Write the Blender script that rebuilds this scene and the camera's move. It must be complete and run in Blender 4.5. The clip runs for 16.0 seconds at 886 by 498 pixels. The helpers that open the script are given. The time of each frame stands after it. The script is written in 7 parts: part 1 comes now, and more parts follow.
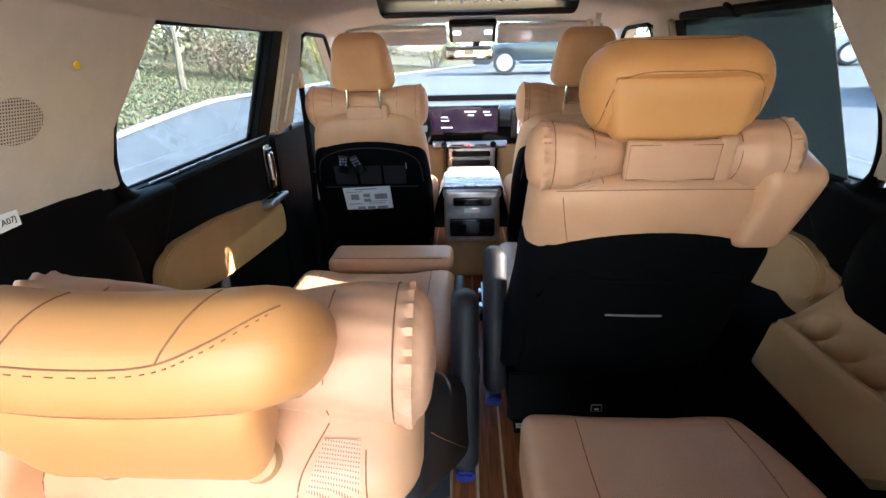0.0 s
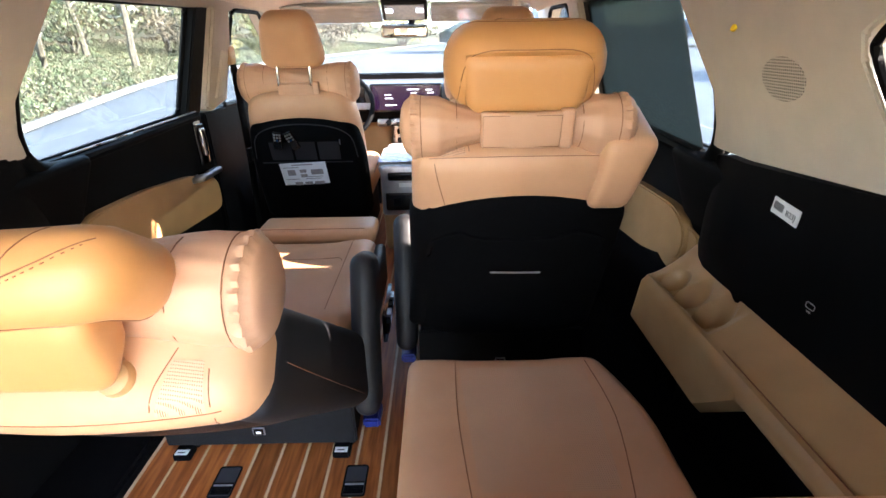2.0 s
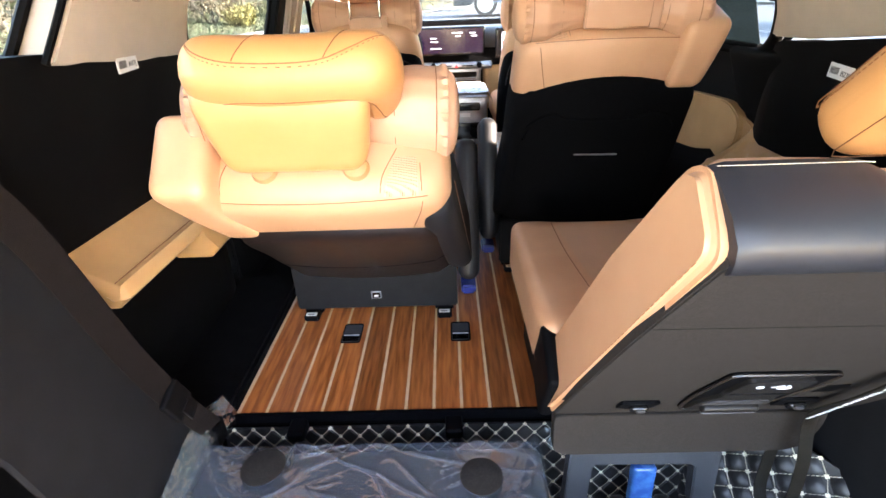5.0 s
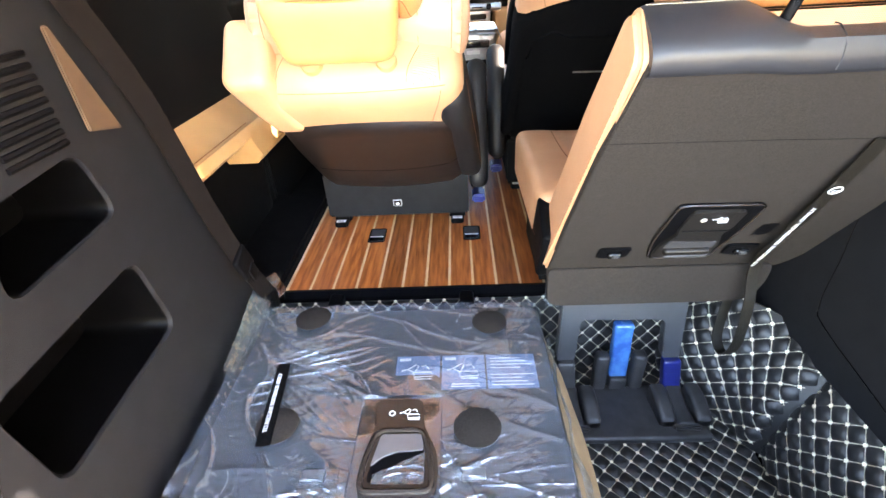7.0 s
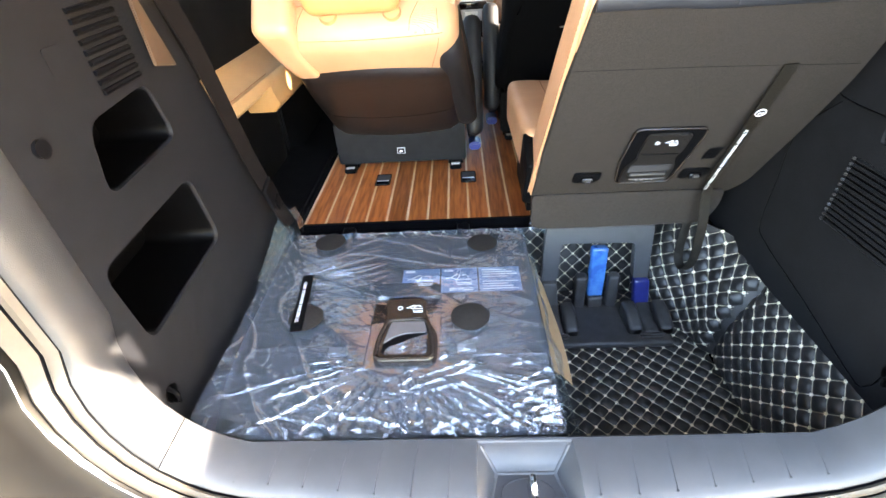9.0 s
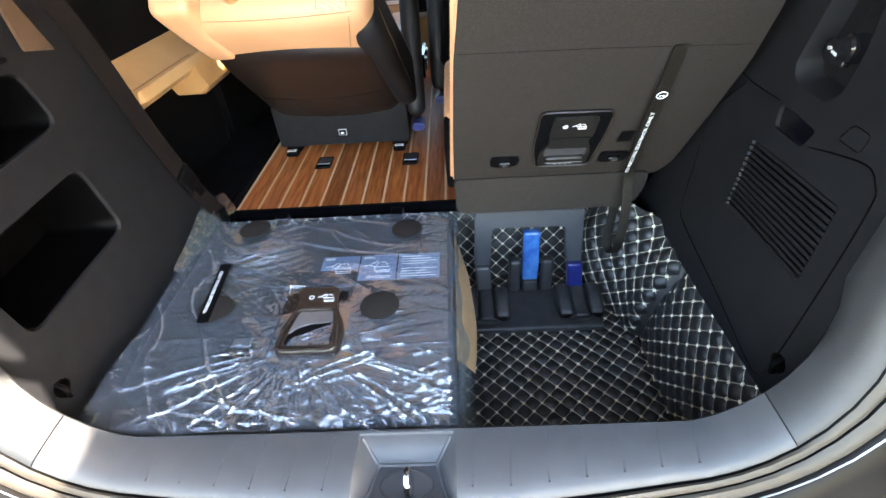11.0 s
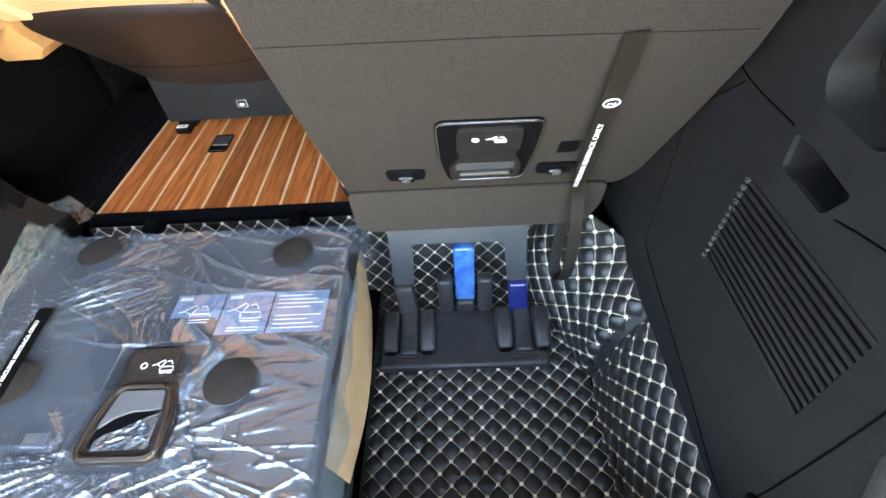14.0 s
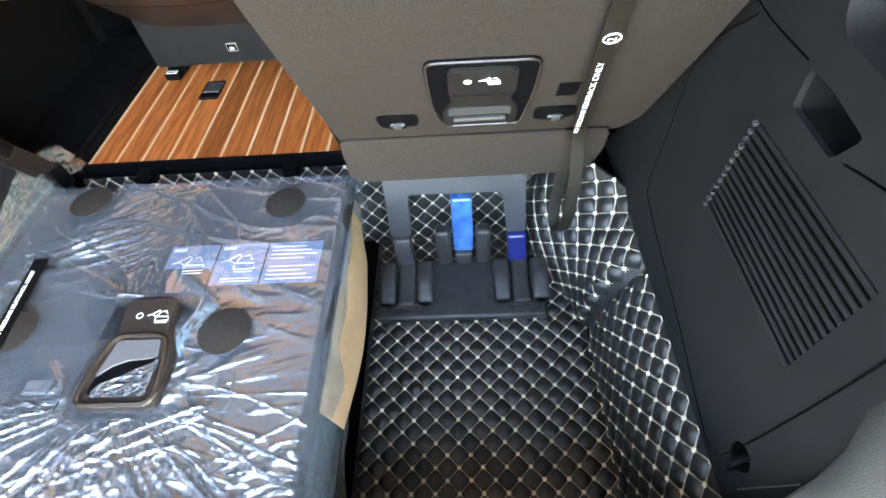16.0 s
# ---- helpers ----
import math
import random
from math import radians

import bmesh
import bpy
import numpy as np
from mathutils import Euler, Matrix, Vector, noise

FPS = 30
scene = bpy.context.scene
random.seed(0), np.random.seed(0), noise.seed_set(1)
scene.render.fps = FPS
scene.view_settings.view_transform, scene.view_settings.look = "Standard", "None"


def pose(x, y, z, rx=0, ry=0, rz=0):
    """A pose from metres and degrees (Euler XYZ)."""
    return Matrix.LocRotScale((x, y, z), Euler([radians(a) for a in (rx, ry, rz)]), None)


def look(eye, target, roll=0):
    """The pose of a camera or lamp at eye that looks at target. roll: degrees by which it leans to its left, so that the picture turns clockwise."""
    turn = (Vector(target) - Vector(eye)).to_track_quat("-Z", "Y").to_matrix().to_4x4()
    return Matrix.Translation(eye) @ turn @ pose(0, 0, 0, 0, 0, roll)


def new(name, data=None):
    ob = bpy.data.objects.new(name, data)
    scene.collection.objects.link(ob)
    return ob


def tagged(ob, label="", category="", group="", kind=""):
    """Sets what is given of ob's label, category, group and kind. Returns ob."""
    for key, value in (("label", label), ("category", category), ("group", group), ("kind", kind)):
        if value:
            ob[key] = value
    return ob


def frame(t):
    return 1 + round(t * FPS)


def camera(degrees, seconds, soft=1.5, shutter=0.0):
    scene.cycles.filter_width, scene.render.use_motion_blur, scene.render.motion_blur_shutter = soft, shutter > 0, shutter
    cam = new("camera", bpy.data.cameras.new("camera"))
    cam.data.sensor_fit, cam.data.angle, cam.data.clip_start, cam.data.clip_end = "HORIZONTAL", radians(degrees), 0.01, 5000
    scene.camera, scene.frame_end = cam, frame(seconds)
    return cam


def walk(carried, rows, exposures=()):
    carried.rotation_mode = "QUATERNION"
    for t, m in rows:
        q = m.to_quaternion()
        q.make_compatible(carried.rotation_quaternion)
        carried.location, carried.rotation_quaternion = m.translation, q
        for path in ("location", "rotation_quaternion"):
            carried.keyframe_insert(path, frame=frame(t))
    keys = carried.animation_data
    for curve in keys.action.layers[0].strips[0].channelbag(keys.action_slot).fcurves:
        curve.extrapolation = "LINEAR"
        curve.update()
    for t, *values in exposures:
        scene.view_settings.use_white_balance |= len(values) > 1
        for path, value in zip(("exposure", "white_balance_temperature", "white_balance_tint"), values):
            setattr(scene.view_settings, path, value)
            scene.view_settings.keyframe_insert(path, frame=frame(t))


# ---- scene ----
from mathutils.bvhtree import BVHTree
from mathutils.geometry import tessellate_polygon
cam = camera(86.9, 16.0)
EXPOSURES = [(0.0, 4.55, 6350, 15), (1.5, 4.82, 6650, 17), (2.5, 4.96, 6800, 20), (4.2, 4.85, 7100, 22), (6.5, 5.44, 7400, 18), (7.5, 5.54, 7400, 18), (8.2, 5.54, 7350, 16), (10.5, 4.82, 7200, 13), (12.5, 5.22, 7350, 13), (16.0, 5.83, 7750, 12)]
METRES, EYE, TILT, LEAN, TURN = 1.8, 0.966, -22.0, 1.3, 2.6
ROWS = [
    (0.0, 0.0, 0.0, 0.0, 0.0, 0.0, 0.0),
    (0.5, 0.0315, -0.0178, -0.0053, -0.68, -0.55, -0.02),
    (1.0, 0.0665, -0.0342, -0.0094, -1.48, -1.15, 0.15),
    (1.5, 0.0876, -0.043, -0.0148, -2.36, -1.8, 0.4),
    (2.0, 0.098, -0.0567, -0.0216, -3.11, -2.33, 0.75),
    (2.5, 0.093, -0.075, -0.0325, -3.66, -2.71, 1.0),
    (3.0, 0.0691, -0.1067, -0.065, -3.86, -3.06, 1.23),
    (3.5, 0.0389, -0.1336, -0.089, -3.5, -3.52, 1.48),
    (4.0, -0.0032, -0.1515, -0.114, -3.02, -3.89, 1.53),
    (6.5, -0.0511, -0.2414, -0.2056, -1.0, -8.77, 1.88),
    (7.0, -0.05, -0.2904, -0.2346, -0.83, -9.81, 2.12),
    (7.5, -0.0459, -0.3371, -0.2612, -0.6, -10.76, 2.34),
    (8.0, -0.0514, -0.3762, -0.2735, -0.62, -11.56, 2.39),
    (10.5, -0.0035, -0.4081, -0.2826, -0.97, -15.1, 2.86),
    (11.0, 0.0569, -0.3881, -0.2749, -1.32, -15.87, 2.97),
    (11.5, 0.1093, -0.367, -0.2681, -1.59, -16.59, 3.01),
    (12.0, 0.1379, -0.3473, -0.2619, -1.59, -17.41, 2.93),
    (12.5, 0.157, -0.3288, -0.2599, -1.69, -18.52, 2.75),
    (13.0, 0.162, -0.2925, -0.249, -1.94, -20.08, 2.76),
    (13.5, 0.1683, -0.236, -0.2318, -2.15, -21.98, 2.92),
    (14.0, 0.1737, -0.2038, -0.2245, -2.1, -23.73, 3.02),
    (14.5, 0.1815, -0.1967, -0.2221, -1.93, -25.31, 3.1),
    (15.0, 0.1824, -0.1953, -0.2246, -1.79, -26.79, 3.22),
    (15.5, 0.1834, -0.1979, -0.2295, -1.59, -28.18, 3.32),
    (16.0, 0.186, -0.196, -0.2318, -1.33, -29.45, 3.41),
]
walk(cam, [(t, pose(0, 0, EYE, TILT, LEAN, TURN) @ pose(METRES * x, METRES * y, METRES * z, 90 + pitch, roll, yaw)) for t, x, y, z, yaw, pitch, roll in ROWS], EXPOSURES)

# ---- light ----
SUN_TO = Vector((0.87, -0.17, 0.36)).normalized()
world = bpy.data.worlds.new("world")
scene.world = world
world.use_nodes = True
wn = world.node_tree
sky = wn.nodes.new("ShaderNodeTexSky")
sky.sky_type = "NISHITA"
sky.sun_disc = False
sky.dust_density = 0.7
sky.ozone_density = 0.4
sky.sun_elevation = math.asin(SUN_TO.z)
sky.sun_rotation = math.atan2(SUN_TO.x, SUN_TO.y)
wn.nodes["Background"].inputs["Strength"].default_value = 0.15
wn.links.new(sky.outputs["Color"], wn.nodes["Background"].inputs["Color"])
sun = new("sun", bpy.data.lights.new("sun", "SUN"))
sun.data.energy = 2.4
sun.data.angle = radians(0.6)
sun.data.color = (1.0, 0.93, 0.82)
sun.matrix_world = look(SUN_TO * 20, (0, 0, 0))


# ---- materials ----
def mat(name, color, rough=0.5, metal=0.0, color2=None, scale=40.0, bump=0.0, bump_scale=400.0, spec=0.5, coat=0.0, rand=0.0, detail=4.0, stretch=None, voro=False):
    """A surface with two colours mixed by noise, a fine relief and, for pieces, a random shift per object."""
    m = bpy.data.materials.new(name)
    m.use_nodes = True
    n, l = m.node_tree.nodes, m.node_tree.links
    b = n["Principled BSDF"]
    b.inputs["Roughness"].default_value = rough
    b.inputs["Metallic"].default_value = metal
    b.inputs["Specular IOR Level"].default_value = spec
    b.inputs["Coat Weight"].default_value = coat
    b.inputs["Coat Roughness"].default_value = 0.08
    tc = n.new("ShaderNodeTexCoord")
    src = tc.outputs["Object"]
    if stretch:
        mp = n.new("ShaderNodeMapping")
        mp.inputs["Scale"].default_value = stretch
        l.new(src, mp.inputs["Vector"])
        src = mp.outputs["Vector"]
    if rand:
        o2 = n.new("ShaderNodeObjectInfo")
        sc = n.new("ShaderNodeVectorMath")
        sc.operation = "MULTIPLY_ADD"
        sc.inputs[1].default_value = (1, 1, 1)
        cmb = n.new("ShaderNodeMath")
        cmb.operation = "MULTIPLY"
        cmb.inputs[1].default_value = 37.0
        l.new(o2.outputs["Random"], cmb.inputs[0])
        l.new(src, sc.inputs[0])
        l.new(cmb.outputs["Value"], sc.inputs[2])
        src = sc.outputs["Vector"]
    no = n.new("ShaderNodeTexNoise")
    no.inputs["Scale"].default_value = scale
    no.inputs["Detail"].default_value = detail
    l.new(src, no.inputs["Vector"])
    mix = n.new("ShaderNodeMix")
    mix.data_type = "RGBA"
    c2 = color2 or tuple(c * 0.8 for c in color)
    mix.inputs[6].default_value = (*color, 1)
    mix.inputs[7].default_value = (*c2, 1)
    ramp = n.new("ShaderNodeValToRGB")
    ramp.color_ramp.elements[0].position = 0.35
    ramp.color_ramp.elements[1].position = 0.65
    l.new(no.outputs["Fac"], ramp.inputs["Fac"])
    l.new(ramp.outputs["Color"], mix.inputs[0])
    out = mix.outputs[2]
    if rand:
        oi = n.new("ShaderNodeObjectInfo")
        hs = n.new("ShaderNodeHueSaturation")
        mr = n.new("ShaderNodeMapRange")
        mr.inputs["To Min"].default_value = 1 - rand
        mr.inputs["To Max"].default_value = 1 + rand
        l.new(oi.outputs["Random"], mr.inputs["Value"])
        l.new(mr.outputs["Result"], hs.inputs["Value"])
        l.new(out, hs.inputs["Color"])
        out = hs.outputs["Color"]
    l.new(out, b.inputs["Base Color"])
    big = n.new("ShaderNodeTexNoise")
    big.inputs["Scale"].default_value = scale * 0.15
    l.new(tc.outputs["Object"], big.inputs["Vector"])
    rr = n.new("ShaderNodeMapRange")
    rr.inputs["To Min"].default_value = max(0.02, rough - 0.1)
    rr.inputs["To Max"].default_value = min(1.0, rough + 0.1)
    l.new(big.outputs["Fac"], rr.inputs["Value"])
    l.new(rr.outputs["Result"], b.inputs["Roughness"])
    if bump:
        bn = n.new("ShaderNodeTexVoronoi" if voro else "ShaderNodeTexNoise")
        bn.inputs["Scale"].default_value = bump_scale
        l.new(tc.outputs["Object"], bn.inputs["Vector"])
        bp = n.new("ShaderNodeBump")
        bp.inputs["Strength"].default_value = bump
        bp.inputs["Distance"].default_value = 0.002
        l.new(bn.outputs["Distance" if voro else "Fac"], bp.inputs["Height"])
        l.new(bp.outputs["Normal"], b.inputs["Normal"])
    return m


def glass(name, tint, rough=0.0, low=0.04, high=0.5):
    """Thin clear sheet: lets light through and mirrors more at a grazing angle."""
    m = bpy.data.materials.new(name)
    m.use_nodes = True
    n, l = m.node_tree.nodes, m.node_tree.links
    n.remove(n["Principled BSDF"])
    tr = n.new("ShaderNodeBsdfTransparent")
    tr.inputs["Color"].default_value = (*tint, 1)
    gl = n.new("ShaderNodeBsdfGlossy")
    gl.inputs["Roughness"].default_value = rough
    lw = n.new("ShaderNodeLayerWeight")
    lw.inputs["Blend"].default_value = 0.25
    mr = n.new("ShaderNodeMapRange")
    mr.inputs["To Min"].default_value = low
    mr.inputs["To Max"].default_value = high
    l.new(lw.outputs["Facing"], mr.inputs["Value"])
    mx = n.new("ShaderNodeMixShader")
    l.new(mr.outputs["Result"], mx.inputs["Fac"])
    l.new(tr.outputs["BSDF"], mx.inputs[1])
    l.new(gl.outputs["BSDF"], mx.inputs[2])
    l.new(mx.outputs["Shader"], n["Material Output"].inputs["Surface"])
    return m


def film(name, haze=0.06, tone=(0.62, 0.76, 0.95, 1)):
    """Thin crinkled plastic: mostly clear, with a sheen and a trace of haze."""
    m = glass(name, (0.90, 0.95, 0.99), 0.06, 0.13, 0.75)
    n, l = m.node_tree.nodes, m.node_tree.links
    out = n["Material Output"].inputs["Surface"]
    src = out.links[0].from_socket
    tc = n.new("ShaderNodeTexCoord")
    no = n.new("ShaderNodeTexNoise")
    no.inputs["Scale"].default_value = 14
    no.inputs["Detail"].default_value = 3
    l.new(tc.outputs["Object"], no.inputs["Vector"])
    ad = n.new("ShaderNodeVectorMath")
    ad.operation = "MULTIPLY_ADD"
    ad.inputs[1].default_value = (0.10, 0.10, 0.10)
    l.new(no.outputs["Color"], ad.inputs[0])
    l.new(tc.outputs["Object"], ad.inputs[2])
    mp = n.new("ShaderNodeMapping")
    mp.inputs["Rotation"].default_value = (0, 0, 0.25)
    mp.inputs["Scale"].default_value = (15, 42, 26)
    l.new(ad.outputs["Vector"], mp.inputs["Vector"])
    vo = n.new("ShaderNodeTexVoronoi")
    vo.inputs["Scale"].default_value = 1.0
    l.new(mp.outputs["Vector"], vo.inputs["Vector"])
    bp = n.new("ShaderNodeBump")
    bp.inputs["Strength"].default_value = 0.24
    bp.inputs["Distance"].default_value = 0.006
    l.new(vo.outputs["Distance"], bp.inputs["Height"])
    for k in n:
        if k.type == "BSDF_GLOSSY":
            l.new(bp.outputs["Normal"], k.inputs["Normal"])
    df = n.new("ShaderNodeBsdfDiffuse")
    df.inputs["Color"].default_value = tone
    mx = n.new("ShaderNodeMixShader")
    mx.inputs["Fac"].default_value = haze
    l.new(src, mx.inputs[1])
    l.new(df.outputs["BSDF"], mx.inputs[2])
    l.new(mx.outputs["Shader"], out)
    return m


def mesh_cloth(name):
    """Fine dark netting: a little light passes, the threads catch the rest."""
    m = glass(name, (0.13, 0.155, 0.16), 0.6, 0.02, 0.06)
    n, l = m.node_tree.nodes, m.node_tree.links
    out = n["Material Output"].inputs["Surface"]
    src = out.links[0].from_socket
    tl = n.new("ShaderNodeBsdfTranslucent")
    tl.inputs["Color"].default_value = (0.016, 0.024, 0.028, 1)
    mx = n.new("ShaderNodeMixShader")
    mx.inputs["Fac"].default_value = 0.3
    l.new(src, mx.inputs[1])
    l.new(tl.outputs["BSDF"], mx.inputs[2])
    l.new(mx.outputs["Shader"], out)
    return m


def glow(name, color, strength):
    m = bpy.data.materials.new(name)
    m.use_nodes = True
    b = m.node_tree.nodes["Principled BSDF"]
    b.inputs["Base Color"].default_value = (0.01, 0.01, 0.01, 1)
    b.inputs["Roughness"].default_value = 0.15
    b.inputs["Emission Color"].default_value = (*color, 1)
    b.inputs["Emission Strength"].default_value = strength
    return m


def dotted(name, base, hole, scale, axes, size=0.3, rough=0.5):
    """A surface pierced with rows of small round holes, laid out along the two axes named."""
    m = mat(name, base, rough, color2=tuple(c * 0.9 for c in base), scale=9)
    n, l = m.node_tree.nodes, m.node_tree.links
    b = n["Principled BSDF"]
    src = b.inputs["Base Color"].links[0].from_socket
    tc = n.new("ShaderNodeTexCoord")
    sep = n.new("ShaderNodeSeparateXYZ")
    com = n.new("ShaderNodeCombineXYZ")
    l.new(tc.outputs["Object"], sep.inputs[0])
    for k, axis in enumerate(axes):
        l.new(sep.outputs[axis], com.inputs[k])
    vo = n.new("ShaderNodeTexVoronoi")
    vo.voronoi_dimensions = "2D"
    vo.inputs["Scale"].default_value = scale
    vo.inputs["Randomness"].default_value = 0.0
    l.new(com.outputs[0], vo.inputs["Vector"])
    lt = n.new("ShaderNodeMath")
    lt.operation = "LESS_THAN"
    lt.inputs[1].default_value = size
    l.new(vo.outputs["Distance"], lt.inputs[0])
    mx = n.new("ShaderNodeMix")
    mx.data_type = "RGBA"
    mx.inputs[7].default_value = (*hole, 1)
    l.new(lt.outputs["Value"], mx.inputs[0])
    l.new(src, mx.inputs[6])
    l.new(mx.outputs[2], b.inputs["Base Color"])
    return m


TAN = mat("tan_leather", (0.56, 0.298, 0.163), 0.45, color2=(0.51, 0.265, 0.140), scale=9, bump=0.10, bump_scale=1500, voro=True)
ORANGE = mat("headrest_leather", (0.55, 0.262, 0.098), 0.42, color2=(0.50, 0.232, 0.08), scale=9, bump=0.10, bump_scale=1500, voro=True)
TANPLASTIC = mat("tan_plastic", (0.42, 0.245, 0.105), 0.5, color2=(0.38, 0.215, 0.09), scale=12, bump=0.2, bump_scale=700)
BLACK = mat("black_plastic", (0.0027, 0.0028, 0.0035), 0.55, color2=(0.002, 0.0021, 0.0026), scale=30, bump=0.25, bump_scale=900, spec=0.06)
# near-black that stands in for the shade inside pockets and gaps
RECESS_SHADE = mat("recess_shade_black", (0.0009, 0.0009, 0.0011), 0.35, color2=(0.0007, 0.0007, 0.0008), scale=30, bump=0.2, bump_scale=900, spec=0.05)
GREYPL = mat("charcoal_trim", (0.0090, 0.0093, 0.0108), 0.55, color2=(0.0068, 0.007, 0.0082), scale=25, bump=0.3, bump_scale=900, spec=0.12)
# warm tone holds the light bounced from sunlit ground on seal and flange
SEALWARM = mat("seal_warm_bounce", (0.046, 0.0375, 0.0275), 0.55, color2=(0.040, 0.0325, 0.024), scale=40, bump=0.2, bump_scale=900)
RIMPL = mat("rim_plastic", (0.020, 0.0205, 0.022), 0.45, color2=(0.017, 0.0175, 0.019), scale=25, bump=0.3, bump_scale=800)
SILLPL = mat("sill_plastic", (0.047, 0.0485, 0.0525), 0.45, color2=(0.041, 0.0425, 0.0465), scale=25, bump=0.3, bump_scale=800)
FABRIC = mat("dark_felt", (0.030, 0.0257, 0.0233), 0.95, color2=(0.0175, 0.015, 0.0137), scale=480, bump=0.6, bump_scale=1200, spec=0.1)
BLACKFAB = mat("black_fabric", (0.0032, 0.0031, 0.0036), 0.85, color2=(0.0024, 0.0024, 0.0027), scale=200, bump=0.4, bump_scale=1500, spec=0.04)
LINER = mat("beige_headliner", (0.62, 0.55, 0.46), 0.9, color2=(0.58, 0.51, 0.43), scale=60, bump=0.3, bump_scale=900, spec=0.1)
PILLAR = mat("beige_trim", (0.50, 0.43, 0.36), 0.55, color2=(0.46, 0.40, 0.335), scale=20, bump=0.2, bump_scale=900)
GLASS = glass("tinted_window_glass", (0.54, 0.60, 0.61), 0.0, 0.02, 0.3)
CLEARGLASS = glass("windscreen_glass", (0.66, 0.71, 0.71), 0.0, 0.03, 0.4)
CHROME = mat("chrome", (0.75, 0.76, 0.78), 0.15, 1.0, scale=30)
SILVER = mat("silver_trim", (0.55, 0.56, 0.58), 0.3, 0.9, scale=30)
BLUE = mat("blue_film", (0.02, 0.09, 0.30), 0.25, color2=(0.04, 0.17, 0.42), scale=35, coat=0.6)
PAPER = mat("white_paper", (0.80, 0.80, 0.80), 0.7, color2=(0.76, 0.76, 0.77), scale=20)
INK = mat("dark_ink", (0.03, 0.03, 0.035), 0.7, scale=40)
WHITEINK = mat("white_print", (0.78, 0.78, 0.78), 0.6, scale=40)
ASPHALT = mat("asphalt", (0.135, 0.142, 0.155), 0.9, color2=(0.10, 0.106, 0.117), scale=3, bump=0.6, bump_scale=90)
GRASS = mat("grass_ground", (0.09, 0.095, 0.045), 0.95, color2=(0.17, 0.13, 0.08), scale=2.2, bump=1.0, bump_scale=40)
WOOD = mat("teak_plank", (0.40, 0.118, 0.03), 0.4, spec=0.3, color2=(0.20, 0.050, 0.011), scale=14, bump=0.1, bump_scale=200, rand=0.28, stretch=(7, 0.55, 7), detail=6)
CAULK = mat("pale_inlay", (0.62, 0.42, 0.26), 0.5, color2=(0.56, 0.36, 0.21), scale=30)
DASHTOP = mat("dash_top_grain", (0.05, 0.05, 0.052), 0.42, color2=(0.04, 0.04, 0.042), scale=30, bump=0.3, bump_scale=900)
SHEENPL = mat("polished_grey_plastic", (0.10, 0.10, 0.105), 0.25, color2=(0.085, 0.085, 0.09), scale=30)
ARMBLACK = mat("black_leather", (0.012, 0.012, 0.014), 0.5, color2=(0.009, 0.009, 0.011), scale=9, bump=0.10, bump_scale=1500, voro=True, spec=0.35)
BROWN = mat("dark_brown_leather", (0.015, 0.0095, 0.008), 0.36, color2=(0.009, 0.006, 0.0055), scale=9, bump=0.2, bump_scale=900, coat=0.3)
DARKLEATHER = mat("charcoal_leather", (0.015, 0.0157, 0.0195), 0.42, spec=0.4, color2=(0.012, 0.0125, 0.0158), scale=9, bump=0.10, bump_scale=1500, voro=True)
PILLOW = mat("pillow_leather", (0.54, 0.293, 0.176), 0.5, color2=(0.48, 0.251, 0.145), scale=7, bump=0.10, bump_scale=1500, voro=True)
THREAD = mat("grey_thread", (0.52, 0.46, 0.34), 0.75, scale=200)
CREAM = mat("cream_thread", (0.84, 0.76, 0.56), 0.75, scale=200)
MATPAD = mat("quilted_leatherette", (0.021, 0.0207, 0.021), 0.36, spec=0.6, color2=(0.016, 0.0157, 0.016), scale=60, bump=0.35, bump_scale=900, rand=0.15)
FILMWHITE = mat("milky_film", (0.72, 0.74, 0.76), 0.22, color2=(0.62, 0.64, 0.67), scale=25, coat=0.5)
PILLARGREY = mat("grey_pillar_trim", (0.030, 0.031, 0.034), 0.5, color2=(0.025, 0.026, 0.028), scale=25, bump=0.3, bump_scale=800)
MOUNTPL = mat("mount_plastic", (0.040, 0.039, 0.039), 0.45, color2=(0.024, 0.023, 0.023), scale=25, bump=0.25, bump_scale=900)
CARD = mat("brown_cardboard", (0.30, 0.19, 0.095), 0.8, color2=(0.25, 0.155, 0.075), scale=18, bump=0.3, bump_scale=200)
BODYBLACK = mat("black_body_finish", (0.006, 0.0055, 0.005), 0.32, color2=(0.009, 0.008, 0.007), scale=8, spec=0.10)
PAINT = mat("black_car_paint", (0.008, 0.008, 0.009), 0.12, color2=(0.01, 0.01, 0.011), scale=5, coat=1.0)
FILM = film("clear_plastic_film")
HAZYFILM = film("hazy_plastic_film", 0.055, (0.62, 0.78, 0.80, 1))
DARKFILM = mesh_cloth("shade_mesh")
GLOSSBLACK = mat("gloss_black", (0.008, 0.008, 0.009), 0.08, scale=20)
BELT_WEB = mat("seat_belt_webbing", (0.0058, 0.0042, 0.0041), 0.8, spec=0.1, color2=(0.0045, 0.0034, 0.0033), scale=90, bump=0.5, bump_scale=900)
LABELBLUE = mat("blue_grey_label", (0.13, 0.19, 0.30), 0.45, color2=(0.11, 0.165, 0.27), scale=20)
NAVY = mat("navy_film", (0.008, 0.014, 0.10), 0.3, color2=(0.01, 0.018, 0.13), scale=35, coat=0.4)
SCREEN = glow("dim_display", (0.07, 0.015, 0.10), 0.02)
WHITEGLOW = glow("lit_display", (0.85, 0.88, 1.0), 0.12)
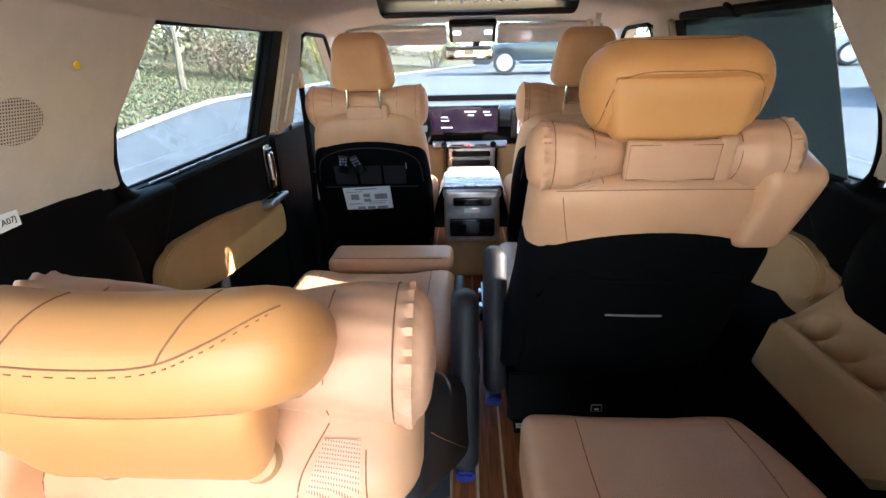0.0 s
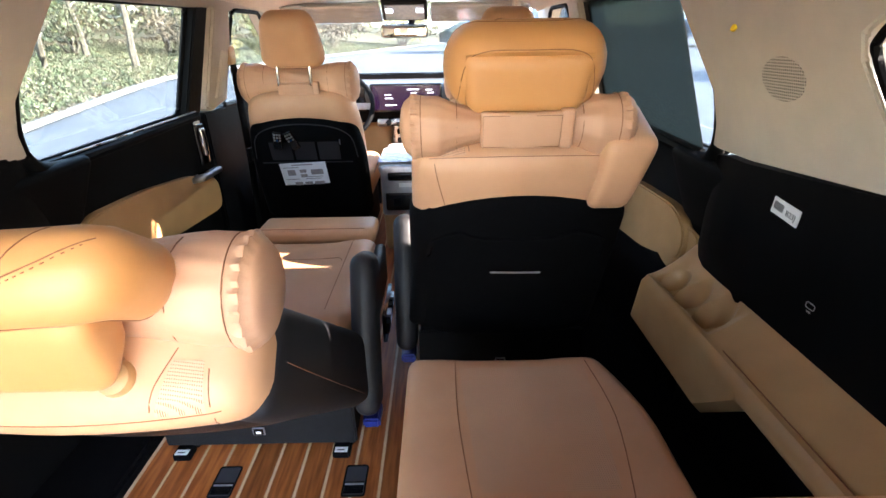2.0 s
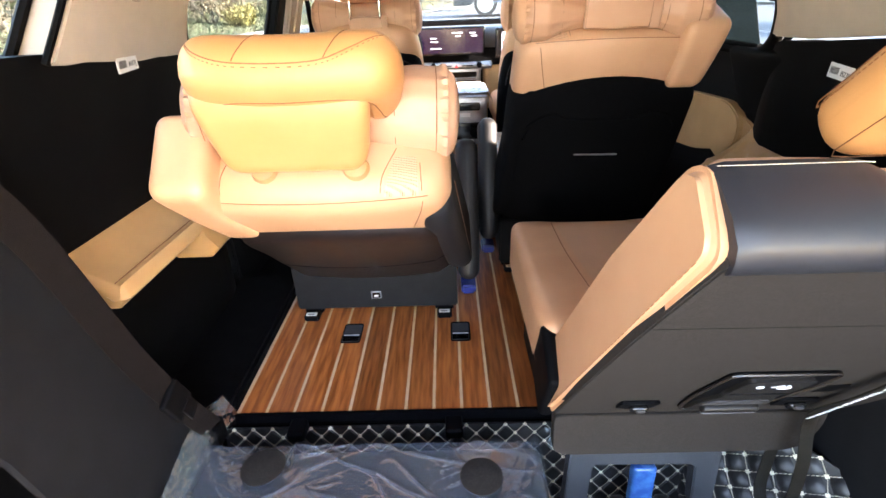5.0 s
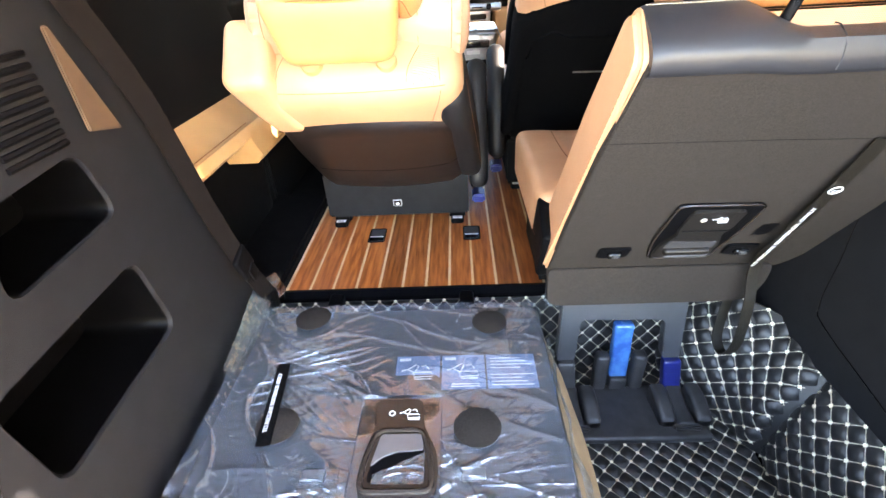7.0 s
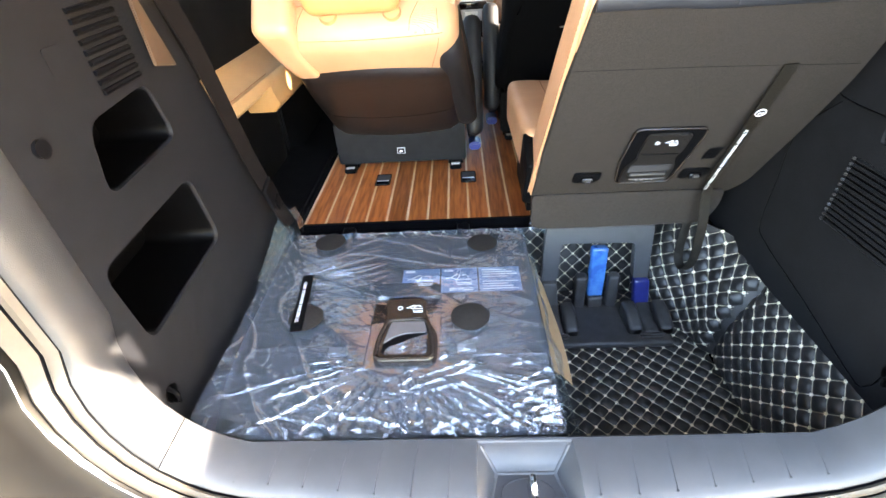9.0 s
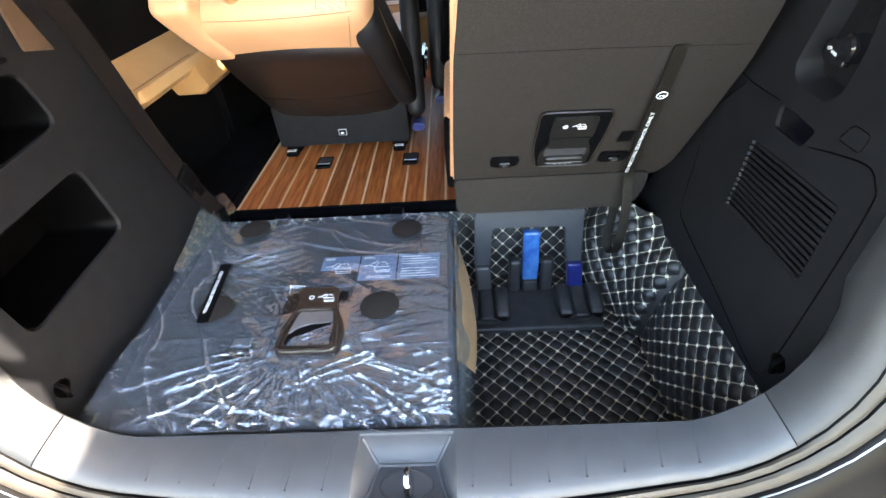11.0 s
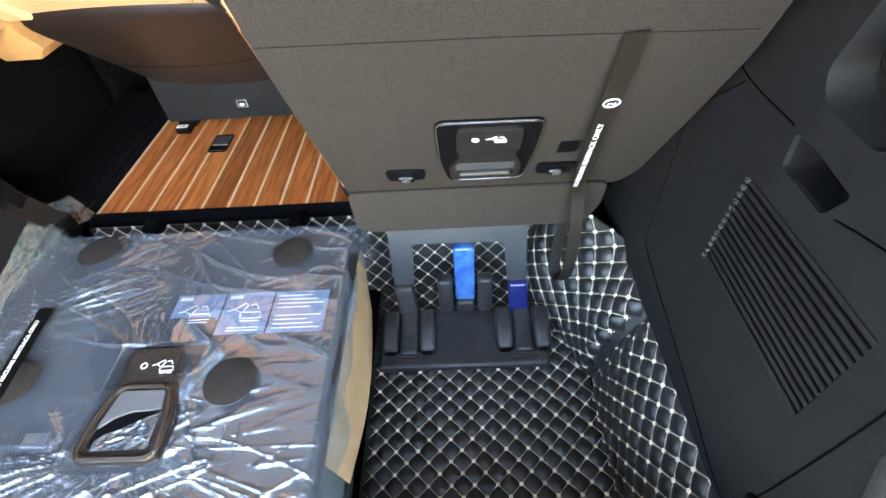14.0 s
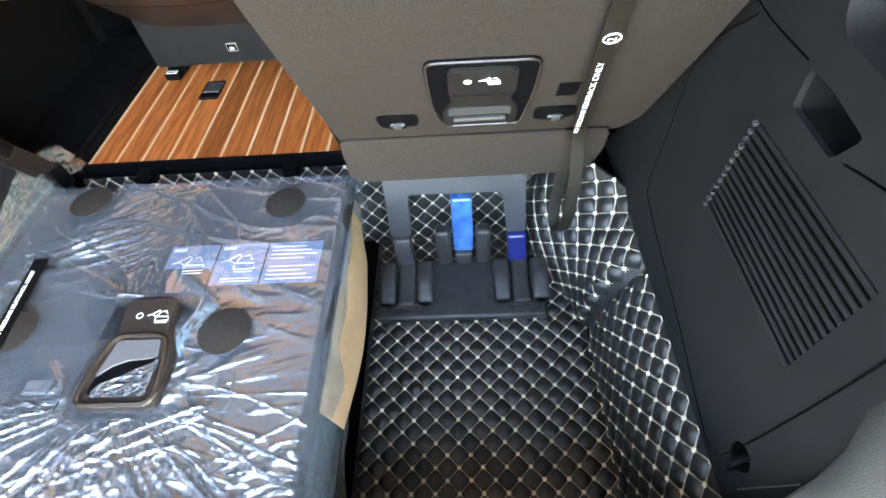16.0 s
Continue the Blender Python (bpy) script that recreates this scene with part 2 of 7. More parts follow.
REDMARK = mat("red_mark", (0.6, 0.02, 0.03), 0.5, scale=20)
GREYINK = mat("grey_print", (0.22, 0.21, 0.21), 0.7, color2=(0.35, 0.30, 0.28), scale=90)
LENS = mat("lamp_lens", (0.30, 0.36, 0.42), 0.15, color2=(0.24, 0.30, 0.36), scale=60)
MIRROR = mat("mirror_glass", (0.85, 0.84, 0.82), 0.02, 1.0, color2=(0.84, 0.83, 0.81))
PERF = dotted("perforated_leather", (0.56, 0.32, 0.195), (0.26, 0.11, 0.05), 330.0, "XZ", 0.25)
PERFTOP = dotted("perforated_leather_top", (0.555, 0.322, 0.193), (0.22, 0.09, 0.04), 380.0, "XY", 0.24)
GRILLE = dotted("pierced_grille", (0.50, 0.43, 0.36), (0.05, 0.045, 0.04), 210.0, "YZ", 0.31)
PERF2 = dotted("finely_pierced_leather", (0.55, 0.318, 0.19), (0.36, 0.18, 0.09), 260.0, "XY", 0.20)
YELLOW = mat("yellow_sticker", (0.85, 0.60, 0.02), 0.6, scale=20)
CUPDARK = mat("brown_trim_plastic", (0.055, 0.032, 0.019), 0.5, color2=(0.045, 0.026, 0.015), scale=20)
HANDLEPL = mat("handle_plastic", (0.011, 0.0095, 0.009), 0.42, color2=(0.009, 0.008, 0.0075), scale=30, bump=0.2, bump_scale=900, spec=0.35)
BROWNPL = mat("dark_brown_plastic", (0.022, 0.017, 0.014), 0.25, color2=(0.024, 0.018, 0.015), scale=30, bump=0.2, bump_scale=900)
STRAPWEB = mat("olive_black_webbing", (0.0085, 0.0066, 0.0042), 0.6, spec=0.25, color2=(0.0055, 0.0043, 0.0028), scale=90, bump=0.4, bump_scale=900)
KERB = mat("concrete_kerb", (0.27, 0.265, 0.25), 0.9, color2=(0.20, 0.195, 0.185), scale=8, bump=0.5, bump_scale=60)
LEAF_GREEN = mat("green_leaf", (0.075, 0.105, 0.045), 0.6, color2=(0.14, 0.15, 0.085), scale=2.5)
LEAF_DRY = mat("dry_leaf", (0.20, 0.155, 0.105), 0.8, color2=(0.085, 0.062, 0.042), scale=2.5)
LEAF_YELLOW = mat("yellow_leaf", (0.26, 0.205, 0.05), 0.7, color2=(0.14, 0.13, 0.05), scale=2.5)
BARK = mat("pale_bark", (0.17, 0.145, 0.115), 0.9, color2=(0.10, 0.082, 0.065), scale=12, bump=0.5, bump_scale=80)
CARGREY = mat("grey_car_paint", (0.028, 0.038, 0.043), 0.3, color2=(0.022, 0.031, 0.036), scale=4, coat=1.0)
CARWHITE = mat("white_car_paint", (0.72, 0.73, 0.74), 0.25, color2=(0.68, 0.69, 0.70), scale=4, coat=1.0)
CARSILVER = mat("silver_car_paint", (0.36, 0.38, 0.40), 0.25, color2=(0.33, 0.35, 0.37), scale=4, coat=1.0)
CARBLUE = mat("blue_car_paint", (0.04, 0.07, 0.12), 0.25, color2=(0.03, 0.06, 0.10), scale=4, coat=1.0)
CARGLASS = mat("dark_car_glass", (0.02, 0.025, 0.03), 0.05, scale=4, coat=1.0)
LAMPRED = mat("red_lamp", (0.45, 0.03, 0.03), 0.2, scale=10, coat=1.0)
TYRE = mat("tyre_rubber", (0.02, 0.02, 0.02), 0.8, scale=30)
ALLOY = mat("alloy_rim", (0.62, 0.63, 0.65), 0.3, 0.8, scale=30)
SEAM = mat("seam_thread", (0.25, 0.10, 0.04), 0.7, scale=200)


# ---- mesh helpers ----
C = 0.03  # the van's middle line


def thing(name, label="", category="", group="", kind="", at=(0, 0, 0)):
    ob = new(name)
    ob.location = at
    bpy.context.view_layer.update()
    return tagged(ob, label, category, group, kind)


def part(name, bm, material, parent=None, label="", smooth=True):
    me = bpy.data.meshes.new(name)
    bm.normal_update()
    bm.to_mesh(me)
    bm.free()
    if smooth:
        for p in me.polygons:
            p.use_smooth = True
        me.set_sharp_from_angle(angle=radians(38))
    me.materials.append(material)
    ob = new(name, me)
    if parent:
        ob.parent = parent
        ob.matrix_parent_inverse = Matrix.Translation(parent.matrix_basis.translation).inverted() if parent.type == "EMPTY" else Matrix()
    if label:
        ob["label"] = label
    return ob


def solo(name, bm, material, label, category, group="", kind="", smooth=True):
    return tagged(part(name, bm, material, None, "", smooth), label, category, group, kind)


def axis_samples(s, r, n):
    a = [s - r + r * math.sin(k * math.pi / 8) for k in range(5)]
    inner = [(-(s - r) + 2 * (s - r) * k / n) for k in range(1, n)]
    return [-v for v in reversed(a)] + inner + a


def rbox(size, r=0.01, n=3, fn=None, m=None, bm=None):
    """A box with rounded edges, size whole lengths, middle at the origin; fn bends each point, m places it."""
    bm = bm or bmesh.new()
    h = Vector(size) / 2
    r = min(r, min(h) * 0.98)
    ax = [axis_samples(h[i], r, n) for i in range(3)]
    made = {}

    def vert(p):
        key = (round(p[0], 6), round(p[1], 6), round(p[2], 6))
        if key not in made:
            q = Vector([max(-(h[i] - r), min(h[i] - r, p[i])) for i in range(3)])
            d = Vector(p) - q
            if d.length > 1e-9:
                q = q + d.normalized() * r
            if fn:
                q = Vector(fn(q))
            if m:
                q = m @ q
            made[key] = bm.verts.new(q)
        return made[key]

    for i in range(3):
        j, k = (i + 1) % 3, (i + 2) % 3
        for sgn in (-1, 1):
            for a in range(len(ax[j]) - 1):
                for b in range(len(ax[k]) - 1):
                    quad = []
                    for (da, db) in ((0, 0), (1, 0), (1, 1), (0, 1)):
                        p = [0, 0, 0]
                        p[i], p[j], p[k] = sgn * h[i], ax[j][a + da], ax[k][b + db]
                        quad.append(vert(p))
                    if sgn < 0:
                        quad.reverse()
                    if len(set(quad)) == 4:
                        try:
                            bm.faces.new(quad)
                        except ValueError:
                            pass
    return bm


def bevel_box(lo, hi, r=0.004, m=None, bm=None):
    """A plain box with small bevelled edges, cheap."""
    lo, hi = Vector(lo), Vector(hi)
    mm = Matrix.Translation((lo + hi) / 2)
    if m:
        mm = m @ mm
    b2 = bmesh.new()
    bmesh.ops.create_cube(b2, size=1)
    for v in b2.verts:
        v.co = Vector([v.co[i] * (hi[i] - lo[i]) for i in range(3)])
    if r:
        bmesh.ops.bevel(b2, geom=b2.edges[:], offset=min(r, min(abs(hi[i] - lo[i]) for i in range(3)) * 0.45), segments=2, affect="EDGES")
    b2.transform(mm)
    if bm is None:
        return b2
    return join(bm, b2)


def join(bm, other):
    me = bpy.data.meshes.new("tmp")
    other.to_mesh(me)
    other.free()
    bm.from_mesh(me)
    bpy.data.meshes.remove(me)
    return bm


def prism(poly, depth, m=None, bevel=0.0, bm=None, seg=2):
    """A polygon in local x, y, pushed out along +z by depth."""
    b2 = bmesh.new()
    lo = [b2.verts.new((x, y, 0)) for x, y in poly]
    f = b2.faces.new(lo)
    res = bmesh.ops.extrude_face_region(b2, geom=[f])
    up = [g for g in res["geom"] if isinstance(g, bmesh.types.BMVert)]
    for v in up:
        v.co.z += depth
    bmesh.ops.recalc_face_normals(b2, faces=b2.faces[:])
    if bevel:
        bmesh.ops.bevel(b2, geom=b2.edges[:], offset=bevel, segments=seg, affect="EDGES", clamp_overlap=True)
    if m:
        b2.transform(m)
    if bm is None:
        return b2
    return join(bm, b2)


def round_poly(poly, r, n=4):
    """The polygon with its corners rounded."""
    out = []
    k = len(poly)
    for i in range(k):
        p, a, b = Vector(poly[i]), Vector(poly[i - 1]), Vector(poly[(i + 1) % k])
        u, v = (a - p), (b - p)
        d = min(r, u.length * 0.45, v.length * 0.45)
        s, e = p + u.normalized() * d, p + v.normalized() * d
        for t in range(n + 1):
            f = t / n
            out.append(tuple((1 - f) ** 2 * s + 2 * f * (1 - f) * p + f * f * e))
    return out


def tube(pts, r, n=8, bm=None, flat=None, closed=False):
    """A round bar along points; flat=(width, thickness, side vector) makes a strap."""
    bm = bm or bmesh.new()
    pts = [Vector(p) for p in pts]
    rings = []
    for i, p in enumerate(pts):
        a = pts[i - 1] if (i or closed) else pts[0]
        b = pts[(i + 1) % len(pts)] if (i < len(pts) - 1 or closed) else pts[-1]
        t = (b - a).normalized()
        if flat:
            w, th, side = flat
            side = Vector(side)
            side = (side - t * side.dot(t)).normalized()
            nn = t.cross(side)
            ring = [p + side * sx * w / 2 + nn * sy * th / 2 for sx, sy in ((-1, -1), (1, -1), (1, 1), (-1, 1))]
        else:
            ref = Vector((0, 0, 1)) if abs(t.z) < 0.9 else Vector((1, 0, 0))
            u = t.cross(ref).normalized()
            v = t.cross(u)
            rr = r[i] if isinstance(r, (list, tuple)) else r
            ring = [p + (u * math.cos(2 * math.pi * k / n) + v * math.sin(2 * math.pi * k / n)) * rr for k in range(n)]
        rings.append([bm.verts.new(q) for q in ring])
    k = len(rings[0])
    for i in range(len(rings) - (0 if closed else 1)):
        r0, r1 = rings[i], rings[(i + 1) % len(rings)]
        for j in range(k):
            bm.faces.new((r0[j], r0[(j + 1) % k], r1[(j + 1) % k], r1[j]))
    if not closed:
        bm.faces.new(list(reversed(rings[0])))
        bm.faces.new(rings[-1])
    bmesh.ops.recalc_face_normals(bm, faces=bm.faces[:])
    return bm


def lathe(profile, n=24, m=None, bm=None):
    """Radius, height pairs turned round local z."""
    b2 = bmesh.new()
    rings = []
    for r, z in profile:
        rings.append([b2.verts.new((r * math.cos(2 * math.pi * k / n), r * math.sin(2 * math.pi * k / n), z)) for k in range(n)])
    for a, b in zip(rings, rings[1:]):
        for j in range(n):
            b2.faces.new((a[j], a[(j + 1) % n], b[(j + 1) % n], b[j]))
    b2.faces.new(list(reversed(rings[0])))
    b2.faces.new(rings[-1])
    bmesh.ops.recalc_face_normals(b2, faces=b2.faces[:])
    if m:
        b2.transform(m)
    if bm is None:
        return b2
    return join(bm, b2)


def frame_of(origin, xdir, ydir):
    """A matrix with local x and y along the given ways."""
    x = Vector(xdir).normalized()
    z = x.cross(Vector(ydir)).normalized()
    y = z.cross(x)
    return Matrix(((x.x, y.x, z.x, origin[0]), (x.y, y.y, z.y, origin[1]), (x.z, y.z, z.z, origin[2]), (0, 0, 0, 1)))


def path_smooth(pts, n=6):
    """A smooth line through the points."""
    pts = [Vector(p) for p in pts]
    out = []
    for i in range(len(pts) - 1):
        p0, p1, p2, p3 = pts[max(0, i - 1)], pts[i], pts[i + 1], pts[min(len(pts) - 1, i + 2)]
        for k in range(n):
            t = k / n
            out.append(0.5 * ((2 * p1) + (p2 - p0) * t + (2 * p0 - 5 * p1 + 4 * p2 - p3) * t * t + (3 * p1 - p0 - 3 * p2 + p3) * t ** 3))
    return out + [pts[-1]]


def ease(a, b, x):
    f = max(0.0, min(1.0, (x - a) / (b - a)))
    return f * f * (3 - 2 * f)


def on_surface(bm, pts, way, lift=0.0):
    """The points thrown along way on the mesh's surface."""
    tree = BVHTree.FromBMesh(bm)
    way = Vector(way).normalized()
    out = []
    for p in pts:
        hit = tree.ray_cast(Vector(p) - way * 0.6, way)
        if hit[0] is not None:
            out.append(hit[0] - way * lift)
    return out


def text_mesh(words, size, m):
    """Raised lettering in the built-in font, its middle at m's origin."""
    cu = bpy.data.curves.new("lettering", "FONT")
    cu.body, cu.size, cu.align_x, cu.align_y, cu.extrude = words, size, "CENTER", "CENTER", 0.0003
    ob = new("lettering", cu)
    bpy.context.view_layer.update()
    me = bpy.data.meshes.new_from_object(ob.evaluated_get(bpy.context.evaluated_depsgraph_get()))
    bm = bmesh.new()
    bm.from_mesh(me)
    bm.transform(m)
    bpy.data.objects.remove(ob)
    bpy.data.curves.remove(cu)
    bpy.data.meshes.remove(me)
    return bm


def seat_icon(m, k):
    """A line drawing of a folding seat, k wide."""
    out = bmesh.new()
    for pts in (((-0.5, 0.05), (-0.32, 0.1), (-0.12, -0.02), (0.42, -0.02), (0.46, -0.2), (-0.1, -0.22), (-0.12, -0.02)), ((-0.32, 0.1), (-0.05, 0.3), (0.02, 0.22), (-0.08, 0.02)), ((0.1, 0.22), (0.24, 0.26), (0.34, 0.1)), ((-0.08, -0.3), (0.44, -0.3))):
        join(out, tube([m @ Vector((x * k, y * k, 0)) for x, y in pts], 0.019 * k, 5))
    return out


def pocket_panel(outer, pockets, place):
    """A face with pockets sunk in it. outer and each pocket's polygon are u, v pairs; pockets are (polygon, depth, shrink);
    place turns u, v and a depth into a point."""
    bm = bmesh.new()
    loops = [[Vector((u, v, 0)) for u, v in outer]] + [[Vector((u, v, 0)) for u, v in p] for p, d, k in pockets]
    flat = [p for lp in loops for p in lp]
    vs = [bm.verts.new(place(p.x, p.y, 0)) for p in flat]
    for t in tessellate_polygon(loops):
        try:
            bm.faces.new([vs[i] for i in t])
        except ValueError:
            pass
    i0 = len(outer)
    for p, d, k in pockets:
        n = len(p)
        cu, cv = sum(q[0] for q in p) / n, sum(q[1] for q in p) / n
        top = vs[i0:i0 + n]
        lip = [bm.verts.new(place(cu + (u - cu) * 0.97, cv + (v - cv) * 0.97, min(0.006, d * 0.5))) for u, v in p]
        low = [bm.verts.new(place(cu + (u - cu) * k, cv + (v - cv) * k, d)) for u, v in p]
        for a, b in ((top, lip), (lip, low)):
            for j in range(n):
                bm.faces.new((a[j], a[(j + 1) % n], b[(j + 1) % n], b[j]))
        bm.faces.new(low)
        i0 += n
    bmesh.ops.recalc_face_normals(bm, faces=bm.faces[:])
    return bm


def ring_mark(m, r, t=0.0011):
    """A thin ring round the origin of m."""
    return tube([m @ Vector((r * math.cos(2 * math.pi * k / 22), r * math.sin(2 * math.pi * k / 22), 0)) for k in range(22)], t, 5, closed=True)


def patch_on(bm, corners, way, n=12, lift=0.0008):
    """A thin sheet laid on a mesh: four corners, thrown along way."""
    tree = BVHTree.FromBMesh(bm)
    way = Vector(way).normalized()
    out = bmesh.new()
    a, b, c, d = [Vector(p) for p in corners]
    grid = []
    for j in range(n + 1):
        row = []
        for i in range(n + 1):
            u, v = i / n, j / n
            p = a * (1 - u) * (1 - v) + b * u * (1 - v) + c * u * v + d * (1 - u) * v
            hit = tree.ray_cast(p - way * 0.6, way)
            row.append(out.verts.new((hit[0] if hit[0] is not None else p) - way * lift))
        grid.append(row)
    for j in range(n):
        for i in range(n):
            out.faces.new((grid[j][i], grid[j][i + 1], grid[j + 1][i + 1], grid[j + 1][i]))
    return out


def seam_on(bm, pts, way, r=0.0009, n=6):
    """A sewn line laid on a mesh through the points."""
    line = on_surface(bm, path_smooth(pts, n), way, 0.0002)
    return tube(line, r, 5)


# ---- the ground and what stands outside ----
SLOPE = 0.105


def gz(y):
    """The yard climbs beside the van and levels out ahead of it."""
    return -0.46 + SLOPE * min(y, 8.0) + 0.022 * max(0.0, y - 8.0)


def sheet(x0, x1, y0, y1, nx, ny, lift, fn=None):
    bm = bmesh.new()
    vs = [[bm.verts.new((x0 + (x1 - x0) * i / nx, y0 + (y1 - y0) * j / ny, 0)) for i in range(nx + 1)] for j in range(ny + 1)]
    for row in vs:
        for v in row:
            v.co.z = gz(v.co.y) + lift + (fn(v.co.x, v.co.y) if fn else 0)
    for j in range(ny):
        for i in range(nx):
            bm.faces.new((vs[j][i], vs[j][i + 1], vs[j + 1][i + 1], vs[j + 1][i]))
    return bm


ground = solo("ground", sheet(-120, 120, -60, 160, 24, 110, -0.02), ASPHALT, "pale grey sunlit asphalt yard round the van", "ground", kind="structure")

# ---- the van's shell ----
BELT = 0.70


def xs(z):
    return 0.80 if z <= BELT else 0.80 - 0.34 * (z - BELT)


def side_panel(name, s, poly, thick, material, parent=None, label="", inset=0.0, bevel=0.0):
    """A polygon of y, z pairs laid on the van's side (s -1 left, 1 right), pushed outwards by thick."""
    b2 = bmesh.new()
    a = [b2.verts.new((C + s * (xs(z) - inset), y, z)) for y, z in poly]
    b = [b2.verts.new((C + s * (xs(z) - inset + thick), y, z)) for y, z in poly]
    b2.faces.new(a)
    b2.faces.new(b)
    k = len(poly)
    for i in range(k):
        b2.faces.new((a[i], a[(i + 1) % k], b[(i + 1) % k], b[i]))
    bmesh.ops.recalc_face_normals(b2, faces=b2.faces[:])
    if bevel:
        bmesh.ops.bevel(b2, geom=b2.edges[:], offset=bevel, segments=2, affect="EDGES", clamp_overlap=True)
    return part(name, b2, material, parent, label)


def on_side(s, y, z, inset=0.0):
    return Vector((C + s * (xs(z) - inset), y, z))


WIN2 = [(1.035, 1.06), (1.70, 1.075), (1.72, 0.71), (1.03, 0.695), (0.95, 0.735), (0.90, 0.84)]
WINQ = [(-0.22, 0.985), (0.475, 0.985), (0.52, 0.955), (0.52, 0.93), (0.435, 0.765), (-0.25, 0.765)]
for s, nm in ((-1, "left"), (1, "right")):
    w = thing("wall_" + nm, "van side wall with beige pillar trim and black lower panels", "wall", kind="structure")
    side_panel("pillar_trim", s, [(-0.22, 1.06), (1.018, 1.06), (0.905, 0.855), (0.908, 0.79), (0.932, 0.735), (0.80, 0.735), (0.445, 0.765), (0.53, 0.93), (0.53, 0.96), (0.48, 0.995), (-0.22, 0.995)], 0.08, PILLAR, w, bevel=0.005, inset=0.033)
    side_panel("rear_pillar_trim", s, [(-0.60, 1.06), (-0.22, 1.06), (-0.25, 0.765), (-0.60, 0.765)], 0.05, GREYPL, w, bevel=0.004)
    side_panel("roof_rail_trim", s, [(-0.60, 1.13), (2.3, 1.13), (2.3, 1.078), (1.02, 1.06), (-0.60, 1.06)], 0.05, PILLAR, w)
    side_panel("door_frame", s, [(1.70, 1.078), (1.79, 1.078), (1.83, 0.70), (1.72, 0.70)], 0.05, BLACK, w, bevel=0.006)
    side_panel("centre_pillar_trim", s, [(1.79, 1.078), (1.93, 1.078), (1.99, 0.95), (2.03, 0.73), (1.90, 0.70), (1.84, 0.72)], 0.06, PILLAR, w, bevel=0.008, inset=0.02)
    side_panel("pillar_recess", s, [(1.90, 0.93), (1.96, 0.92), (1.98, 0.76), (1.90, 0.75)], 0.01, LINER, w, bevel=0.003, inset=0.028)
    side_panel("centre_pillar_lower", s, [(1.84, 0.70), (2.04, 0.70), (2.04, 0.0), (1.84, 0.0)], 0.06, BLACK, w, bevel=0.006, inset=0.012)
    side_panel("front_pillar_trim", s, [(2.3, 1.13), (2.45, 1.13), (3.36, 0.75), (3.36, 0.70), (3.1, 0.70), (2.3, 1.078)], 0.05, PILLAR, w)
    # below the belt
    side_panel("sliding_door_panel", s, [(0.97, 0.70), (1.83, 0.70), (1.83, -0.03), (0.97, -0.03)], 0.06, BLACK, w, bevel=0.008)
    side_panel("front_door_panel", s, [(2.05, 0.70), (3.36, 0.70), (3.36, -0.03), (2.05, -0.03)], 0.06, BLACK, w, bevel=0.008)
    qb = bmesh.new()
    zrow = [(-0.34, 0.80), (0.36, 0.80), (0.54, 0.784), (0.68, 0.756), (0.725, 0.748)]
    ring = []
    for y in (-0.60, 0.25, 0.31, 0.5, 0.8, 0.87, 0.91, 0.945, 0.97, 0.985):
        turn = max(0.0, (y - 0.85) / 0.135) ** 2
        lift = 0.03 * max(0.0, min(1.0, (0.8 - y) / 0.33))
        lift += 0.018 + 0.25 * lift if s < 0 else 0.0
        rows_in = zrow if y < 0.3 else [(-0.34, 0.80), (0.34, 0.775), (0.47, 0.757), (0.68, 0.7555), (0.7, 0.7)]
        pts = [(z, min(x + 0.05 * turn, 0.85)) for z, x in rows_in[:-1]] + [(0.73 + lift - 0.045 * turn, 0.75 + 0.055 * turn)]
        ring.append([qb.verts.new((C + s * x, y, z)) for z, x in pts] + [qb.verts.new((C + s * 0.86, y, 0.73 + lift - 0.045 * turn)), qb.verts.new((C + s * 0.86, y, -0.34))])
    for a, b in zip(ring, ring[1:]):
        for j in range(len(a)):
            qb.faces.new((a[j], a[(j + 1) % len(a)], b[(j + 1) % len(a)], b[j]))
    qb.faces.new(ring[0])
    qb.faces.new(list(reversed(ring[-1])))
    bmesh.ops.recalc_face_normals(qb, faces=qb.faces[:])
    part("quarter_panel", qb, BLACK, w)
    # roll of soft trim at the window's rear lower corner
    rim = path_smooth([on_side(s, 0.995, 1.045, 0.004), on_side(s, 0.955, 0.95, 0.006), on_side(s, 0.925, 0.86, 0.010), on_side(s, 0.922, 0.785, 0.014), on_side(s, 0.94, 0.728, 0.018), on_side(s, 0.995, 0.688, 0.014), on_side(s, 1.10, 0.672, 0.005)], 5)
    part("corner_trim", tube(rim, [0.004 + 0.022 * (k / (len(rim) - 1)) ** 1.3 for k in range(len(rim))], 12), BLACK, w)
    part("door_end_trim", rbox((0.05, 0.28, 0.36), 0.024, 6, lambda q: (q.x - s * 0.05 * (q.z / 0.18 - 0.6), q.y + 0.05 * (q.z / 0.18), q.z), Matrix.Translation((C + s * 0.795, 0.94, 0.52))), BLACK, w)
    part("window_ledge", tube(path_smooth([on_side(s, 1.08, 0.685, 0.006), on_side(s, 1.4, 0.69, 0.006), on_side(s, 1.78, 0.70, 0.006)], 4), 0.014, 8), BLACK, w)
    part("ledge_strip", tube([on_side(s, 1.08, 0.704, 0.0), on_side(s, 1.78, 0.716, 0.0)], 0.003, 6), SILVER, w)
    # tan door insert with switch and handle
    ins = [(1.0, 0.42), (1.0, 0.505), (1.08, 0.545), (1.32, 0.538), (1.62, 0.505), (1.80, 0.45), (1.80, 0.32), (1.46, 0.34), (1.23, 0.36)]
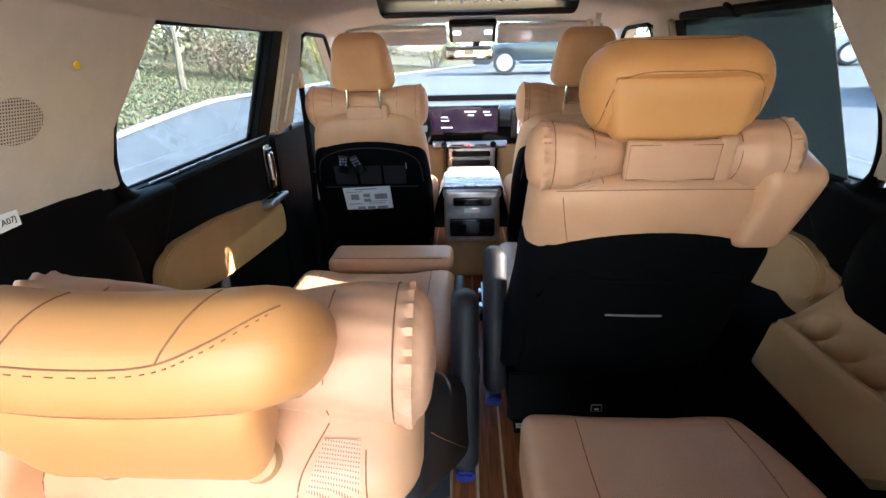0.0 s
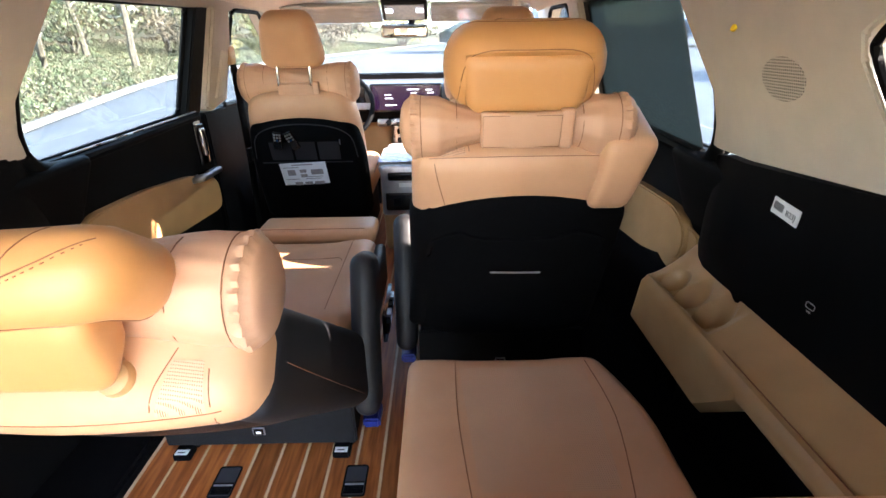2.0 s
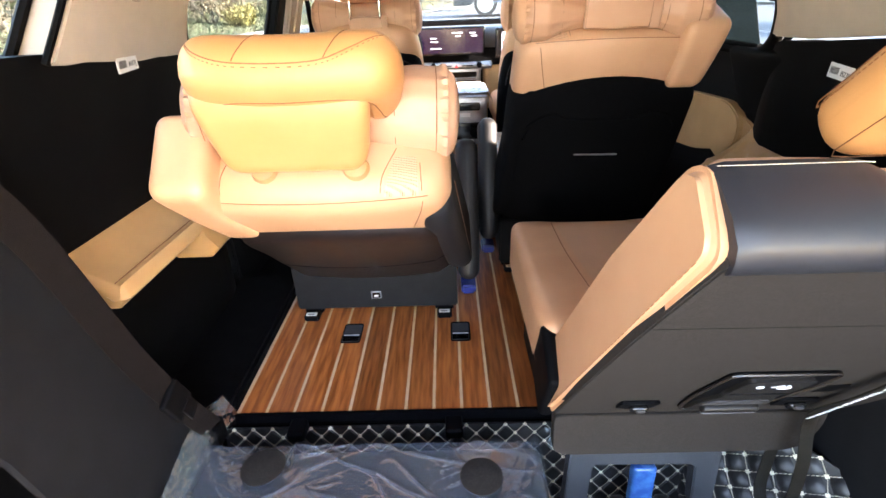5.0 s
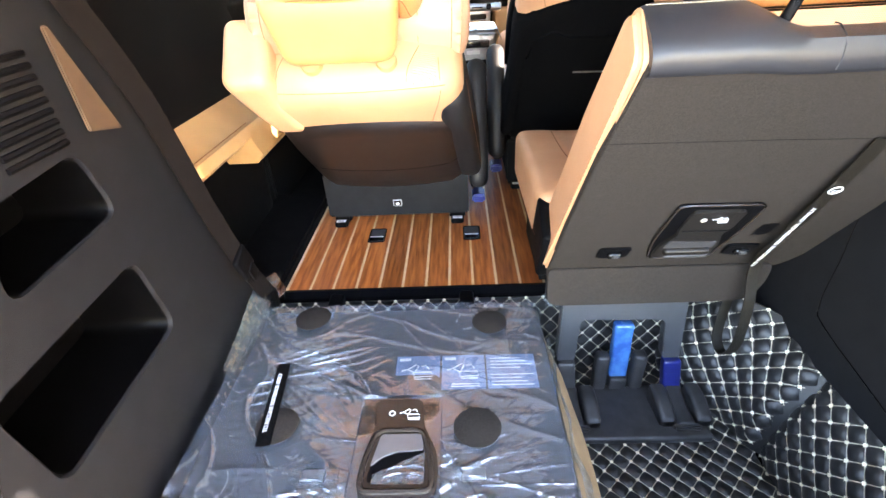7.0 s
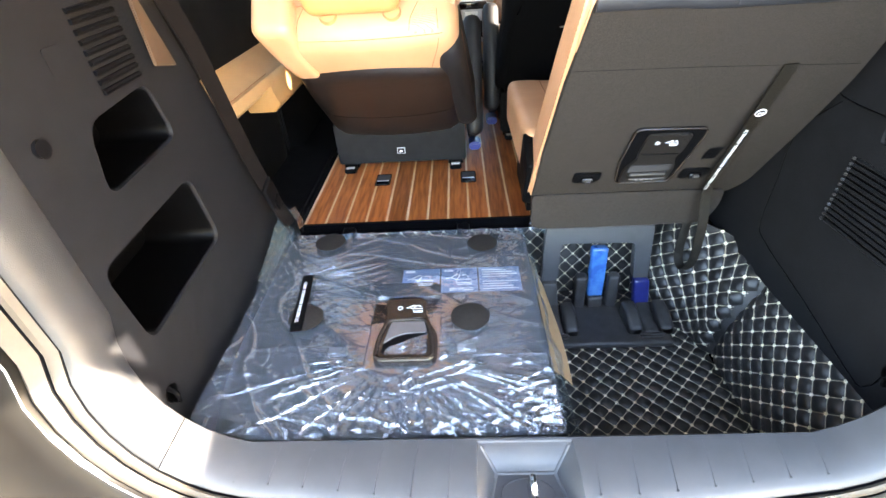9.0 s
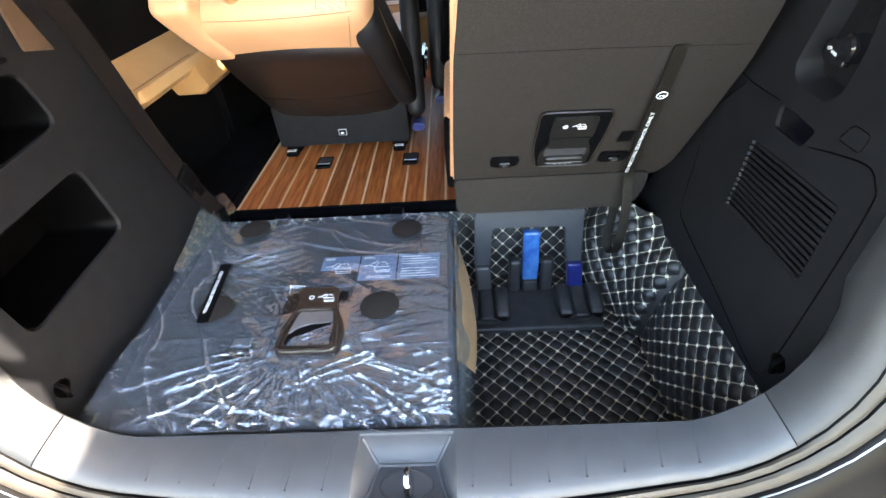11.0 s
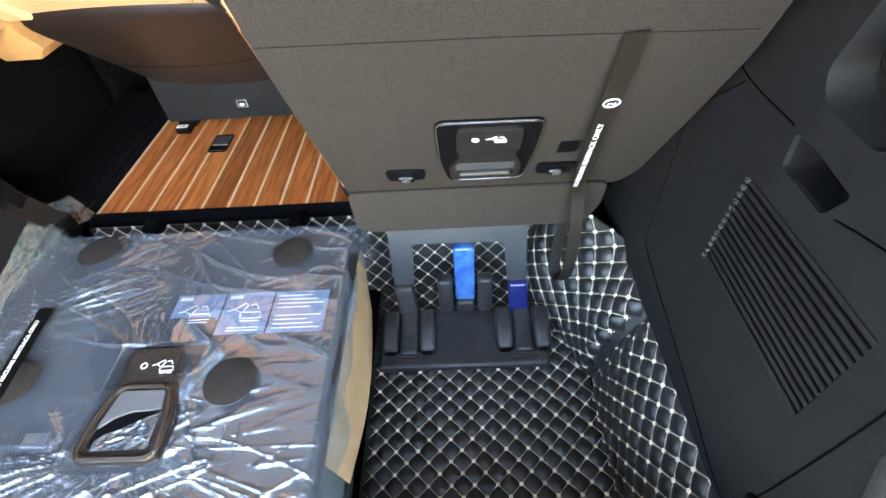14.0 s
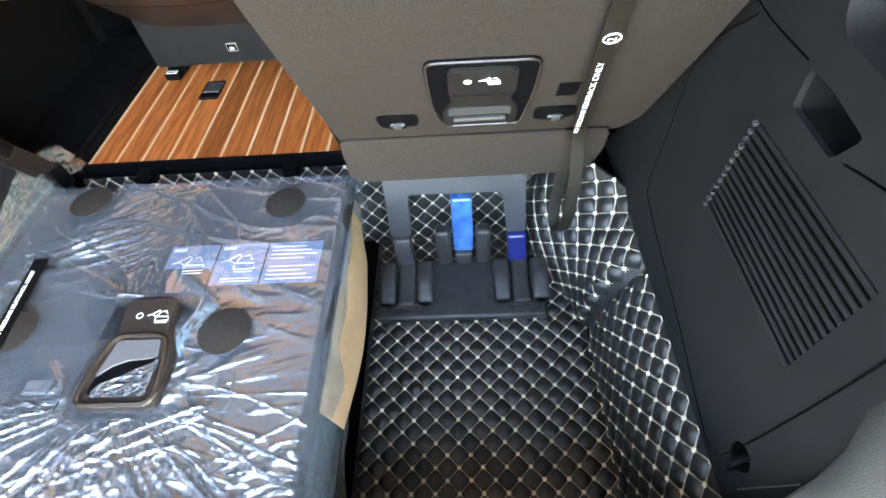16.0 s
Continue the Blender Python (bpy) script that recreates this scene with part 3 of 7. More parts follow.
    side_panel("door_insert", s, round_poly(ins, 0.05, 3), 0.06, TANPLASTIC, w, "tan padded door insert", inset=0.028, bevel=0.012)
    part("armrest_switch", rbox((0.072, 0.165, 0.022), 0.010, 3, None, Matrix.Translation((C + s * 0.760, 1.68, 0.490)) @ Matrix.Rotation(radians(12 * s), 4, "Y")), SILVER, w)
    part("switch_button", rbox((0.040, 0.075, 0.012), 0.004, 3, None, Matrix.Translation((C + s * 0.755, 1.69, 0.501)) @ Matrix.Rotation(radians(12 * s), 4, "Y")), GLOSSBLACK, w)
    part("door_pull", rbox((0.02, 0.03, 0.11), 0.009, 3, None, Matrix.Translation((C + s * 0.785, 1.775, 0.60))), CHROME, w)
    part("door_pull_cup", rbox((0.02, 0.07, 0.16), 0.009, 3, None, Matrix.Translation((C + s * 0.797, 1.775, 0.59))), GLOSSBLACK, w)
    part("lock_badge", bevel_box((C + s * 0.795 - 0.004, 1.75, 0.655), (C + s * 0.795 + 0.004, 1.79, 0.68), 0.002), PAPER, w)
    # loudspeaker grille: a disc pierced with small holes
    SM = frame_of(on_side(s, 0.685, 0.895, 0.0335), (0, -s, 0), (-0.34 * s, 0, 1))
    part("speaker_grille", lathe([(0.045, -0.003), (0.045, 0.0005), (0.043, 0.001)], 28, SM @ Matrix.Diagonal((1.15, 0.80, 1, 1))), GRILLE, w, "round perforated loudspeaker grille")
    part("trim_sticker", lathe([(0.007, -0.003), (0.007, 0.0012)], 14, frame_of(on_side(s, 0.805, 0.972, 0.0335), (0, 1, 0), (0.34, 0, 1))), YELLOW, w, "yellow dot sticker")
    for k, poly in enumerate((WIN2, WINQ, [(2.0, 1.075), (2.3, 1.078), (3.1, 0.70), (2.05, 0.70)])):
        g = thing("window_%d" % (k + 1 + (3 if s > 0 else 0)), "van side window of clear glass in a black rubber seal", "window", kind="structure")
        gl = side_panel("pane", s, poly, 0.005, GLASS, g, inset=-0.045)
        gl.visible_shadow = False
        loop = [on_side(s, y, z, -0.036 if k < 2 else 0.0) for y, z in round_poly(poly, 0.03, 3)]
        part("seal", tube(loop, 0.009, 6, closed=True), BLACK, g)
        if k == 1:
            lip = path_smooth([on_side(s, y, z, 0.030) for y, z in ((0.40, 0.984), (0.475, 0.980), (0.512, 0.955), (0.512, 0.93), (0.475, 0.85), (0.432, 0.768))], 3)
            part("inner_seal", tube(lip, 0.006, 6), BLACK, g)
    # rear corner pillar closing the body outside the trim, stretched backwards to block sun
    side_panel("rear_corner_blocker", s, [(-0.56, 1.12), (-0.50, 1.12), (-0.50, -0.34), (-0.88, -0.34), (-0.88, 0.50), (-0.84, 0.60), (-0.75, 0.645), (-0.60, 0.68)], 0.16, PAINT, w, inset=-0.06)

# front seat belts down the centre pillars
for s in (-1, 1):
    fb = thing("shoulder_belt", "black front seat belt hanging down the centre pillar", "seat belt", "shoulder belts", at=(C + s * 0.74, 1.98, 0.1))
    part("webbing", tube(path_smooth([(C + s * 0.705, 2.0, 0.90), (C + s * 0.70, 1.99, 0.72), (C + s * 0.70, 1.985, 0.40), (C + s * 0.715, 1.98, 0.10)], 5), 0, 4, flat=(0.046, 0.003, (0.15, 1, 0))), BLACKFAB, fb)
    part("guide_loop", rbox((0.02, 0.06, 0.075), 0.008, 3, None, Matrix.Translation((C + s * 0.708, 2.0, 0.91))), TANPLASTIC, fb)
    part("tongue", rbox((0.016, 0.05, 0.06), 0.006, 3, None, Matrix.Translation((C + s * 0.694, 1.986, 0.50))), BLACK, fb)

# pull-up mesh shades on the sunny side
for nm, poly in (("window_shade", [(1.048, 1.060), (1.70, 1.080), (1.72, 0.712), (1.03, 0.70)]), ("window_shade", [(-0.22, 0.994), (0.494, 0.994), (0.440, 0.765), (-0.25, 0.765)])):
    sh = thing(nm, "dark grey mesh sun shade pulled up over a side window", "window shade", "window shades", at=tuple(on_side(1, poly[3][0], poly[3][1])))
    side_panel("mesh", 1, poly, 0.002, DARKFILM, sh, inset=0.006)
    part("top_bar", tube([on_side(1, *poly[0], 0.008), on_side(1, *poly[1], 0.008)], 0.012, 8), BLACK, sh)
    part("hook", tube(path_smooth([on_side(1, poly[0][0] + 0.32, 1.055, 0.01), on_side(1, poly[0][0] + 0.34, 1.075, 0.02), on_side(1, poly[0][0] + 0.37, 1.085, 0.015)], 3), 0.007, 6), BLACK, sh)
    part("edge_bar", tube([on_side(1, poly[1][0] - 0.004, poly[1][1] - 0.02, 0.010), on_side(1, poly[2][0] + 0.006, poly[2][1] + 0.01, 0.010)], 0.004, 8), BLACK, sh)
    part("bottom_bar", tube([on_side(1, *poly[3], 0.008), on_side(1, *poly[2], 0.008)], 0.008, 8), BLACK, sh)

# small code stickers on the quarter trim
for s, code in ((1, "B23J"), (-1, "A07J")):
    st = thing("code_sticker", "white code sticker with barcode on dark trim", "sticker", "code stickers", at=(C + s * 0.79, 0.66, 0.68))
    KM = frame_of((C + s * (0.7548 if s > 0 else 0.7495), 0.665 if s > 0 else 0.650, 0.678 if s > 0 else 0.748), (0, -s, 0.0), (-s * (0.02 if s > 0 else 0.09), 0, 1)) @ Matrix.Rotation(radians(-6 if s > 0 else 4), 4, "Z")
    part("paper", bevel_box((-0.034, -0.015, -0.001), (0.034, 0.015, 0.002), 0.0, KM), PAPER, st)
    for j in range(9):
        part("bar", bevel_box((-0.029 + j * 0.0028, -0.006, 0.002), (-0.0275 + j * 0.0028, 0.008, 0.0024), 0, KM), INK, st)
    part("code", text_mesh(code, 0.014, KM @ Matrix.Translation((0.015, -0.002, 0.0022))), INK, st)

# tan quarter rests: a sloping top with three cup wells sunk in it
WELLS = ((0.713, 0.888, 0.030), (0.717, 0.815, 0.036), (0.722, 0.733, 0.037))


def rest_top(x, y):
    f = max(0.0, min(1.0, (x - 0.672) / 0.118))
    z = 0.412 + 0.09 * f ** 1.5
    d = 0.0
    for wx, wy, r in WELLS:
        k = math.hypot(x - wx, y - wy) / r
        k = max(0.0, min(1.0, (1.10 - k) / 0.32))
        d = max(d, 0.075 * k * k * (3 - 2 * k))
    tray = max(0.0, min(1.0, (0.040 - abs(x - 0.718)) / 0.012)) * max(0.0, min(1.0, (0.125 - abs(y - 0.80)) / 0.02))
    return z - max(d, 0.012 * tray)


for s, nm in ((-1, "left"), (1, "right")):
    q = thing("quarter_rest", "tan moulded side rest with cup holders under clear film" if s > 0 else "tan moulded side rest beside the third row", "side rest", "side rests", at=(C + s * 0.72, 0.6, 0.4))
    bm = bmesh.new()
    ny, nx = 240, 48
    rows = []
    for j in range(ny + 1):
        y = (0.24 if s > 0 else 0.30) + (0.72 if s > 0 else 0.66) * j / ny
        e = min(1.0, min(j, ny - j) / 6.0)
        e = 0.02 * (1 - e) ** 2
        low = 0.345 - 0.11 * max(0.0, min(1.0, (y - 0.54) / 0.11)) if s > 0 else 0.362 - 0.075 * max(0.0, min(1.0, (y - 0.59) / 0.06))
        yf = 0.06 * max(0.0, (y - 0.90) / 0.06)
        row = [bm.verts.new((C + s * 0.80, y + yf, low)), bm.verts.new((C + s * 0.69, y + yf, low + e)), bm.verts.new((C + s * (0.668 + e), y + yf, low + 0.025)), bm.verts.new((C + s * (0.664 + e), y + yf * 0.3, 0.385)), bm.verts.new((C + s * (0.667 + e), y, 0.405 - e))]
        for i in range(nx + 1):
            x = 0.672 + 0.118 * i / nx
            row.append(bm.verts.new((C + s * x, y, (rest_top(x, y) if s > 0 else rest_top(x, 0.4)) - e)))
        row.append(bm.verts.new((C + s * 0.80, y, 0.512 - e)))
        rows.append(row)
    for a, b in zip(rows, rows[1:]):
        for j in range(len(a)):
            bm.faces.new((a[j], a[(j + 1) % len(a)], b[(j + 1) % len(a)], b[j]))
    bm.faces.new(rows[0])
    bm.faces.new(list(reversed(rows[-1])))
    bmesh.ops.recalc_face_normals(bm, faces=bm.faces[:])
    part("rest_body", bm, TANPLASTIC, q)
    part("edge_seam", tube([(C + s * 0.680, 0.31, 0.4165), (C + s * 0.680, 0.62, 0.4165)], 0.0011, 5), SEAM, q)
    if s > 0:
        part("front_flange", prism(round_poly([(0.96, 0.36), (0.96, 0.50), (1.06, 0.52), (1.28, 0.525), (1.28, 0.42), (1.10, 0.36)], 0.02, 3), 0.012, frame_of((C + s * 0.80 - (0.012 if s > 0 else 0), 0, 0), (0, 1, 0), (0, 0, 1)), 0.004), TANPLASTIC, q)
usb = thing("usb_socket", "small white usb mark on black side trim", "usb socket", at=(0.81, 0.58, 0.53))
UM = frame_of((C + 0.7560, 0.555, 0.552), (0, -1, 0), (-0.01, 0, 1))
part("socket", tube([UM @ Vector((a, b, 0)) for a, b in round_poly([(-0.009, -0.005), (0.009, -0.005), (0.009, 0.005), (-0.009, 0.005)], 0.003, 3)], 0.0008, 5, closed=True), WHITEINK, usb)
part("mark", bevel_box((-0.004, -0.012, 0), (0.004, -0.0095, 0.0006), 0, UM), WHITEINK, usb)

# cargo side trims with their pockets
PK1 = round_poly([(-0.185, 0.55), (-0.012, 0.565), (0.012, 0.455), (-0.215, 0.44)], 0.03, 4)
PK2 = round_poly([(-0.305, 0.36), (-0.005, 0.375), (0.018, 0.215), (-0.29, 0.195)], 0.03, 4)
SOCK = round_poly([(-0.100, 0.69), (-0.080, 0.587), (-0.062, 0.507), (-0.082, 0.484), (-0.158, 0.481), (-0.178, 0.502), (-0.184, 0.56), (-0.178, 0.62), (-0.165, 0.69)], 0.014, 4)
SLOT = round_poly([(-0.068, 0.447), (-0.073, 0.409), (-0.148, 0.406), (-0.164, 0.440), (-0.108, 0.447)], 0.007, 3)
OUT = [(-0.47, -0.30), (0.37, -0.30), (0.36, 0.02), (0.26, 0.20), (0.19, 0.45), (0.10, 0.70), (0.08, 0.765), (-0.337, 0.765), (-0.337, 0.315), (-0.362, 0.265), (-0.387, 0.225), (-0.412, 0.185), (-0.47, 0.10)]
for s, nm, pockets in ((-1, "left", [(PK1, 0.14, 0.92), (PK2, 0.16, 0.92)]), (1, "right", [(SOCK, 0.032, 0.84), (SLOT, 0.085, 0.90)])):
    tr = thing("cargo_trim_" + nm, "charcoal plastic cargo side trim with moulded pockets", "side trim", kind="structure")
    place = lambda u, v, d: (C + s * (0.634 + 0.02 * v + d), u, v)
    edge = OUT if s < 0 else [(u, max(v, 0.005)) for u, v in OUT]
    bm = pocket_panel(edge, pockets, place)
    k = len(edge)
    skirt0 = [bm.verts.new(place(u, v, 0.0)) for u, v in edge]
    skirt1 = [bm.verts.new((C + s * 0.80, u, v)) for u, v in edge]
    for j in range(k):
        bm.faces.new((skirt0[j], skirt0[(j + 1) % k], skirt1[(j + 1) % k], skirt1[j]))
    face = part("trim_face", bm, GREYPL, tr)
    # left pocket insides: their deep shade is put into the colour
    face.data.materials.append(RECESS_SHADE if s < 0 else GLOSSBLACK)
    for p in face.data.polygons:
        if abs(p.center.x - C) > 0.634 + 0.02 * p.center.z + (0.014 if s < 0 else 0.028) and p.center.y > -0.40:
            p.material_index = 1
    surf = lambda u, v, d=0.0: Vector(place(u, v, d))
    if s < 0:
        for j in range(9):
            v = 0.695 - j * 0.0145
            part("vent_slat", tube([surf(-0.125 - 0.004 * j * 0, v, -0.002), surf(-0.02, v + 0.003, -0.002)], 0.0045, 6), BLACK, tr)
        part("trim_wedge", prism([(0.010, 0.725), (0.020, 0.725), (0.080, 0.570), (0.012, 0.585)], 0.006, frame_of((C - 0.635, 0, 0), (0, 1, 0), (0, 0, 1)), 0.002), CUPDARK, tr, "brown trim wedge")
        part("bag_hook", lathe([(0.013, -0.004), (0.013, 0.006), (0.009, 0.010), (0.009, 0.02)], 18, frame_of(surf(-0.284, 0.552, -0.002), (0, -1, 0), (0, 0, 1))), BLACK, tr)
        part("cover_cap", prism(round_poly([(-0.02, -0.02), (0.02, -0.02), (0.02, 0.02), (-0.02, 0.02)], 0.006, 3), 0.002, frame_of(surf(-0.181, 0.64, -0.001), (0, -1, 0), (0, 0, 1)), 0.0005), GREYPL, tr)
        part("pocket_divider", bevel_box((C - 0.775, -0.115, 0.445), (C - 0.750, -0.111, 0.54), 0.001), RECESS_SHADE, tr)
    else:
        # dark sheet painted in for the shade between the ribs
        part("rib_shade", prism(round_poly([(-0.045, 0.370), (-0.266, 0.371), (-0.266, 0.229), (-0.038, 0.229)], 0.004, 2), 0.0006, frame_of(Vector((C + 0.634 - 0.0004, 0, 0)), (0, 1, 0), (0.02, 0, 1))), RECESS_SHADE, tr)
        for j in range(13):
            f = j / 12
            v = 0.366 - 0.133 * f
            part("rib", tube([surf(-0.047 + 0.007 * f, v, 0.0008), surf(-0.266, v + 0.001, 0.0008)], 0.0040, 7), GREYPL, tr)
            # paler block at each rib's end stands in for its highlight
            part("rib_end_glint", bevel_box(surf(-0.0435 + 0.007 * f, v - 0.0016, 0.002), surf(-0.0400 + 0.007 * f, v + 0.0016, -0.004), 0.0008), SILLPL, tr)
        outline = path_smooth([Vector((u, v, 0)) for u, v in ((0.045, 0.444), (0.128, 0.352), (0.130, 0.235), (0.127, 0.125), (0.09, 0.092), (-0.10, 0.055), (-0.262, 0.018), (-0.290, 0.030), (-0.303, 0.075), (-0.309, 0.25), (-0.308, 0.395), (-0.298, 0.425), (-0.270, 0.440), (-0.200, 0.425), (-0.164, 0.414))], 5)
        part("panel_gap", tube([surf(p.x, p.y, 0.0006) for p in outline], 0.0017, 5), RECESS_SHADE, tr)
        part("panel_edge", tube([surf(p.x, p.y, 0.0012) + Vector((0, 0.0022 if p.x > 0 else -0.0022, 0)) for p in outline], 0.0013, 5), GREYPL, tr)
        part("panel_groove", tube([surf(p.x, p.y, 0.0004) for p in path_smooth([Vector((u, v, 0)) for u, v in ((0.13, 0.475), (0.045, 0.452), (-0.06, 0.450))], 5)], 0.0014, 5), RECESS_SHADE, tr)
        part("recess_emblem", prism(round_poly([(-0.232, 0.372), (-0.222, 0.388), (-0.255, 0.408), (-0.268, 0.40), (-0.266, 0.372)], 0.006, 3), 0.0016, frame_of(surf(0, 0.385, 0.0006) - Vector((0, 0, 0.385)), (0, 1, 0), (0, 0, 1)), 0.0005), GREYPL, tr)
        SKM = frame_of(surf(-0.120, 0.545, 0.026), (0, 1, 0), (0, 0, -1))
        part("socket", lathe([(0.021, 0), (0.021, 0.006), (0.017, 0.009), (0.017, 0.020), (0.0165, 0.024), (0.012, 0.0255)], 24, SKM), GLOSSBLACK, tr)
        part("socket_lid", rbox((0.014, 0.024, 0.010), 0.004, 3, None, Matrix.Translation(surf(-0.138, 0.532, 0.010))), GLOSSBLACK, tr)
        part("socket_mark", text_mesh("12V", 0.0062, frame_of(surf(-0.118, 0.5475, 0.0004), (0, -1, 0.25), (0, 0.25, 1))), WHITEINK, tr)
        for k in range(3):
            part("mark_bar", bevel_box(surf(-0.1265 - 0.004 * k, 0.5425 - 0.001 * k, 0.0012), surf(-0.1240 - 0.004 * k, 0.5465 - 0.001 * k, 0.0004), 0.0), WHITEINK, tr)
        part("bag_hook", rbox((0.026, 0.018, 0.022), 0.007, 4, None, Matrix.Translation(surf(-0.290, 0.538, -0.010))), BLACK, tr)
        part("hook_plate", lathe([(0.02, 0), (0.02, 0.004), (0.016, 0.006)], 18, frame_of(surf(-0.285, 0.540, 0.0), (0, 1, 0), (0, 0, -1))), BLACK, tr)
        cap = round_poly([(-0.208, 0.448), (-0.222, 0.476), (-0.255, 0.474), (-0.252, 0.447)], 0.008, 3)
        part("cover_cap", tube([surf(u, v, 0.0005) for u, v in cap], 0.0012, 5, closed=True), RECESS_SHADE, tr)
    part("tie_down", tube(path_smooth([surf(-0.318, 0.070, 0.0), surf(-0.322, 0.074, -0.014), surf(-0.322, 0.094, -0.016), surf(-0.318, 0.102, 0.0)], 4), 0.0045, 8), BLACK, tr)
    part("tie_down_cup", lathe([(0.018, 0), (0.018, 0.003), (0.014, 0.004)], 18, frame_of(surf(-0.314, 0.086, 0.0015), (0, s, 0), (0, 0, -1))), RECESS_SHADE, tr)

# roof lining
bm = bmesh.new()
n = 16
rows = []
for y, z0, wd in ((-0.62, 1.13, 0.64), (0.2, 1.165, 0.66), (1.2, 1.17, 0.66), (2.0, 1.16, 0.66), (2.45, 1.13, 0.64)):
    rows.append([(C + wd * math.sin((k / n - 0.5) * math.pi), y, z0 - 0.06 * (1 - math.cos((k / n - 0.5) * math.pi))) for k in range(n + 1)])
lo = [[bm.verts.new(p) for p in r] for r in rows]
up = [[bm.verts.new((p[0], p[1], p[2] + 0.06)) for p in r] for r in rows]
for j in range(len(rows) - 1):
    for k in range(n):
        bm.faces.new((lo[j][k], lo[j][k + 1], lo[j + 1][k + 1], lo[j + 1][k]))
        bm.faces.new((up[j][k], up[j][k + 1], up[j + 1][k + 1], up[j + 1][k]))
    bm.faces.new((lo[j][0], lo[j + 1][0], up[j + 1][0], up[j][0]))
    bm.faces.new((lo[j][n], lo[j + 1][n], up[j + 1][n], up[j][n]))
for k in range(n):
    bm.faces.new((lo[0][k], lo[0][k + 1], up[0][k + 1], up[0][k]))
    bm.faces.new((lo[-1][k], lo[-1][k + 1], up[-1][k + 1], up[-1][k]))
bmesh.ops.recalc_face_normals(bm, faces=bm.faces[:])
solo("ceiling", bm, LINER, "beige cloth van headliner", "ceiling", kind="structure")

ws = thing("windscreen", "clear windscreen above the dashboard", "windscreen", kind="structure")
b = prism([(-0.62, 0), (0.62, 0), (0.70, -0.98), (-0.70, -0.98)], 0.006, frame_of((C, 2.46, 1.14), (1, 0, 0), (0, -0.91, 0.41)))
pane = part("pane", b, CLEARGLASS, ws)
pane.visible_shadow = False

# raised tailgate over the opening
tg = thing("tailgate", "black tailgate raised over the rear opening", "tailgate", kind="structure")
TG = Matrix.Translation((C, -0.98, 1.55)) @ Matrix.Rotation(radians(-45), 4, "X")
part("panel", rbox((1.62, 1.05, 0.06), 0.02, 5, None, TG), GREYPL, tg)
for s in (-1, 1):
    part("side_flange", rbox((0.06, 1.0, 0.16), 0.02, 4, None, TG @ Matrix.Translation((s * 0.78, 0, -0.07))), GREYPL, tg)
    part("gas_strut", tube([(C + s * 0.69, -0.55, 0.63), (C + s * 0.69, -1.11, 1.63)], 0.016, 10), BLACK, tg)
    # unseen panel added beside the tailgate, its lower edge trims the sun patches
    part("side_sun_blocker", prism([(-0.46, 0.74), (-0.58, 0.84), (-0.68, 0.868), (-0.80, 0.90), (-1.06, 0.98), (-1.06, 1.34), (-0.46, 1.34)], 0.03, frame_of((C + s * 0.80 - 0.015, 0, 0), (0, 1, 0), (0, 0, 1)), 0.005), PAINT, tg)

# floor under the deck and the sunken well
fl = thing("floor", "van floor with a sunken well behind the deck", "floor", kind="structure")
part("floor_pan", bevel_box((C - 0.86, 0.42, -0.06), (C + 0.86, 3.4, -0.025), 0.004), BLACKFAB, fl)
part("well_bottom", bevel_box((C - 0.80, -0.56, -0.33), (C + 0.80, 0.44, -0.275), 0.004), BLACKFAB, fl)
part("well_front", bevel_box((C - 0.80, 0.405, -0.33), (C + 0.80, 0.44, -0.027), 0.004), BLACKFAB, fl)
part("firewall", bevel_box((C - 0.86, 3.36, -0.06), (C + 0.86, 3.42, 0.74), 0.004), BLACKFAB, fl)
for s in (-1, 1):
    part("side_carpet", bevel_box((min(C + s * 0.60, C + s * 0.81), 0.37, -0.024), (max(C + s * 0.60, C + s * 0.81), 1.0, 0.03), 0.01), BLACKFAB, fl)
part("aisle_carpet", bevel_box((C + 0.565, 0.405, -0.024), (C + 0.81, 2.75, 0.004), 0.003), BLACKFAB, fl)

# rear opening: sill, seal and painted body, swept round the opening
def depth_at(x):
    """How deep the sill is at x, against its depth in the middle."""
    knots = [(0.0, 1.0), (0.19, 0.98), (0.39, 0.76), (0.46, 0.70), (0.80, 0.60)]
    for (a, u), (b, v) in zip(knots, knots[1:]):
        if abs(x) <= b:
            return u + (v - u) * (abs(x) - a) / (b - a)
    return 0.60


def aperture(profile, first=0, last=35):
    """Sweep a band round the opening: each row of profile holds its offset and y on the sides, then in the middle of the sill."""
    path = []
    for z in (1.06, 0.9, 0.7, 0.5, 0.38, 0.30):
        path.append((-0.633 - 0.02 * z, z, 1.0, 0.0))
    for k in range(1, 8):
        a = math.pi / 2 * k / 8
        path.append((-0.637 + 0.175 * (1 - math.cos(a)), 0.225 - 0.16 * math.sin(a) + 0.075 * (1 - k / 8), math.cos(a), math.sin(a)))
    for x in (-0.462, -0.30, -0.15, -0.081):
        path.append((x, 0.063, 0.0, 1.0))
    path = path + [(0.0, 0.063, 0.0, 1.0)] + [(-x, z, -a, b) for x, z, a, b in reversed(path)]
    bm = bmesh.new()
    rows = []
    for x, z, nx, nz in path[first:last]:
        low = nz ** 0.7
        row = []
        for ds, ys, db, yb in profile:
            o = ds * nx * nx + db * nz * nz
            y = ys + (-0.40 + (yb + 0.40) * depth_at(x) - ys) * low
            row.append(bm.verts.new((C + x - nx * o, y, z - nz * o)))
        rows.append(row)
    for a, b in zip(rows, rows[1:]):
        for j in range(len(a) - 1):
            bm.faces.new((a[j], a[j + 1], b[j + 1], b[j]))
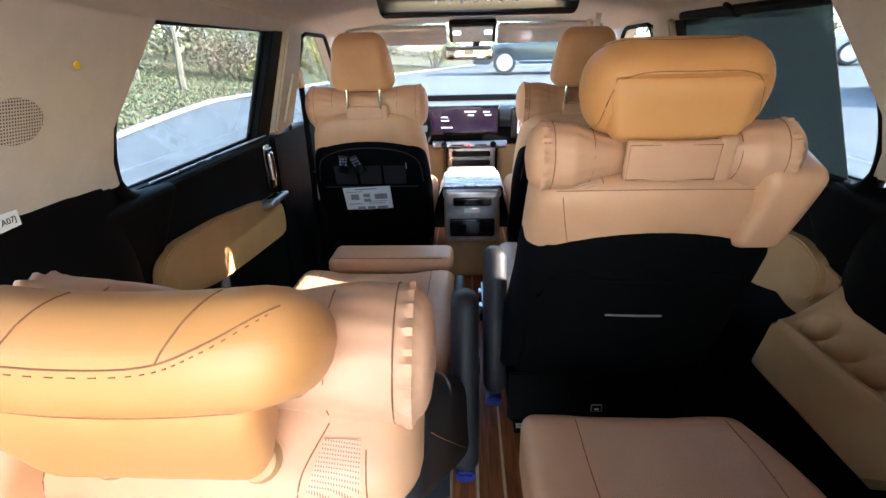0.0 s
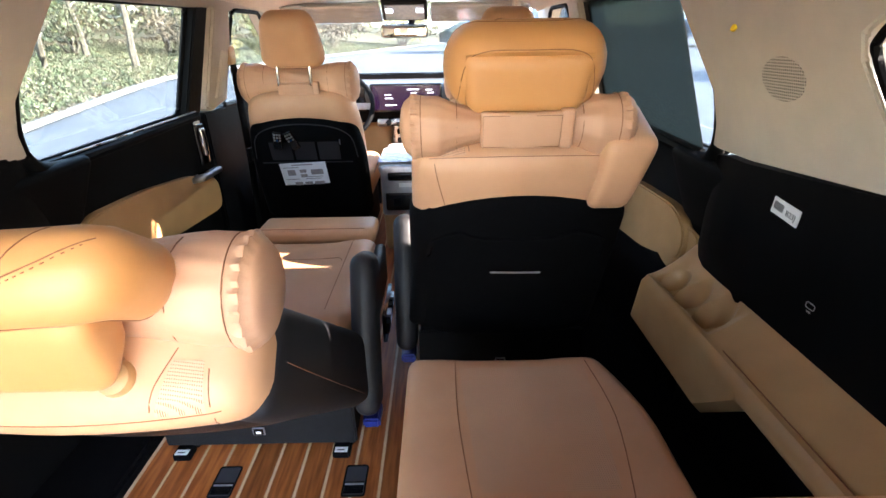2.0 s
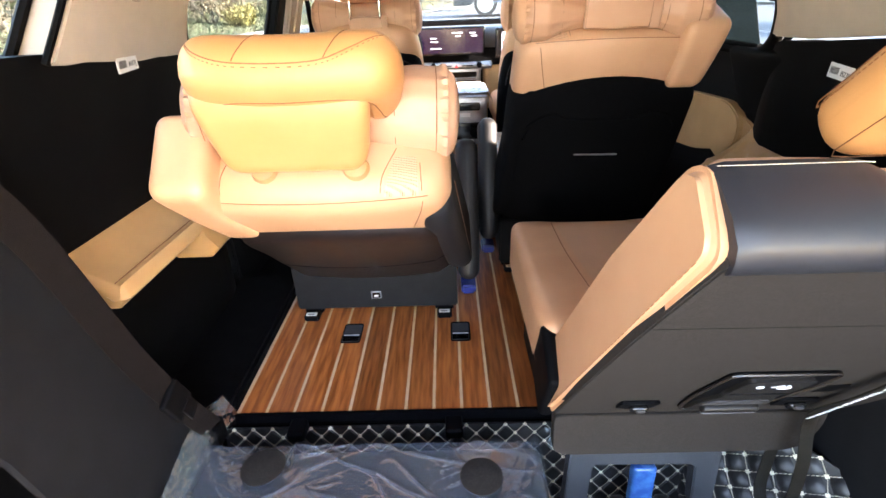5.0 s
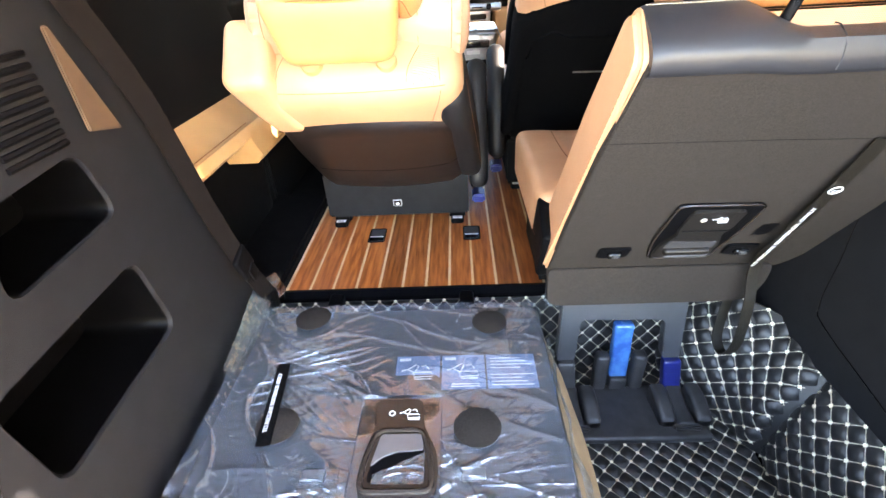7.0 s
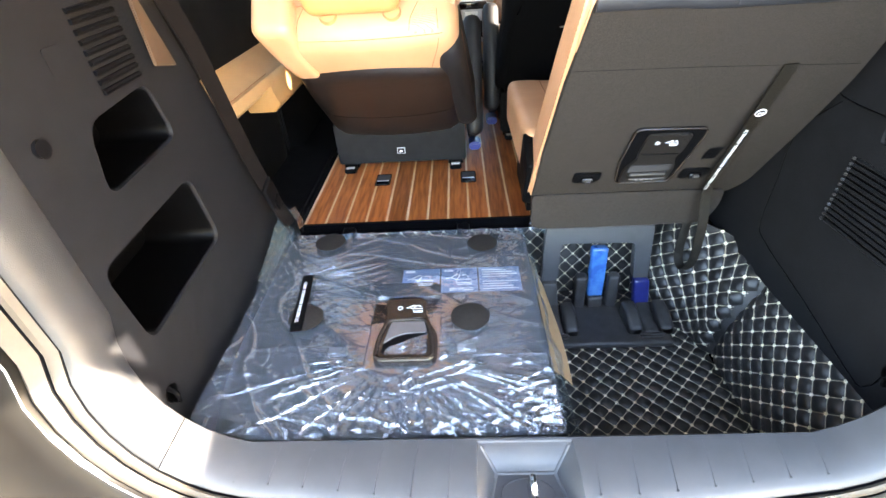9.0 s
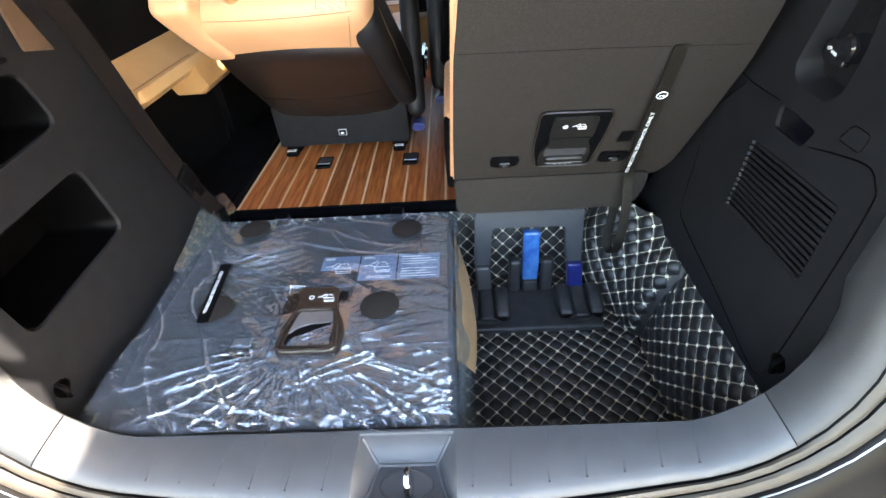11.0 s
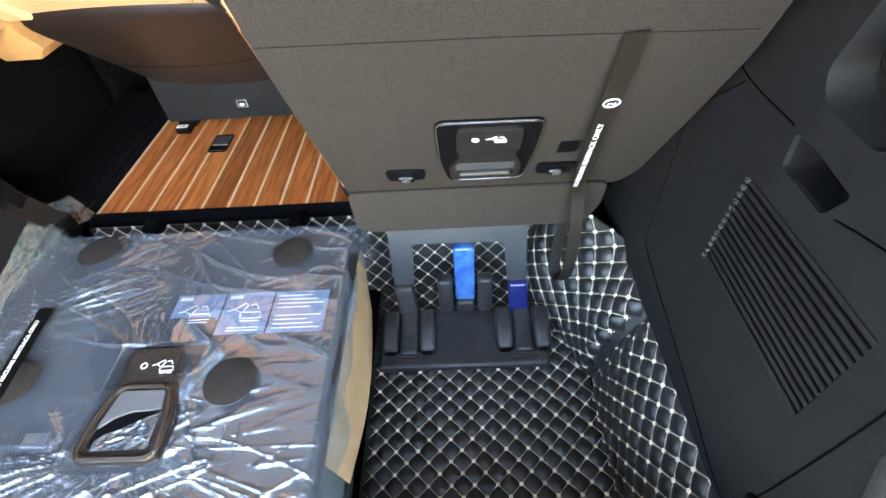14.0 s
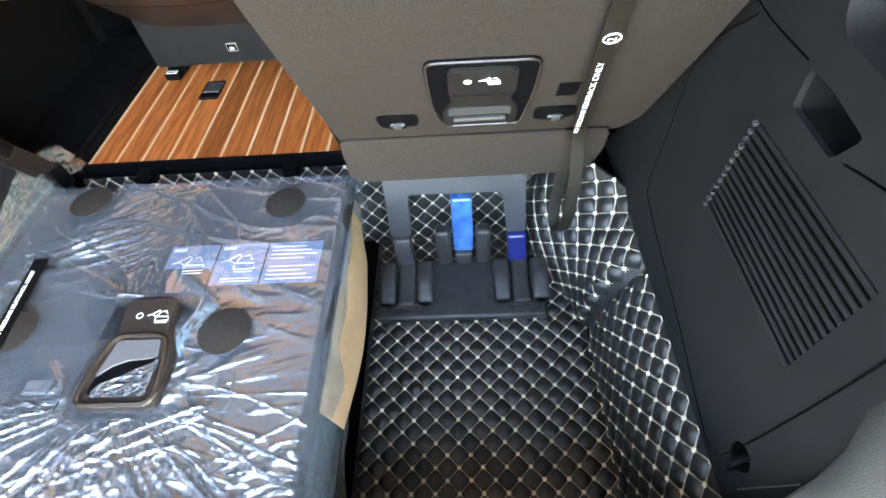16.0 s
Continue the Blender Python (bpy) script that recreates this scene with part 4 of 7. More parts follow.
    bmesh.ops.recalc_face_normals(bm, faces=bm.faces[:])
    return bm, [[v.co.copy() for v in row] for row in rows]


sl = thing("tailgate_sill", "grey plastic sill plate with ribs round the tailgate opening", "sill plate", kind="structure")
SILLPROF = [(0.02, -0.325, 0.26, -0.388), (0.001, -0.333, 0.006, -0.398), (-0.0006, -0.336, 0.0, -0.404), (0.0004, -0.355, 0.001, -0.435), (0.003, -0.378, 0.004, -0.462), (0.008, -0.395, 0.009, -0.488), (0.014, -0.404, 0.014, -0.503), (0.020, -0.409, 0.020, -0.513), (0.024, -0.410, 0.026, -0.516)]
b, lines = aperture(SILLPROF, 10, 25)
gone = [f for f in b.faces if abs(f.calc_center_median().x - C) < 0.081 and f.calc_center_median().z > 0.04 and -0.51 < f.calc_center_median().y < -0.405]
bmesh.ops.delete(b, geom=gone, context="FACES")
part("sill_plate", b, SILLPL, sl)
for first, last in ((0, 11), (24, 35)):
    part("side_rim", aperture(SILLPROF, first, last)[0], RIMPL, sl)
for line in (lines[0], lines[-1]):
    part("parting_line", tube([p + Vector((0, -0.0003, 0.0004)) for p in line[2:]], 0.0011, 5), GREYPL, sl)
# highlight on the right rim's crease, drawn as a thin paler line
part("rim_crease_highlight", tube([(C + 0.6325 + 0.02 * z, y, z) for y, z in ((-0.343, 0.055), (-0.350, 0.10), (-0.357, 0.14), (-0.363, 0.178))], 0.0011, 5), SILLPL, sl)
part("rim_groove", aperture([(0.024, -0.410, 0.026, -0.516), (0.027, -0.404, 0.031, -0.515), (0.030, -0.408, 0.030, -0.520)])[0], BLACK, sl)
part("rubber_seal", aperture([(0.030, -0.408, 0.030, -0.520), (0.036, -0.416, 0.028, -0.526), (0.044, -0.418, 0.032, -0.531), (0.048, -0.414, 0.040, -0.532)])[0], SEALWARM, sl)
part("seal_groove", aperture([(0.048, -0.414, 0.040, -0.532), (0.051, -0.409, 0.045, -0.530), (0.053, -0.416, 0.042, -0.535)])[0], BLACK, sl)
part("body_flange", aperture([(0.053, -0.416, 0.042, -0.535), (0.060, -0.428, 0.042, -0.542), (0.068, -0.435, 0.050, -0.549), (0.073, -0.432, 0.06, -0.550)])[0], SEALWARM, sl)
part("body_edge", aperture([(0.073, -0.432, 0.06, -0.550), (0.077, -0.428, 0.066, -0.548), (0.079, -0.442, 0.066, -0.556), (0.084, -0.446, 0.070, -0.564), (0.12, -0.450, 0.085, -0.580), (0.17, -0.465, 0.11, -0.600), (0.22, -0.53, 0.16, -0.62), (0.24, -0.62, 0.22, -0.63)])[0], BODYBLACK, sl, "black painted body round the opening")
part("body_line", aperture([(0.0790, -0.4425, 0.0660, -0.5565), (0.0796, -0.4445, 0.0664, -0.5585), (0.0810, -0.4450, 0.0674, -0.5590)])[0], SILVER, sl)
part("bumper", rbox((1.75, 0.20, 0.26), 0.06, 8, lambda q: (q.x, q.y + 0.12 * (q.x / 0.87) ** 2, q.z), Matrix.Translation((C, -0.72, -0.24))), PAINT, sl, "black painted rear bumper")
part("bumper_strip", tube([(C + x, -0.815 + 0.12 * (x / 0.87) ** 2, -0.14) for x in [-0.8 + 0.1 * k for k in range(17)]], 0.004, 6), CHROME, sl)
for k in range(19):
    x = -0.52 + k * 0.0575
    if abs(x - 0.03 + C) < 0.10:
        continue
    deep = 0.095 * depth_at(x)
    part("sill_rib", tube([(C + x, -0.412, 0.0625), (C + x - 0.004, -0.40 - 0.5 * deep, 0.0607), (C + x - 0.008, -0.40 - deep, 0.0535)], 0.0008, 5), SILLPL, sl)
    part("sill_pip", lathe([(0.0022, 0), (0.0018, 0.0009), (0.0006, 0.0013)], 8, Matrix.Translation((C + x - 0.008, -0.40 - deep, 0.0535))), PILLARGREY, sl)
bm = bmesh.new()
CURVE = ((0.0, 0.0), (0.28, 0.0042), (0.53, 0.0065), (0.77, 0.0058), (0.91, 0.0030), (1.0, 0.0))


def recess_ring(half0, half1, y0, y1, z0, z1, lift):
    side = [(half0 + (half1 - half0) * f, y0 + (y1 - y0) * f, z0 + (z1 - z0) * f + lift * up) for f, up in CURVE]
    return [(C + h, y, z) for h, y, z in side] + [(C - h, y, z) for h, y, z in reversed(side)]


rings = [[bm.verts.new(p) for p in recess_ring(*g)] for g in ((0.0812, 0.0812, -0.404, -0.5135, 0.0632, 0.0434, 1.0), (0.075, 0.079, -0.411, -0.511, 0.0615, 0.0415, 0.9), (0.048, 0.066, -0.440, -0.507, 0.020, 0.020, 0.0))]
for a, q in zip(rings, rings[1:]):
    for k in range(12):
        bm.faces.new((a[k], a[(k + 1) % 12], q[(k + 1) % 12], q[k]))
bm.faces.new(rings[-1])
bmesh.ops.recalc_face_normals(bm, faces=bm.faces[:])
for f in bm.faces:
    f.normal_flip() if f.normal.z < 0 else None
bmesh.ops.bevel(bm, geom=[e for e in bm.edges if len(e.link_faces) == 2 and e.calc_face_angle(0) > 0.5], offset=0.004, segments=3, affect="EDGES", clamp_overlap=True)
lp = part("latch_recess", bm, SILLPL, sl, "latch recess moulded in the sill")
part("recess_seam", tube([(C + 0.042 * math.cos(a), -0.474 + 0.025 * math.sin(a), 0.0212) for a in [2 * math.pi * k / 32 for k in range(32)]], 0.0012, 5, closed=True), PILLARGREY, lp)
part("striker", tube(path_smooth([(0.035, -0.468, 0.020), (0.035, -0.466, 0.058), (0.035, -0.478, 0.069), (0.035, -0.493, 0.058), (0.035, -0.495, 0.020)], 4), 0.005, 8), CHROME, lp)
part("striker_slot", bevel_box((0.029, -0.502, 0.0215), (0.041, -0.460, 0.0235), 0.0005), INK, lp)


# ---- the second row ----


def seat2(label, cx, s, hy, hz, rec, y_front, rest, band, hx, hy0, hv, htilt, hsize, inset):
    """A captain's chair: s is its outer side, hy and hz the hinge, rec the recline in degrees."""
    st = thing("captain_seat", label, "car seat", "second row seats", at=(cx, hy, 0))
    B = Matrix.Translation((cx, hy, hz)) @ Matrix.Rotation(radians(rec), 4, "X")
    back_way = B.to_3x3() @ Vector((0, 1, 0))

    def crown(q):
        f = 1 - ((0.11 if band else 0.035) if q.x * s > 0 else 0.04) * max(0.0, q.z / 0.30) ** 2
        return (q.x * f, q.y - 0.012 * (1 - min(1, abs(q.x) / 0.2) ** 2) * (1 if q.y < 0 else -0.5), q.z + 0.015 * (1 - (q.x / 0.22) ** 2) * (q.z / 0.3))

    bk = rbox((0.470, 0.15, 0.61), 0.05, 9, crown, B @ Matrix.Translation((0, 0, 0.30)))
    tmp = bk.copy()
    part("backrest", bk, TAN, st)

    def shell_fn(q):
        x, y, z = crown(q)
        top = 0.045 * (1 - (x / 0.22) ** 2) if q.z > 0.1 else 0.0
        return (x, y + (0.006 if abs(x) > 0.2 else 0), z + top * (q.z - 0.1) / 0.13 if q.z > 0.1 else z)

    sh = rbox((0.468, 0.125, 0.46) if band else (0.494, 0.125, 0.48), 0.045, 9, shell_fn, B @ Matrix.Translation((0, -0.028, 0.215) if band else (0.002, -0.022, 0.240)))
    tsh = sh.copy()
    part("back_shell", sh, BROWN if band else BLACKFAB, st, "dark brown leather back cover under film" if band else "black cloth back cover")
    if band:
        part("cover_seam", seam_on(tsh, [B @ Vector(p) for p in ((-0.21, 0, 0.20), (-0.1, 0, 0.185), (0.1, 0, 0.185), (0.21, 0, 0.20))], back_way, 0.001), BLACK, st)
    else:
        part("pocket_slit", seam_on(tsh, [B @ Vector((x, 0, z)) for x, z in ((-0.054, 0.287), (0.0, 0.286), (0.066, 0.284))], back_way, 0.0026), SILVER, st)
        part("pocket_edge", seam_on(tsh, [B @ Vector(p) for p in ((-0.20, 0, 0.33), (-0.185, 0, 0.385), (-0.13, 0, 0.415), (-0.08, 0, 0.40), (0.08, 0, 0.40), (0.13, 0, 0.415), (0.19, 0, 0.385), (0.205, 0, 0.33))], back_way, 0.006), BLACKFAB, st)
    # seams along the top edge and down the upper back
    edge_way = B.to_3x3() @ Vector((0, 0.75, -0.66))
    down = B.to_3x3() @ Vector((0, 0, -1))
    part("seam", seam_on(tmp, [B @ Vector((x * -s, -0.07, 0.60)) for x in (-0.155, -0.10, 0.0, 0.10, 0.19)], edge_way), SEAM, st)
    part("seam", seam_on(tmp, [B @ Vector(p) for p in ((s * 0.155, -0.055, 0.61), (s * 0.150, -0.02, 0.62), (s * 0.135, 0.01, 0.62))], down), SEAM, st)
    part("seam", seam_on(tmp, [B @ Vector(p) for p in ((-s * 0.112, -0.06, 0.61), (-s * 0.118, -0.03, 0.62), (-s * 0.14, 0.015, 0.62))], down), SEAM, st)
    part("seam", seam_on(tmp, [B @ Vector(p) for p in ((-s * 0.178, -0.01, 0.62), (-s * 0.180, -0.055, 0.61))], down), SEAM, st)
    part("seam", seam_on(tmp, [B @ Vector(p) for p in ((-s * 0.180, 0, 0.585), (-s * 0.172, 0, 0.54), (-s * 0.15, 0, 0.44))], back_way), SEAM, st)
    part("perforated_patch", patch_on(tmp, [B @ Vector((-s * x, y, 0.62)) for x, y in ((0.117, -0.066), (0.175, -0.062), (0.172, 0.0), (0.136, 0.0))], down, 20, 0.0016), PERFTOP, st)
    # outer shoulder
    def wing_fn(q):
        k = 0.5 - q.z / 0.22
        return (q.x * (1 - 0.25 * k) - s * 0.03 * k * k, q.y - 0.016 * k, q.z)

    wing = rbox((0.098 if band else 0.112, 0.15 if band else 0.165, 0.22 if band else 0.165), 0.026, 6, wing_fn, B @ Matrix.Translation((s * (0.202 if band else 0.198), 0.0 if band else -0.006, 0.548 if band else 0.560)))
    part("shoulder_wing", wing, TAN, st)
    # inner side cover
    half = 0.28 if band else 0.222

    def round_ends(q):
        f = max(0.0, (abs(q.z) - half + 0.09) / 0.09)
        return (q.x, q.y * (1 - (0.22 if band else 0.62) * min(1.0, f) ** 2.2), q.z)

    SC = B @ Matrix.Translation((-s * (0.222 if band else 0.216), 0.0, 0.268 if band else 0.21)) @ Matrix.Rotation(radians(s * 6), 4, "Y")
    sc = rbox((0.074, 0.172, 2 * half) if band else (0.058, 0.155, 2 * half), 0.034 if band else 0.026, 12, round_ends, SC)
    tsc = sc.copy()
    cover = part("side_cover", sc, ARMBLACK if band else BLACKFAB, st)
    if band:
        line = [SC @ Vector((-s * 0.1, y, z)) for y, z in ((-0.055, -0.20), (-0.030, 0.0), (-0.012, 0.14), (0.0, 0.225))]
        part("cover_seam", seam_on(tsc, line, SC.to_3x3() @ Vector((s, 0, 0)), 0.0008), SEAM, cover)

    # headrest: a thick roll with an inset panel on its back
    def hr_fn(q):
        w = 1 + 0.05 * (q.z / 0.1)
        x = q.x * w
        y = q.y
        if q.y < 0 and q.z < 0.035:
            f = max(0.0, 1 - (abs(q.x) / 0.112) ** 6) * min(1.0, (0.035 - q.z) / 0.02)
            y += 0.028 * f
        return (x, y + 0.012 * (q.x / 0.15) ** 2, q.z - (0.02 if q.z > 0 else 0) * (q.x / 0.15) ** 4)

    H = B @ Matrix.Translation((hx, hy0, hv)) @ Matrix.Rotation(radians(htilt), 4, "X")
    hb = rbox(hsize, min(hsize) * 0.48, 12, hr_fn, H)
    thb = hb.copy()
    head = part("headrest", hb, ORANGE, st)
    iw, id_, ih, iy, iz, lean = inset
    part("inset_panel", rbox((iw, id_, ih), 0.03, 8, lambda q: (q.x * (1 + 0.10 * q.z / 0.07), q.y + lean * q.z, q.z), B @ Matrix.Translation((hx + (0.018 if s < 0 else 0) * -1, iy, iz))), ORANGE, head)
    part("headrest_seam", seam_on(thb, [H @ Vector(p) for p in ((-0.125, 0, -0.055), (-0.112, 0, 0.015), (-0.08, 0, 0.040), (0, 0, 0.043), (0.08, 0, 0.040), (0.112, 0, 0.015), (0.125, 0, -0.055))], H.to_3x3() @ Vector((0, 1, 0)), 0.0009), SEAM, head)
    part("headrest_seam", seam_on(thb, [H @ Vector(p) for p in ((-0.135, 0.034, 0), (-0.11, 0.008, 0), (-0.06, -0.008, 0), (0.04, -0.010, 0), (0.09, 0.006, 0), (0.135, 0.036, 0))], H.to_3x3() @ Vector((0, 0, -1)), 0.0009), SEAM, head)
    if band:
        dots = on_surface(thb, path_smooth([H @ Vector(p) for p in ((-0.132, 0.028, 0), (-0.11, 0.003, 0), (-0.06, -0.013, 0), (0.04, -0.015, 0), (0.09, 0.001, 0), (0.132, 0.030, 0))], 14), H.to_3x3() @ Vector((0, 0, -1)), 0.0003)
        for a, b in zip(dots[::2], dots[1::2]):
            part("headrest_stitch", tube([a, a + (b - a) * 0.75], 0.0007, 4), SEAM, head)
    for k in (-1, 1):
        part("headrest_seam", seam_on(thb, [H @ Vector((k * 0.06 + 0.03 * f, -0.006 + 0.06 * f, 0)) for f in (0.0, 0.5, 1.0)], H.to_3x3() @ Vector((0, 0, -1)), 0.0009), SEAM, head)
        part("headrest_post", tube([B @ Vector((k * 0.075, 0, 0.58)), B @ Vector((k * 0.075, 0, 0.70))], 0.006, 12), CHROME, st)
        part("post_collar", lathe([(0.021, 0), (0.022, 0.008), (0.019, 0.016), (0.010, 0.019)], 20, B @ Matrix.Translation((k * 0.075, -0.02, 0.612))), TANPLASTIC, st)
    # cushion, legrest and base
    L = y_front - hy
    cu = rbox((0.50, L, 0.15), 0.045, 9, lambda q: (q.x, q.y, q.z - 0.014 * (1 - min(1, abs(q.x) / 0.17) ** 4) * (q.z > 0)), Matrix.Translation((cx, (hy + y_front) / 2, 0.285)))
    tcu = cu.copy()
    part("cushion", cu, TAN, st)
    for k in (-1, 1):
        part("cushion_seam", seam_on(tcu, [(cx + k * 0.17, y, 0) for y in (y_front - L + 0.06, y_front - L / 2, y_front - 0.03)], (0, 0, -1), 0.0011), SEAM, st)
    part("cushion_seam", seam_on(tcu, [(cx - 0.16, y_front - 0.19, 0), (cx - 0.12, y_front - 0.16, 0), (cx + 0.12, y_front - 0.16, 0), (cx + 0.16, y_front - 0.19, 0)], (0, 0, -1), 0.0011), SEAM, st)
    part("cushion_bolster", rbox((0.035, L - 0.06, 0.14), 0.016, 4, None, Matrix.Translation((cx - s * 0.258, (hy + y_front) / 2, 0.275))), ARMBLACK, st)
    part("base", bevel_box((cx - 0.235, hy - 0.045, 0.035), (cx + 0.235, y_front - 0.12, 0.20), 0.012), BLACK, st)
    part("base_panel", bevel_box((cx - 0.24, hy - 0.055, 0.032), (cx + 0.24, hy - 0.04, 0.19), 0.005), GREYPL if band else BLACK, st)
    part("anchor_badge", bevel_box((cx - 0.015, hy - 0.0575, 0.068), (cx + 0.015, hy - 0.0545, 0.092), 0.001), SILVER, st)
    part("badge_face", bevel_box((cx - 0.012, hy - 0.059, 0.071), (cx + 0.012, hy - 0.057, 0.089), 0.0005), GLOSSBLACK, st)
    part("badge_mark", bevel_box((cx - 0.006, hy - 0.0602, 0.075), (cx + 0.006, hy - 0.0588, 0.082), 0.0005), WHITEINK, st)
    for k in (-1, 1):
        fx = cx + k * 0.20
        part("foot", bevel_box((fx - 0.028, hy - 0.035, 0.001), (fx + 0.028, y_front - 0.15, 0.045), 0.006), BLACK, st)
        part("hook", bevel_box((fx - 0.022, hy - 0.075, 0.001), (fx + 0.022, hy - 0.036, 0.022), 0.004), BLACK, st)
        part("hook_label", bevel_box((fx - 0.016, hy - 0.072, 0.0215), (fx + 0.016, hy - 0.056, 0.0228), 0.0), PAPER, st)
        part("hook_print", bevel_box((fx - 0.010, hy - 0.067, 0.0229), (fx + 0.008, hy - 0.064, 0.0233), 0.0), INK, st)
    if rest:
        part("legrest", rbox((0.41, 0.14, 0.06), 0.024, 6, None, Matrix.Translation((cx + 0.03, y_front + 0.085, 0.345))), TAN, st)
        part("legrest_seam", tube([(cx - 0.15, y_front + 0.02, 0.376), (cx + 0.20, y_front + 0.02, 0.376)], 0.0015, 5), SEAM, st)
    # inner armrest, standing nearly upright
    ax = cx - s * 0.275
    AM = Matrix.Translation((ax, hy + 0.02, 0.31)) @ Matrix.Rotation(radians(-17), 4, "X")
    part("armrest", rbox((0.062, 0.105, 0.40), 0.03, 6, lambda q: (q.x, q.y + 0.25 * q.z * q.z, q.z), AM), ARMBLACK, st, "black leather armrest pad folded up")
    part("armrest_bracket", rbox((0.03, 0.13, 0.16), 0.013, 3, None, Matrix.Translation((ax + s * 0.01, hy + 0.06, 0.16)) @ Matrix.Rotation(radians(-25), 4, "X")), BLACK, st)
    part("rail_cap", bevel_box((ax - 0.022, hy - 0.03, 0.055), (ax + 0.022, hy + 0.04, 0.085), 0.006), NAVY, st, "navy protective film cap")
    sw = part("switch_panel", bevel_box((ax - s * 0.028, hy + 0.16, 0.19), (ax - s * 0.022, hy + 0.34, 0.27), 0.004), GLOSSBLACK, st)
    for j in range(4):
        part("switch", bevel_box((ax - s * 0.036, hy + 0.17 + j * 0.04, 0.215 + 0.005 * j), (ax - s * 0.027, hy + 0.20 + j * 0.04, 0.24 + 0.005 * j), 0.002), SILVER if j % 2 else BLACK, sw)
    return st, B


seatL, BL = seat2("tan leather captain's seat reclined far back on the wooden deck", -0.280, -1, 0.83, 0.22, 50, 1.36, True, True, 0.006, 0.074, 0.716, 6, (0.312, 0.098, 0.166), (0.245, 0.085, 0.122, 0.03, 0.696, 0.55))
seatR, BR = seat2("upright tan leather captain's seat with black cloth back", 0.350, 1, 1.09, 0.22, 22, 1.60, False, False, -0.010, 0.012, 0.744, -8, (0.298, 0.125, 0.158), (0.236, 0.11, 0.118, 0.007, 0.733, 0.14))


def pillow(label, B, z, y, half, r, strap=True, tag=None, waist=0.66, lift=0.0):
    """A bone-shaped neck pillow with gathered ends, tied round the headrest posts."""
    st = thing("neck_pillow", label, "pillow", "neck pillows", at=tuple(B @ Vector((0, y, z))))
    bm = bmesh.new()
    nu, nv = 96, 72
    rows = []
    for i in range(nu + 1):
        u = -1 + 2 * i / nu
        au = abs(u)
        f = waist + (1 - waist) * min(1.0, au / 0.66) ** 2.2
        ruff = math.exp(-((au - 0.88) / 0.035) ** 2)
        if au > 0.9:
            f *= 0.90 * math.sqrt(max(0.03, 1 - ((au - 0.9) / 0.1015) ** 2.6)) + 0.02
        ring = []
        for j in range(nv):
            a = 2 * math.pi * j / nv
            ca, sa = math.cos(a), math.sin(a)
            gather = 0.05 * ruff * math.sin(a * 25 + 1.5 * math.sin(a * 3)) + 0.03 * ruff
            fold = 0.05 * noise.noise(Vector((u * 4, ca * 1.3, sa * 1.3 + half * 10)))
            crease = 0.07 * noise.noise(Vector((u * 3.0, ca * 4.0 + u * 2, sa * 4.0 + half * 31))) * max(0.0, 1 - (au / 0.9) ** 4)
            rr = r * f * (1 + gather + fold + crease)
            ring.append(bm.verts.new(B @ Vector((u * half, y + ca * rr * 0.92, z + sa * rr))))
        rows.append(ring)
    for a, b in zip(rows, rows[1:]):
        for j in range(nv):
            bm.faces.new((a[j], a[(j + 1) % nv], b[(j + 1) % nv], b[j]))
    bm.faces.new(list(reversed(rows[0])))
    bm.faces.new(rows[-1])
    bmesh.ops.recalc_face_normals(bm, faces=bm.faces[:])
    part("cushion", bm, PILLOW, st)
    for sg in (-1, 1):
        for uu, k in ((0.815, 1.0), (0.52, 1.0)):
            f = (waist + (1 - waist) * min(1.0, uu / 0.66) ** 2.2) * r * 1.012
            ring = [B @ Vector((sg * uu * half, y + math.cos(2 * math.pi * j / 28) * f * 0.92, z + math.sin(2 * math.pi * j / 28) * f)) for j in range(28)]
            part("piping", tube(ring, 0.0009, 5, closed=True), SEAM, st)
    if strap:
        part("strap", rbox((0.15, 0.012, 0.064), 0.005, 4, lambda q: (q.x, q.y - 0.004 * (1 - (q.x / 0.08) ** 2) + 0.25 * q.z, q.z), B @ Matrix.Translation((0.0, -0.044 + min(0.0, y - 0.008), z + lift - 0.006))), PILLOW, st, "leather strap over the headrest posts")
        rim = [B @ Vector((x, -0.044 + min(0.0, y - 0.008) - 0.0085 + 0.25 * v, z + lift - 0.006 + v)) for x, v in ((-0.071, -0.028), (0.071, -0.028), (0.071, 0.028), (-0.071, 0.028))]
        part("strap_edge", tube(rim, 0.0009, 5, closed=True), SEAM, st)
        part("strap_end", rbox((0.028, 0.016, 0.070), 0.006, 3, lambda q: (q.x, q.y + 0.25 * q.z, q.z), B @ Matrix.Translation((0.083, -0.042 + min(0.0, y - 0.008), z + lift - 0.006))), PILLOW, st)
    if tag:
        part("tag", bevel_box((-0.013, -0.003, -0.008), (0.013, 0.003, 0.002), 0.001, B @ Matrix.Translation((half * 0.64, y + r * 0.86, z - r * 0.36)) @ Matrix.Rotation(radians(-100), 4, "X")), NAVY, st, "small dark blue fabric tag")
    return st


pillow("tan leather neck pillow behind the reclined headrest", BL @ Matrix.Translation((0.02, 0, 0.598)) @ Matrix.Rotation(radians(4), 4, "Y") @ Matrix.Translation((0, 0, -0.598)), 0.600, 0.090, 0.226, 0.082, False, True, waist=0.84)
pillow("tan leather neck pillow strapped under the headrest", BR @ Matrix.Translation((-0.018, 0, 0)), 0.640, -0.022, 0.228, 0.059, waist=0.48, lift=0.030)

# ---- the front row ----


